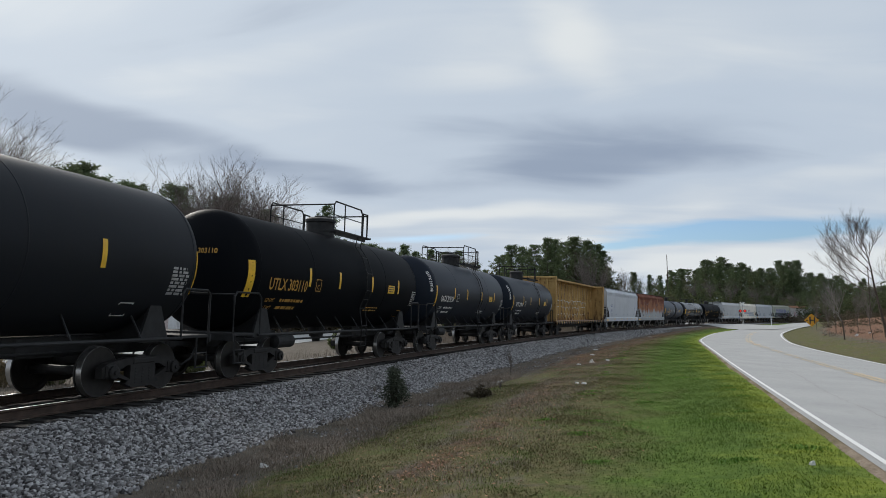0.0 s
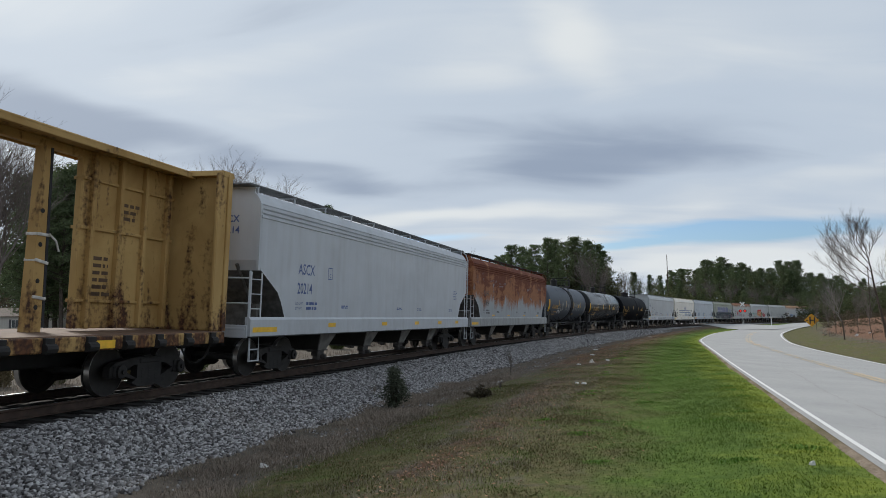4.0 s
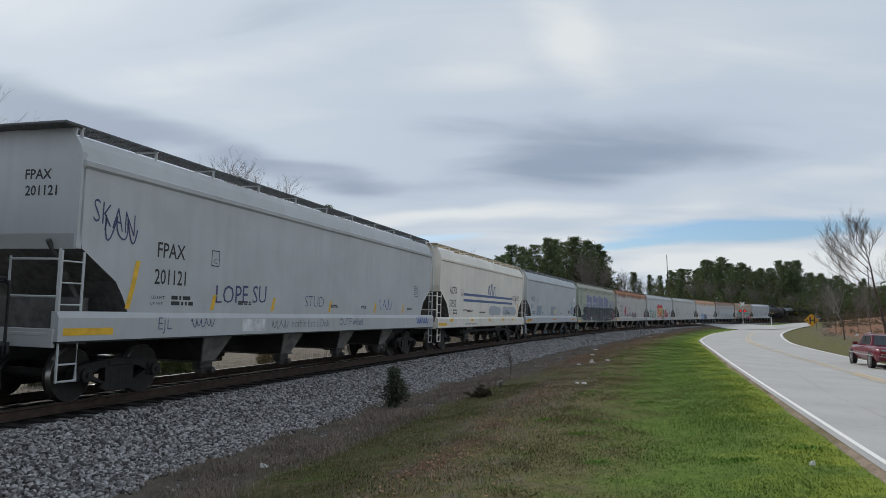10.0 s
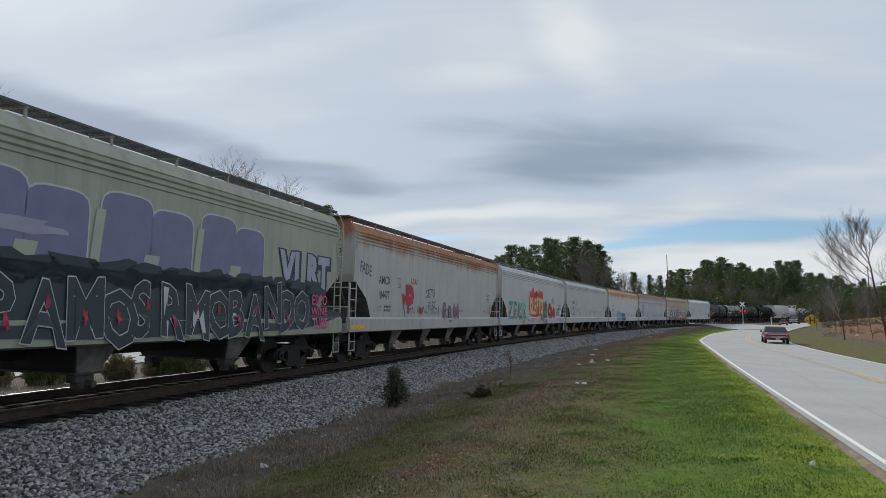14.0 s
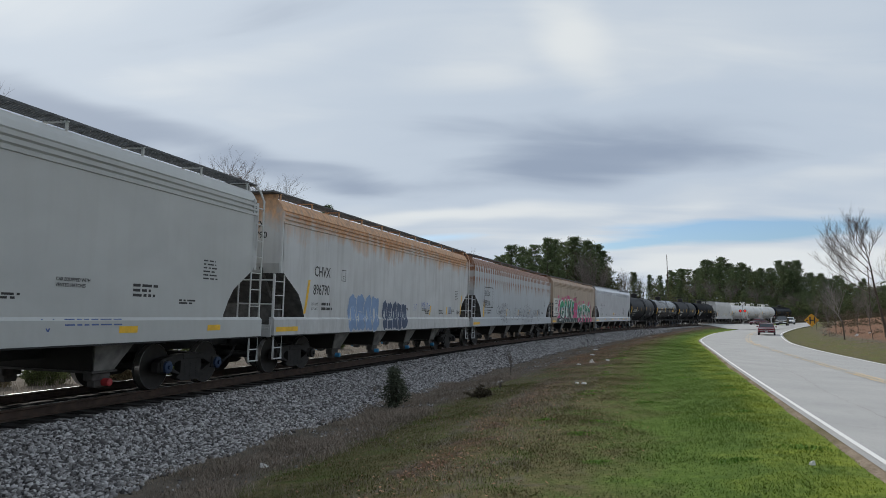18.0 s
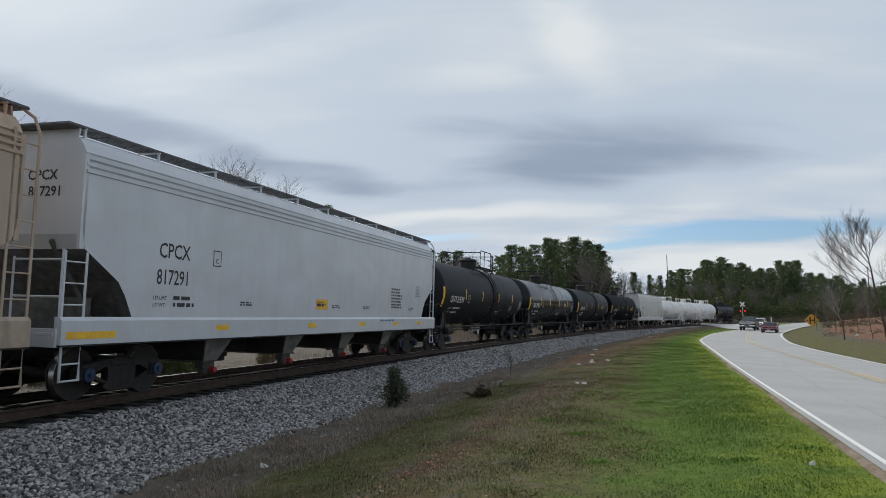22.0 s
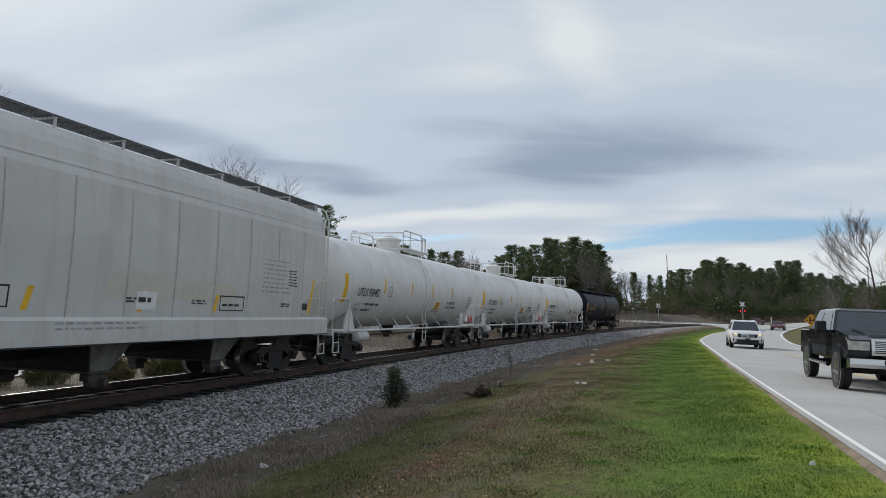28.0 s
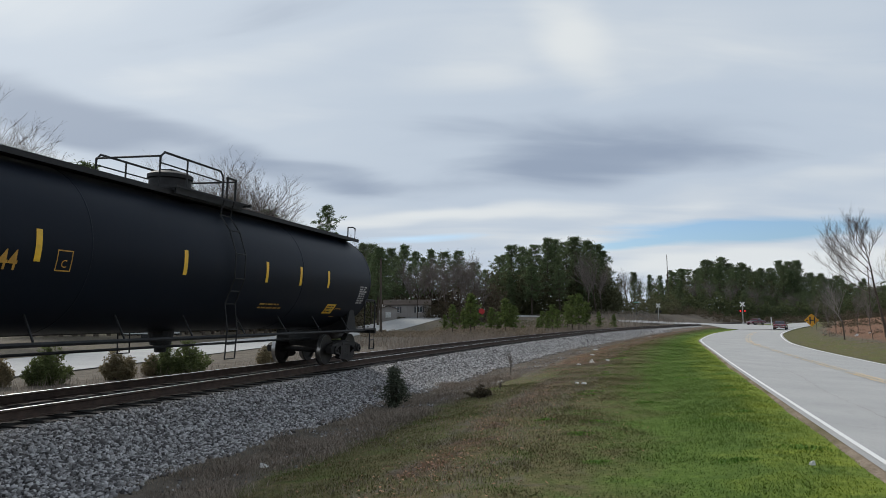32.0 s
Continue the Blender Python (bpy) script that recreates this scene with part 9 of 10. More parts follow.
def house(x, y, rz, L, W, H, label, wall, roofm):
    z = float(ground_z(np.array([x]), np.array([y]))[0])
    e = tagged(new("house"), label, "house", "houses behind the track")
    e.matrix_basis = pose(x, y, z, 0, 0, rz)
    part("wall", Shape().prism([(-W / 2, 0), (W / 2, 0), (W / 2, H), (0, H + W * 0.17), (-W / 2, H)], -L / 2, L / 2), wall, e)
    r = Shape()
    for k in (-1, 1):
        r.add([(0, -L / 2 - 0.3, H + W * 0.17 + 0.12), (0, L / 2 + 0.3, H + W * 0.17 + 0.12), (k * (W / 2 + 0.35), L / 2 + 0.3, H - 0.06), (k * (W / 2 + 0.35), -L / 2 - 0.3, H - 0.06),
               (0, -L / 2 - 0.3, H + W * 0.17 + 0.02), (0, L / 2 + 0.3, H + W * 0.17 + 0.02), (k * (W / 2 + 0.35), L / 2 + 0.3, H - 0.16), (k * (W / 2 + 0.35), -L / 2 - 0.3, H - 0.16)],
              [(0, 1, 2, 3), (7, 6, 5, 4), (2, 6, 7, 3), (0, 3, 7, 4), (1, 5, 6, 2)])
    part("roof", r, roofm, e)
    trim = plain("white_window_trim", (0.66, 0.66, 0.64), 0.6)
    n = max(2, int(L / 4))
    for k in range(n):
        yy = -L / 2 + L * (k + 0.5) / n
        for sx in (-1, 1):
            w = part("window", Shape().box((sx * (W / 2 + 0.03), yy, H * 0.58), (0.08, 1.25, 1.2)), trim, e, "white-framed window")
            part("pane", Shape().box((sx * (W / 2 + 0.075), yy - 0.29, H * 0.58), (0.02, 0.5, 1.05)), M_GLASS, w)
            part("pane", Shape().box((sx * (W / 2 + 0.075), yy + 0.29, H * 0.58), (0.02, 0.5, 1.05)), M_GLASS, w)
            for q in (-1, 1):
                part("shutter", Shape().box((sx * (W / 2 + 0.03), yy + q * 0.85, H * 0.58), (0.05, 0.35, 1.25)), plain("dark_shutter_paint", (0.06, 0.06, 0.065), 0.7), w)
    for q in (-1, 1):
        part("window", Shape().box((0, q * (L / 2 + 0.03), H * 0.58), (1.1, 0.08, 1.1)), trim, e)
    part("door", Shape().box((W / 2 + 0.03, L * 0.08, 1.0), (0.07, 0.95, 2.0), 0.01), trim, e)


def build_background():
    """Houses, sheds and street furniture behind the track."""
    tan, roofm = paint("taupe_siding", (0.36, 0.33, 0.31), 0.7, 0.2), plain("brown_shingle_roof", (0.10, 0.075, 0.06), 0.9)
    house(-7.6, 152, 95, 9.5, 5.4, 2.6, "taupe single-storey house with brown roof", tan, roofm)
    house(-11.6, 148, 10, 6, 3.6, 2.7, "taupe gabled wing of a house", tan, roofm)
    house(-62, 106, 80, 16, 6.5, 2.7, "pale single-storey house among trees", paint("pale_siding", (0.55, 0.52, 0.48), 0.7, 0.2), roofm)
    wht = paint("white_box_paint", (0.66, 0.67, 0.68), 0.5, 0.25)
    e = tagged(new("box_trailer"), "white enclosed box trailer parked beyond the road", "trailer")
    e.matrix_basis = pose(-30.2, 75, float(ground_z(np.array([-30.2]), np.array([75.0]))[0]), 0, 0, 12)
    part("box", Shape().box((0, 0, 1.75), (5.2, 2.3, 2.4), 0.06), wht, e)
    part("frame", Shape().box((0, 0, 0.5), (5.6, 1.9, 0.12)), M_BLACK, e)
    for x in (-0.5, 0.45):
        for y in (-1.0, 1.0):
            part("wheel", Shape().lathe([(-0.1, 0.2), (-0.1, 0.36), (0.1, 0.36), (0.1, 0.2)], "y", (x, y, 0.36), 18), M_RUBBER, e)
    part("panel", Shape().box((0.9, -1.17, 1.75), (1.7, 0.02, 1.5)), plain("faded_lettered_panel", (0.5, 0.42, 0.40), 0.6), e)
    # stop sign, street name post, white marker post, pile of gravel
    def spot(x, y):
        return float(ground_z(np.array([x]), np.array([y]))[0])
    e = tagged(new("stop_sign"), "red octagonal stop sign on a post", "road sign")
    e.matrix_basis = pose(7.4, 140, spot(7.4, 140), 0, 0, -10)
    part("post", Shape().box((0, 0.03, 1.3), (0.06, 0.05, 2.8)), M_GRATE, e)
    q = 0.6
    part("panel", Shape().prism([(q * math.cos(a), 2.6 + q * math.sin(a)) for a in [math.pi / 8 + k * math.pi / 4 for k in range(8)]], -0.015, 0.015), plain("red_sign_sheet", (0.46, 0.03, 0.03), 0.5), e)
    e = tagged(new("street_name_sign"), "green street name sign on a post", "road sign")
    e.matrix_basis = pose(47.5, 178, spot(47.5, 178))
    part("post", Shape().rod((0, 0, 0), (0, 0, 3.2), 0.05, 8), M_GRATE, e)
    part("panel", Shape().box((0, 0, 3.1), (1.3, 0.03, 0.28)), plain("green_sign_sheet", (0.10, 0.26, 0.20), 0.5), e)
    e = tagged(part("marker_post", Shape().box((0, 0, 0.9), (0.16, 0.06, 1.9), 0.02), M_WHT), "white plastic marker post", "marker post")
    e.matrix_basis = pose(64.5, 142.5, spot(64.5, 142.5))
    rng = random.Random(5)
    vs = [(math.cos(a) * r * 5 * rng.uniform(0.85, 1.1), math.sin(a) * r * 3, 2.6 * (1 - r) ** 0.9 * rng.uniform(0.85, 1.1)) for r in (1.0, 0.75, 0.5, 0.25) for a in np.linspace(0, 6.283, 15)[:-1]] + [(0, 0, 2.5)]
    fs = [(k * 14 + i, k * 14 + (i + 1) % 14, k * 14 + 14 + (i + 1) % 14, k * 14 + 14 + i) for k in range(3) for i in range(14)] + [(42 + i, 42 + (i + 1) % 14, 56) for i in range(14)]
    e = tagged(part("gravel_pile", Shape().add(vs, fs), plain("grey_gravel", (0.17, 0.16, 0.15), 0.95, 0, 0.4, 2.0), smooth=True), "pile of grey gravel beyond the crossing", "gravel pile")
    e.matrix_basis = pose(58, 212, spot(58, 212) - 0.1) @ Matrix.Diagonal((0.6, 0.6, 0.55, 1))


# ================= signs and signals =================
def post_sign():
    x, y = 48.3, 95.0
    z = float(ground_z(np.array([x]), np.array([y]))[0])
    e = tagged(new("warning_sign"), "yellow diamond warning sign with a black junction symbol", "road sign")
    e.matrix_basis = pose(x, y, z, 0, 0, -24)
    part("post", Shape().box((0, 0.03, 0.8), (0.06, 0.05, 1.7)), M_GRATE, e)
    part("panel", Shape().prism([(0, 0.45), (0.88, 1.33), (0, 2.21), (-0.88, 1.33)], -0.012, 0.012), plain("yellow_sign_sheet", (0.62, 0.29, 0.012), 0.5), e)
    s = Shape().box((-0.18, -0.018, 1.33), (0.15, 0.01, 0.92)).box((0.36, -0.018, 1.33), (0.15, 0.01, 0.92)).box((0.09, -0.018, 1.33), (0.40, 0.01, 0.15)).box((-0.54, -0.018, 1.33), (0.26, 0.01, 0.13))
    part("symbol", s, M_BLK, e)


def crossing_signal(x, y, face, name, lit=True):
    z = float(ground_z(np.array([x]), np.array([y]))[0])
    e = tagged(new(name), "railway crossing signal with white crossbuck and red lamps", "crossing signal", "crossing signals")
    e.matrix_basis = pose(x, y, z, 0, 0, face)
    alu = plain("aluminium_mast", (0.45, 0.45, 0.44), 0.45, 0.6)
    part("mast", Shape().rod((0, 0, 0), (0, 0, 4.6), 0.07, 10), alu, e)
    part("base", Shape().box((0, 0, 0.2), (0.4, 0.4, 0.5), 0.05), alu, e)
    for a in (-45, 45):
        part("crossbuck_board", Shape().box((0, -0.10 - (0.012 if a > 0 else 0), 4.1), (1.22, 0.02, 0.23), 0.0, Matrix.Rotation(radians(a), 3, "Y")), M_WHT, e)
    part("lamp_arm", Shape().rod((-0.5, -0.08, 2.75), (0.5, -0.08, 2.75), 0.04, 8), M_BLACK, e)
    for k in (-0.42, 0.42):
        p = part("lamp_backing", Shape().lathe([(-0.02, 0.30), (0.0, 0.30)], "y", (k, -0.10, 2.75), 20), M_BLACK, e)
        m = bpy.data.materials.get("red_signal_lens")
        if m is None:
            n = Nodes("red_signal_lens")
            m = n.done((0.5, 0.01, 0.01), 0.3)
            n.bsdf.inputs["Emission Color"].default_value = (1.0, 0.03, 0.02, 1)
            n.bsdf.inputs["Emission Strength"].default_value = 1.2
        dark = plain("dark_red_signal_lens", (0.10, 0.012, 0.012), 0.3)
        part("lens", Shape().lathe([(-0.03, 0.04), (-0.025, 0.13), (0.0, 0.15)], "y", (k, -0.125, 2.75), 16), m if lit else dark, p, "red signal lens")
    return e


def utility_pole(x, y, h, arms=1, rz=0):
    z = float(ground_z(np.array([x]), np.array([y]))[0])
    e = tagged(new("utility_pole"), "weathered wooden utility pole", "utility pole", "utility poles")
    e.matrix_basis = pose(x, y, z, 0, 0, rz)
    part("pole", Shape().rod((0, 0, -0.3), (0, 0, h), 0.17, 8, 0.11), M_BARK, e)
    for k in range(arms):
        part("crossarm", Shape().box((0, 0.12, h - 0.5 - k * 0.9), (2.2, 0.1, 0.12)), M_BARK, e)


def build_signs():
    post_sign()
    crossing_signal(60.0, 145.0, -20, "crossing_signal")
    crossing_signal(49.2, 165.5, 160, "crossing_signal", False)
    utility_pole(71.7, 230, 19.0, 0)
    utility_pole(124, 210, 15, 2)
    utility_pole(-7.8, 90, 9.6, 0)


# ================= vehicles =================
def loft_body(rows):
    """Cross-sections along the car: (x, half width low, half width high, z low, z shoulder, z top, half width top)."""
    vs, fs = [], []
    for x, wl, wh, zl, zs, zt, wt in rows:
        half = [(0, zl), (wl * 0.9, zl), (wl, zl + 0.06), (wh, (zl + zs) / 2), (wh * 0.985, zs - 0.05), (wh * 0.94, zs), (wt + (wh - wt) * 0.12, zt - (zt - zs) * 0.12), (wt * 0.9, zt - 0.012 if zt > zs + 0.05 else zt), (0, zt)]
        ring = [(x, -y, z) for y, z in half] + [(x, y, z) for y, z in reversed(half[1:-1])]
        vs += ring
    k = 16
    for i in range(len(rows) - 1):
        fs += [(i * k + j, i * k + (j + 1) % k, i * k + k + (j + 1) % k, i * k + k + j) for j in range(k)]
    fs += [tuple(range(k)), tuple(range((len(rows) - 1) * k, len(rows) * k))]
    return Shape().add(vs, fs)


def car_paint(name, col, rough=0.25):
    n = Nodes(name)
    f = n.noise(3, 4)
    m = n.done(n.mix(n.rng(f, 0.3, 0.7), tuple(v * 0.9 for v in col), col), rough, 0.0, None, spec=0.35)
    n.bsdf.inputs["Coat Weight"].default_value = 0.25
    return m


M_GLASS = plain("dark_car_glass", (0.045, 0.055, 0.065), 0.04, 0, 0.1)
M_CHROME = plain("chrome_trim", (0.6, 0.6, 0.6), 0.15, 1.0, 0.05)


def glow(name, col, power):
    n = Nodes(name)
    m = n.done(col, 0.3)
    n.bsdf.inputs["Emission Color"].default_value = (*col, 1)
    n.bsdf.inputs["Emission Strength"].default_value = power
    return m


def wheels(v, xs, track, rad, wid, rim=None):
    rim = rim or M_CHROME
    out = []
    for x in xs:
        for y in (-1, 1):
            w = part("wheel", Shape().lathe([(-wid / 2, rad * 0.62), (-wid / 2, rad * 0.92), (-wid * 0.38, rad), (wid * 0.38, rad), (wid / 2, rad * 0.92), (wid / 2, rad * 0.62)], "y", seg=28), M_RUBBER, v, at=Matrix.Translation((x, y * track / 2, rad)), smooth=True)
            s = Shape()
            for k in range(5):
                a = 2 * math.pi * k / 5
                s.box((math.cos(a) * rad * 0.33, y * wid * 0.46, math.sin(a) * rad * 0.33), (rad * 0.5, 0.03, rad * 0.16), 0.0, Matrix.Rotation(-a, 3, "Y"))
            s.lathe([(y * wid * 0.42, rad * 0.52), (y * wid * 0.50, rad * 0.60), (y * wid * 0.50, rad * 0.64), (y * wid * 0.40, rad * 0.64)], "y", seg=24)
            s.lathe([(y * wid * 0.38, rad * 0.14), (y * wid * 0.49, rad * 0.12)], "y", seg=12)
            part("rim", s, rim, w, "bright alloy rim")
            out.append((w, (x, y * track / 2, rad)))
    return out


def windows(v, polys, mat=None, name="window"):
    for p in polys:
        part(name, Shape().add(p, [tuple(range(len(p)))]), mat or M_GLASS, v)


def sedan(name, label, mat, L=5.5, W=1.98, H=1.47):
    """A saloon; its front at +x."""
    v = tagged(new(name), label, "car", "cars on the road")
    h, w = L / 2, W / 2
    z0, zs = 0.30, 0.92
    rows = [(-h, w * 0.80, w * 0.84, 0.42, 0.80, 0.82, w * 0.70), (-h + 0.10, w * 0.88, w * 0.93, 0.34, 0.86, 0.90, w * 0.78), (-h + 0.5, w * 0.92, w, z0, zs, 0.96, w * 0.84), (-h + 1.15, w * 0.92, w, z0, zs + 0.02, 1.0, w * 0.84),
            (h - 1.75, w * 0.92, w, z0, zs - 0.02, 0.99, w * 0.84), (h - 1.0, w * 0.92, w, z0, zs - 0.05, 0.92, w * 0.82), (h - 0.3, w * 0.9, w * 0.96, 0.32, zs - 0.13, 0.82, w * 0.76), (h - 0.05, w * 0.82, w * 0.86, 0.40, 0.66, 0.70, w * 0.66), (h, w * 0.76, w * 0.80, 0.44, 0.60, 0.62, w * 0.6)]
    part("body", loft_body(rows), mat, v, smooth=True)
    a, b, c, d = -h + 1.22, -h + 1.62, 0.42, h - 1.85
    t, r, q = w * 0.92, w * 0.78, 0.95
    part("cabin", Shape().add([(a, -t, q), (d, -t, q), (d, t, q), (a, t, q), (b, -r, H - 0.04), (c + 0.05, -r, H - 0.03), (c + 0.05, r, H - 0.03), (b, r, H - 0.04), (b + 0.15, -r * 0.8, H), (c - 0.1, -r * 0.8, H), (c - 0.1, r * 0.8, H), (b + 0.15, r * 0.8, H)],
         [(0, 1, 5, 4), (2, 3, 7, 6), (1, 2, 6, 5), (3, 0, 4, 7), (4, 5, 9, 8), (5, 6, 10, 9), (6, 7, 11, 10), (7, 4, 8, 11), (8, 9, 10, 11)]), mat, v)

    def on(u, k, s):   # point on the cabin's side; u along, k up
        x0, x1 = a + (b - a) * k, d + (c + 0.05 - d) * k
        return (x0 + (x1 - x0) * u, s * (t + (r - t) * k + 0.008), q + (H - 0.04 - q) * k)
    for s in (-1, 1):
        windows(v, [[on(0.10, 0.10, s), on(0.24, 0.10, s), on(0.24, 0.88, s), on(0.10, 0.88, s)], [on(0.27, 0.10, s), on(0.52, 0.10, s), on(0.52, 0.88, s), on(0.27, 0.88, s)], [on(0.56, 0.10, s), on(0.86, 0.10, s), on(0.86, 0.88, s), on(0.56, 0.88, s)]])
        part("mirror", Shape().box((d - 0.35, s * (w + 0.10), 1.0), (0.16, 0.2, 0.14), 0.03), mat, v)
        part("trim_strip", Shape().box((0, s * (w + 0.004), 0.56), (L - 1.0, 0.02, 0.05), 0.005), M_CHROME, v)
    f = lambda y, k, x0, x1, off: (x0 + (x1 - x0) * k + off, y * (t + (r - t) * k) * 0.9, q + (H - 0.04 - q) * k + 0.004)
    windows(v, [[f(-1, 0.1, a, b, -0.01), f(1, 0.1, a, b, -0.01), f(1, 0.9, a, b, -0.01), f(-1, 0.9, a, b, -0.01)]], name="rear_window")
    windows(v, [[f(-1, 0.06, d, c, 0.02), f(1, 0.06, d, c, 0.02), f(1, 0.94, d, c, 0.02), f(-1, 0.94, d, c, 0.02)]], name="windscreen")
    part("rear_bumper", Shape().box((-h - 0.04, 0, 0.52), (0.18, W * 0.95, 0.17), 0.04), mat, v)
    part("bumper_strip", Shape().box((-h - 0.135, 0, 0.55), (0.02, W * 0.93, 0.035)), M_CHROME, v)
    part("boot_trim", Shape().box((-h - 0.02, 0, 0.80), (0.06, W * 0.84, 0.04), 0.01), M_CHROME, v)
    part("boot_trim", Shape().box((-h - 0.02, 0, 0.63), (0.06, W * 0.84, 0.03), 0.01), M_CHROME, v)
    part("centre_reflector", Shape().box((-h - 0.012, 0, 0.71), (0.04, w * 0.86, 0.10), 0.01), plain("dark_red_reflector", (0.09, 0.008, 0.012), 0.25), v)
    part("roof_edge", Shape().box((b - 0.01, 0, H - 0.05), (0.03, 2 * r * 0.96, 0.03), 0.008), M_CHROME, v)
    part("front_bumper", Shape().box((h + 0.02, 0, 0.45), (0.16, W * 0.9, 0.2), 0.05), mat, v)
    part("licence_plate", Shape().box((-h - 0.14, 0, 0.40), (0.02, 0.30, 0.15)), plain("pale_plate", (0.40, 0.40, 0.42), 0.5), v)
    for s in (-1, 1):
        part("tail_light", Shape().box((-h - 0.01, s * w * 0.66, 0.71), (0.05, w * 0.42, 0.13), 0.01), plain("red_lamp_glass", (0.16, 0.01, 0.012), 0.2), v, "red tail light")
        part("headlight", Shape().box((h - 0.02, s * w * 0.58, 0.62), (0.06, 0.36, 0.12), 0.02), plain("clear_lamp_glass", (0.6, 0.6, 0.58), 0.1), v)
    for s in (-1, 1):
        for x in (-h + 1.15, h - 0.95):
            part("wheel_well", Shape().lathe([(-0.006, 0.39), (0.006, 0.39)], "y", (x, s * (w + 0.001), 0.34), 24), M_BLACK, v)
    return v, wheels(v, (-h + 1.15, h - 0.95), W - 0.20, 0.335, 0.22)


def pickup(mat):
    """A tall crew-cab pickup; its front at +x."""
    v = tagged(new("pickup_truck"), "lifted black pickup truck with chrome grille and bumper", "truck", "cars on the road")
    L, w = 5.9, 0.99
    h = L / 2
    g = 0.62
    bon = [(h - 2.3, 0.70), (h - 0.10, 0.74), (h - 0.01, 0.86), (h, 1.00), (h - 0.06, 1.17), (h - 0.30, 1.25), (h - 1.2, 1.33), (h - 2.3, 1.38)]
    part("bonnet", Shape().prism(bon, -w + 0.06, w - 0.06), mat, v)
    part("bonnet_bulge", Shape().prism([(h - 0.25, 1.24), (h - 0.32, 1.29), (h - 1.2, 1.37), (h - 2.2, 1.415), (h - 2.2, 1.3)], -0.52, 0.52), mat, v)
    for y in (-1, 1):
        part("wing", Shape().prism([(p, q - (0.05 if q > 1.1 else 0)) for p, q in bon], y * (w - 0.07), y * w), mat, v)
    part("cab_lower", Shape().prism([(-1.62, 0.66), (1.30, 0.66), (1.30, 1.345), (-1.62, 1.345)], -w, w), mat, v)
    a, b, c, d = -1.55, -1.40, 0.55, 1.25
    t, r, q, H = 0.96, 0.76, 1.30, 1.90
    part("cab_roof", Shape().add([(a, -t, q), (d, -t, q), (d, t, q), (a, t, q), (b, -r, H - 0.05), (c, -r, H - 0.05), (c, r, H - 0.05), (b, r, H - 0.05), (b + 0.1, -r * 0.8, H), (c - 0.15, -r * 0.8, H), (c - 0.15, r * 0.8, H), (b + 0.1, r * 0.8, H)],
         [(0, 1, 5, 4), (2, 3, 7, 6), (1, 2, 6, 5), (3, 0, 4, 7), (4, 5, 9, 8), (5, 6, 10, 9), (6, 7, 11, 10), (7, 4, 8, 11), (8, 9, 10, 11)]), mat, v)

    def on(u, k, s):
        x0, x1 = a + (b - a) * k, d + (c - d) * k
        return (x0 + (x1 - x0) * u, s * (t + (r - t) * k + 0.008), q + (H - 0.05 - q) * k)
    for s in (-1, 1):
        windows(v, [[on(0.06, 0.08, s), on(0.40, 0.08, s), on(0.40, 0.88, s), on(0.06, 0.88, s)], [on(0.46, 0.08, s), on(0.90, 0.08, s), on(0.90, 0.88, s), on(0.46, 0.88, s)]])
        part("mirror", Shape().box((1.05, s * (w + 0.2), 1.42), (0.14, 0.26, 0.28), 0.04), M_BLACK, v)
        part("side_step", Shape().rod((-1.3, s * 1.0, 0.50), (0.95, s * 1.0, 0.50), 0.05, 8), M_CHROME, v)
        part("bed_side", Shape().box((-2.2, s * (w - 0.05), (g + 1.32) / 2), (1.5, 0.10, 1.32 - g), 0.03), mat, v)
        for x in (-h + 1.15, h - 1.0):
            part("wheel_flare", Shape().lathe([(-0.03, 0.49), (-0.03, 0.54), (0.03, 0.54), (0.03, 0.49)], "y", (x, s * (w + 0.005), 0.50), 28), mat, v)
            part("wheel_well", Shape().lathe([(-0.008, 0.49), (0.008, 0.49)], "y", (x, s * (w + 0.002), 0.50), 28), M_BLACK, v)
        part("headlight", Shape().prism([(h - 0.25, 0.94), (h + 0.035, 0.94), (h + 0.01, 1.13), (h - 0.28, 1.16)], s * 0.56, s * 0.985), plain("hazed_lamp_glass", (0.42, 0.40, 0.36), 0.12), v, "clear headlight")
        part("fog_lamp", Shape().lathe([(h + 0.12, 0.07), (h + 0.16, 0.07)], "x", (0, s * 0.68, 0.68), 12), M_GLASS, v)
    f = lambda y, k: (d + (c - d) * k + 0.02, y * (t + (r - t) * k) * 0.92, q + (H - 0.05 - q) * k)
    windows(v, [[f(-1, 0.05), f(1, 0.05), f(1, 0.93), f(-1, 0.93)]], name="windscreen")
    part("bed_floor", Shape().box((-2.2, 0, 0.85), (1.5, 1.8, 0.1)), mat, v)
    part("tailgate", Shape().box((-h + 0.03, 0, 1.0), (0.08, 1.9, 0.62), 0.02), mat, v)
    part("grille", Shape().prism([(h - 0.1, 0.84), (h + 0.05, 0.84), (h + 0.06, 0.95), (h + 0.02, 1.20), (h - 0.1, 1.20)], -0.53, 0.53), M_CHROME, v, "chrome grille")
    for k in range(7):
        part("grille_bar", Shape().box((h + 0.058 - 0.004 * k, 0, 0.90 + 0.04 * k), (0.012, 0.92, 0.022)), M_BLACK, v)
    part("front_bumper", Shape().prism([(h - 0.15, 0.54), (h + 0.14, 0.56), (h + 0.18, 0.64), (h + 0.17, 0.76), (h - 0.15, 0.79)], -0.98, 0.98), M_CHROME, v, "chrome bumper")
    part("number_plate", Shape().box((h + 0.175, 0, 0.70), (0.02, 0.62, 0.10)), M_BLACK, v)
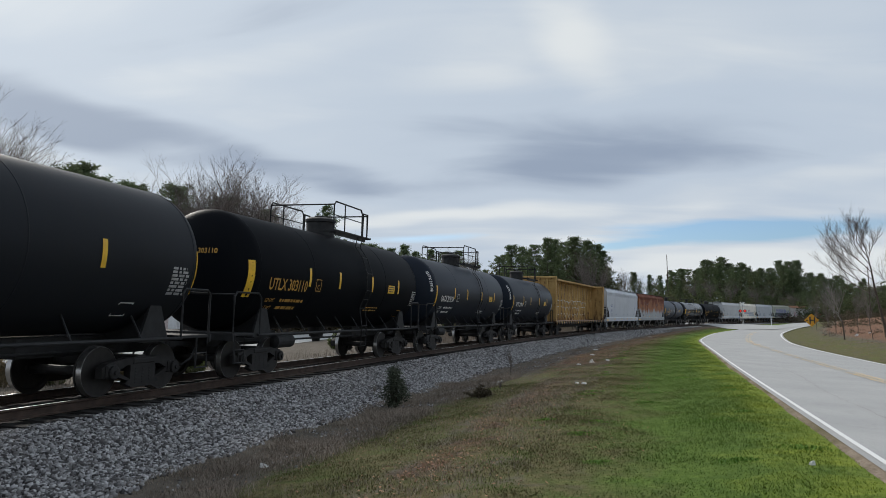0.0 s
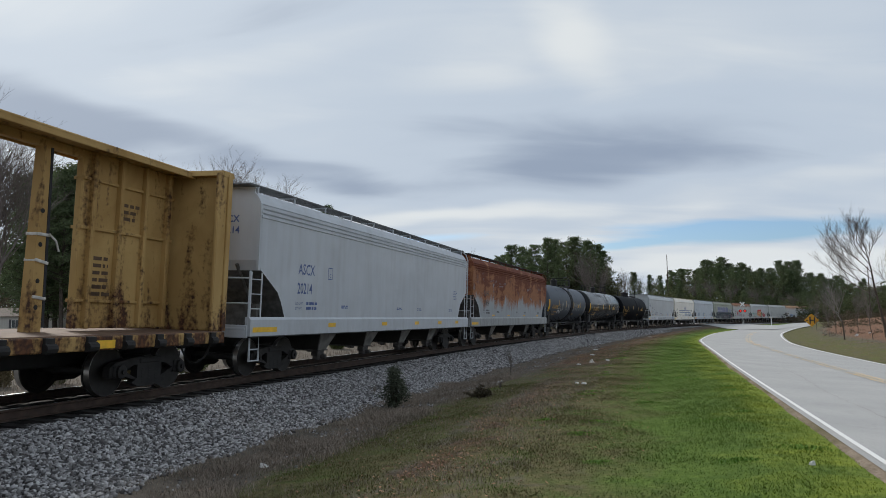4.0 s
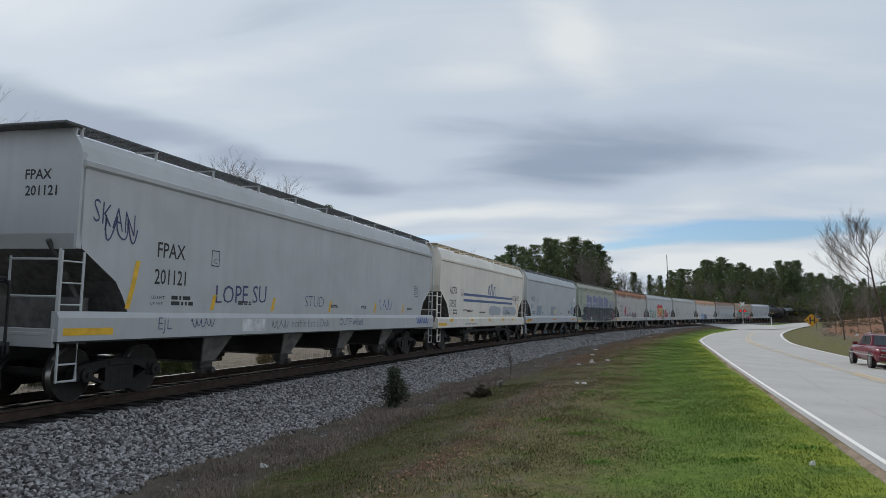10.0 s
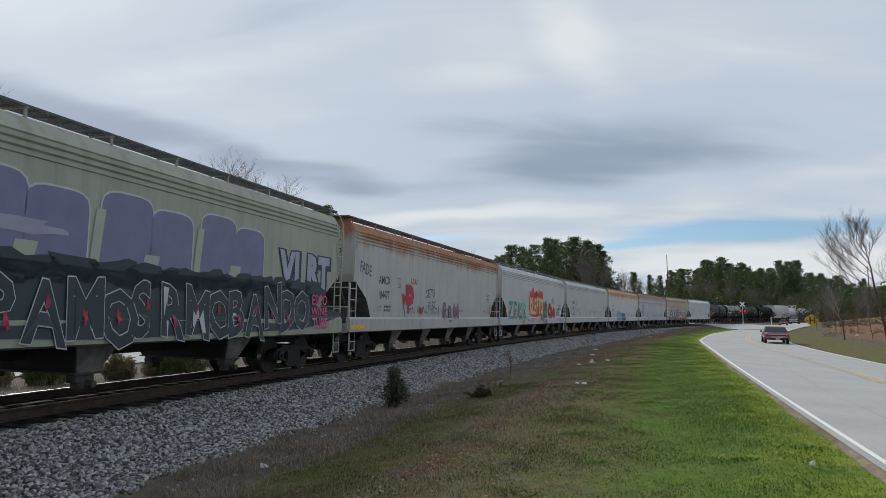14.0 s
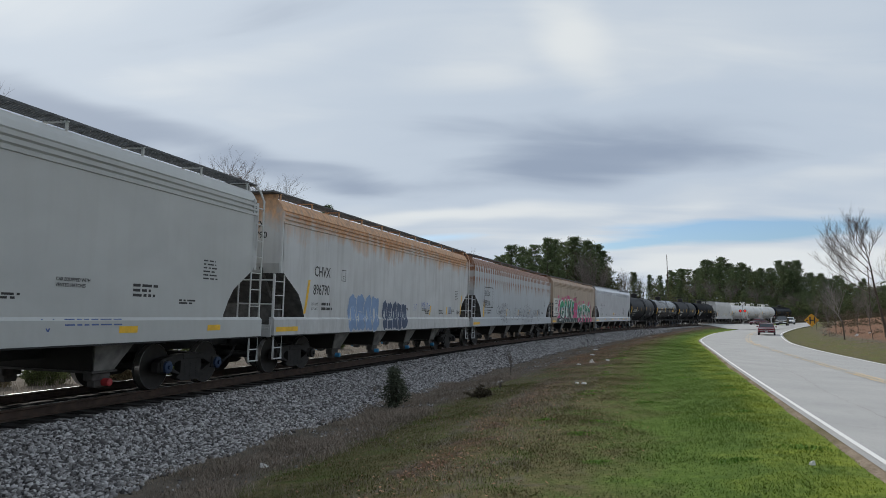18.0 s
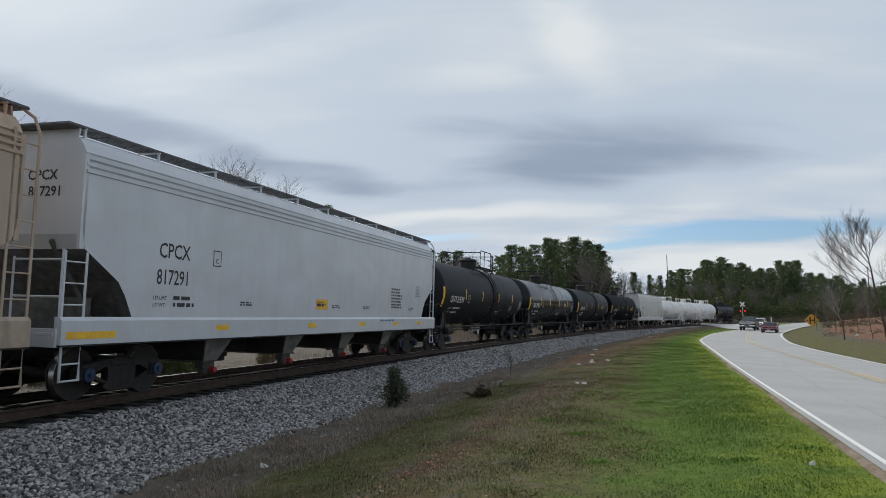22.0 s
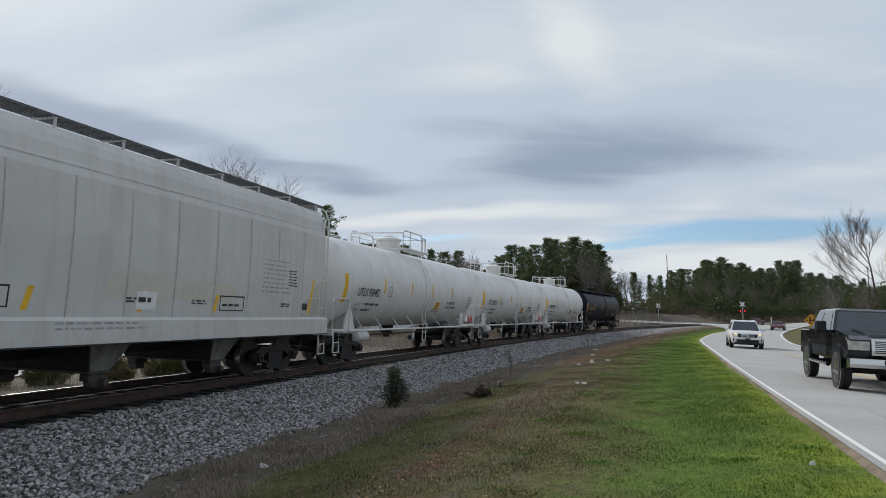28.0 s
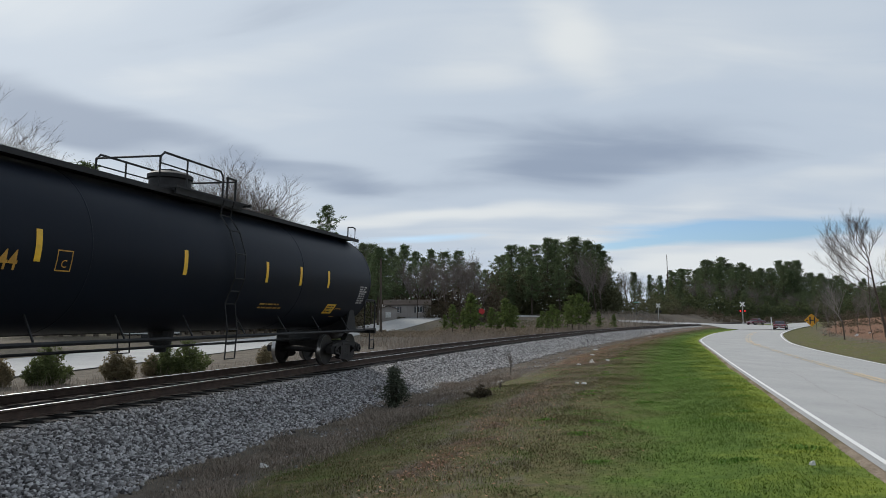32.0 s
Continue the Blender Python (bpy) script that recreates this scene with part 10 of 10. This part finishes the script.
    part("chassis", Shape().box((0, 0, 0.58), (L - 0.8, 0.9, 0.2)).box((h - 1.0, 0, 0.45), (0.14, 1.5, 0.14)).box((-h + 1.15, 0, 0.45), (0.14, 1.5, 0.14)), M_BLACK, v)
    return v, wheels(v, (-h + 1.15, h - 1.0), 1.80, 0.44, 0.27)


def suv(mat):
    v = tagged(new("suv"), "white compact sport utility vehicle with lit headlights", "car", "cars on the road")
    L, w, H = 4.55, 0.91, 1.66
    h = L / 2
    rows = [(-h, w * 0.8, w * 0.88, 0.5, 0.95, 1.0, w * 0.8), (-h + 0.12, w * 0.9, w * 0.97, 0.36, 1.02, 1.06, w * 0.85), (-h + 0.6, w * 0.92, w, 0.28, 1.04, 1.08, w * 0.88), (h - 1.45, w * 0.92, w, 0.28, 1.0, 1.07, w * 0.86), (h - 0.5, w * 0.92, w, 0.28, 0.95, 1.03, w * 0.8), (h - 0.2, w * 0.90, w * 0.96, 0.3, 0.88, 0.97, w * 0.74), (h - 0.04, w * 0.84, w * 0.88, 0.34, 0.76, 0.86, w * 0.66), (h + 0.02, w * 0.74, w * 0.78, 0.38, 0.62, 0.70, w * 0.6)]
    part("body", loft_body(rows), mat, v, smooth=True)
    a, b, c, d = -h + 0.12, -h + 0.6, 0.28, h - 1.35
    t, r, q = w * 0.93, w * 0.72, 1.02
    part("cabin", Shape().add([(a, -t, q), (d, -t, q), (d, t, q), (a, t, q), (b, -r, H - 0.05), (c, -r, H - 0.05), (c, r, H - 0.05), (b, r, H - 0.05), (b + 0.1, -r * 0.8, H), (c - 0.15, -r * 0.8, H), (c - 0.15, r * 0.8, H), (b + 0.1, r * 0.8, H)],
         [(0, 1, 5, 4), (2, 3, 7, 6), (1, 2, 6, 5), (3, 0, 4, 7), (4, 5, 9, 8), (5, 6, 10, 9), (6, 7, 11, 10), (7, 4, 8, 11), (8, 9, 10, 11)]), mat, v)

    def on(u, k, s):
        x0, x1 = a + (b - a) * k, d + (c - d) * k
        return (x0 + (x1 - x0) * u, s * (t + (r - t) * k + 0.008), q + (H - 0.05 - q) * k)
    for s in (-1, 1):
        windows(v, [[on(0.08, 0.1, s), on(0.26, 0.1, s), on(0.26, 0.86, s), on(0.12, 0.86, s)], [on(0.29, 0.08, s), on(0.54, 0.08, s), on(0.54, 0.88, s), on(0.29, 0.88, s)], [on(0.58, 0.08, s), on(0.90, 0.08, s), on(0.88, 0.88, s), on(0.58, 0.88, s)]])
        part("mirror", Shape().box((d - 0.3, s * (w + 0.12), 1.10), (0.16, 0.22, 0.16), 0.04), mat, v)
        lamp = part("headlight", Shape().prism([(h - 0.46, 0.80), (h - 0.05, 0.76), (h - 0.07, 0.87), (h - 0.42, 0.97)], s * w * 0.62, s * w * 0.95), plain("clear_lamp_glass", (0.22, 0.22, 0.23), 0.1), v, "clear headlight")
        part("bulb", Shape().lathe([(h - 0.06, 0.02), (h - 0.035, 0.06), (h - 0.02, 0.035)], "x", (0, s * w * 0.72, 0.83), 14), glow("lit_headlight", (1.0, 0.62, 0.26), 1.1), lamp, "lit warm bulb")
        part("turn_lamp", Shape().box((h - 0.16, s * w * 0.935, 0.84), (0.16, 0.05, 0.07), 0.015), glow("amber_lamp", (1.0, 0.36, 0.06), 0.5), lamp, "amber turn lamp")
        part("fog_lamp", Shape().lathe([(h - 0.02, 0.06), (h + 0.03, 0.06)], "x", (0, s * 0.66, 0.50), 12), M_CHROME, v)
        part("fog_surround", Shape().box((h - 0.05, s * 0.68, 0.50), (0.10, 0.24, 0.18), 0.03), M_BLACK, v)
        part("roof_rail", Shape().pipe([(b + 0.1, s * r * 0.9, H - 0.03), (b + 0.2, s * r * 0.9, H + 0.01), (c - 0.25, s * r * 0.9, H + 0.01), (c - 0.12, s * r * 0.9, H - 0.03)], 0.02), M_CHROME, v)
        part("sill_cladding", Shape().box((0, s * (w + 0.004), 0.33), (L - 1.2, 0.04, 0.14), 0.01), M_BLACK, v)
    f = lambda y, k: (d + (c - d) * k + 0.02, y * (t + (r - t) * k) * 0.92, q + (H - 0.05 - q) * k)
    windows(v, [[f(-1, 0.05), f(1, 0.05), f(1, 0.93), f(-1, 0.93)]], name="windscreen")
    part("grille", Shape().box((h - 0.01, 0, 0.76), (0.10, 1.06, 0.20), 0.03), M_BLACK, v)
    for k, z in enumerate((0.68, 0.75, 0.82)):
        part("grille_bar", Shape().pipe([(h - 0.02, -0.54, z + 0.05), (h + 0.045, -0.3, z + 0.012), (h + 0.055, 0, z), (h + 0.045, 0.3, z + 0.012), (h - 0.02, 0.54, z + 0.05)], 0.016), M_CHROME, v)
    part("emblem", Shape().box((h + 0.07, 0, 0.76), (0.015, 0.13, 0.11), 0.02), M_CHROME, v)
    part("air_intake", Shape().box((h - 0.03, 0, 0.45), (0.12, 1.28, 0.22), 0.04), M_BLACK, v)
    part("front_skirt", Shape().box((h - 0.10, 0, 0.30), (0.24, 1.5, 0.14), 0.04), M_BLACK, v)
    part("number_plate", Shape().box((h + 0.04, 0, 0.56), (0.015, 0.30, 0.10)), M_BLACK, v)
    for s in (-1, 1):
        for x in (-h + 0.85, h - 0.9):
            part("wheel_well", Shape().lathe([(-0.006, 0.39), (0.006, 0.39)], "y", (x, s * (w + 0.001), 0.35), 24), M_BLACK, v)
    return v, wheels(v, (-h + 0.85, h - 0.9), 1.64, 0.34, 0.22)


CARS = {}


def build_vehicles():
    CARS["maroon"] = sedan("saloon_car", "maroon full-size saloon car with chrome trim", car_paint("maroon_car_paint", (0.115, 0.009, 0.020)))
    CARS["purple"] = sedan("saloon_car", "dark plum saloon car waiting at the crossing", car_paint("plum_car_paint", (0.075, 0.014, 0.026)), 4.9, 1.85, 1.46)
    for k, f in (("maroon", 0.86), ("purple", 0.82)):
        CARS[k][0].scale = (f, f, f)
    CARS["pickup"] = pickup(car_paint("black_car_paint", (0.006, 0.007, 0.009), 0.12))
    CARS["suv"] = suv(car_paint("white_car_paint", (0.72, 0.72, 0.73), 0.3))


# ================= motion along road and track =================
def on_road(y, u):
    """A place on the main road at that y, u from -1 (left) to 1 (right), with the road's heading."""
    i = int(np.argmin(np.abs(L_MAIN[:, 1] - y)))
    j = min(max(i, 1), len(L_MAIN) - 2)
    t = L_MAIN[j + 1, :2] - L_MAIN[j - 1, :2]
    f = np.interp(y, L_MAIN[:, 1], np.arange(len(L_MAIN)))
    r = np.array([np.interp(f, np.arange(len(L_MAIN)), L_MAIN[:, k]) for k in range(5)])
    n = np.array([t[1], -t[0]]) / np.hypot(*t)
    return r[0] + n[0] * u * r[4], r[1] + n[1] * u * r[4], r[2] + (r[3] - r[2]) * (u + 1) / 2 + 0.008, math.degrees(math.atan2(t[1], t[0])), math.degrees(math.atan2(r[2] - r[3], 2 * r[4]))


def drive(v, keys, back=False):
    """keys: seconds, y along the road, sideways place. Wheels turn as it rolls."""
    ob, ws = v
    rows, dist, last = [], [], None
    ts = sorted({round(t * 0.1, 2) for t in range(0, 321)})
    kt, ky, ku = zip(*keys)
    tot = 0.0
    for t in ts:
        y, u = np.interp(t, kt, ky), np.interp(t, kt, ku)
        x, yy, z, h, roll = on_road(y, u)
        if last is not None:
            tot += math.hypot(x - last[0], yy - last[1])
        last = (x, yy)
        m = pose(x, yy, z, 0, 0, h + (180 if back else 0)) @ Matrix.Rotation(radians(-roll if back else roll), 4, "X")
        rows.append((t, m))
        dist.append(tot)
    walk(ob, rows)
    for w, (x, y, r) in ws:
        if tot < 0.5:
            continue
        spin = []
        steps = np.linspace(0, 32, 961)
        dd = np.interp(steps, ts, dist)
        prev = -9.0
        for t, q in zip(steps, dd):
            a = q / r
            if t in (0.0, 32.0) or a - prev > 1.2:
                prev = a
                spin.append((float(t), Matrix.Translation((x, y, r)) @ Matrix.Rotation(a, 4, "Y")))
        walk(w, spin)


def motions():
    for i, car in TRAIN:
        walk(car, [(t, car_pose(i, t)) for t in range(0, 33)])
    drive(CARS["maroon"], [(0, -38, 0.55), (4, -33, 0.55), (7, -10, 0.55), (9.6, 25.5, 0.95), (10.4, 32.6, 0.84), (11.2, 37.2, 0.76), (12, 43, 0.73), (13.5, 53.6, 0.71), (14.5, 60.6, 0.7), (16.5, 71, 0.68), (17.5, 76.6, 0.66), (19, 85, 0.62), (23.4, 92, 0.62), (28, 103, 0.62), (32, 107, 0.62)])
    drive(CARS["pickup"], [(0, 318, -0.45), (9, 235, -0.45), (13.5, 183, -0.45), (14.5, 174, -0.45), (16.5, 153, -0.45), (17.5, 146, -0.45), (19, 136, -0.45), (20, 123, -0.45), (21, 112, -0.45), (22, 101, -0.45), (23.4, 82, -0.40), (24, 76, -0.30), (24.5, 68.4, -0.27), (25, 61.4, -0.25), (25.5, 54, -0.22), (27.5, 27.2, -0.16), (28.1, 16.8, -0.14), (28.3, 13.2, -0.14), (29, 0.6, -0.3), (31, -35, -0.45), (32, -37.5, -0.45)], True)
    drive(CARS["suv"], [(0, 319, -0.45), (9, 270, -0.45), (13.5, 216, -0.45), (14.5, 200, -0.45), (16.5, 183, -0.45), (17.5, 172, -0.45), (20, 139, -0.45), (21, 126, -0.45), (22, 113, -0.45), (23.4, 96, -0.45), (25.5, 73, -0.4), (27.5, 51.5, -0.30), (28.1, 43.0, -0.30), (28.5, 36.3, -0.31), (28.9, 29.0, -0.31), (29.1, 25.2, -0.31), (29.3, 22.2, -0.29), (29.5, 19.1, -0.28), (29.7, 15.7, -0.28), (29.9, 12.0, -0.28), (30.2, 6.4, -0.28), (32, -27, -0.45)], True)
    # the plum car comes up, turns off towards the crossing and waits there
    keys = [(0, 300, -0.45), (9, 228, -0.45), (10.8, 194, -0.45), (11.2, 184, -0.45), (12.4, 168, -0.45), (13.5, 153, -0.5), (14.2, 148, -0.6)]
    ob, ws = CARS["purple"]
    rows = []
    for t in np.arange(0, 14.3, 0.2):
        y, u = (float(np.interp(t, [k[0] for k in keys], [k[i] for k in keys])) for i in (1, 2))
        x, yy, z, h, roll = on_road(y, u)
        rows.append((float(t), pose(x, yy, z, 0, 0, h + 180)))
    rows += [(15.2, pose(66.0, 144.5, -0.36, 0, 0, 230)), (16.5, pose(61.5, 139.5, -0.19, 0, 0, 214)), (17.5, pose(60.3, 138.6, -0.165, 0, 0, 211)), (32.0, pose(59.6, 138.2, -0.15, 0, 0, 210))]
    walk(ob, rows)


# ================= build =================
build_ground()
build_roads()
build_track()
build_stones()
build_grass()
build_train()
build_trees()
build_undergrowth()
build_litter()
build_background()
build_signs()
build_vehicles()
motions()
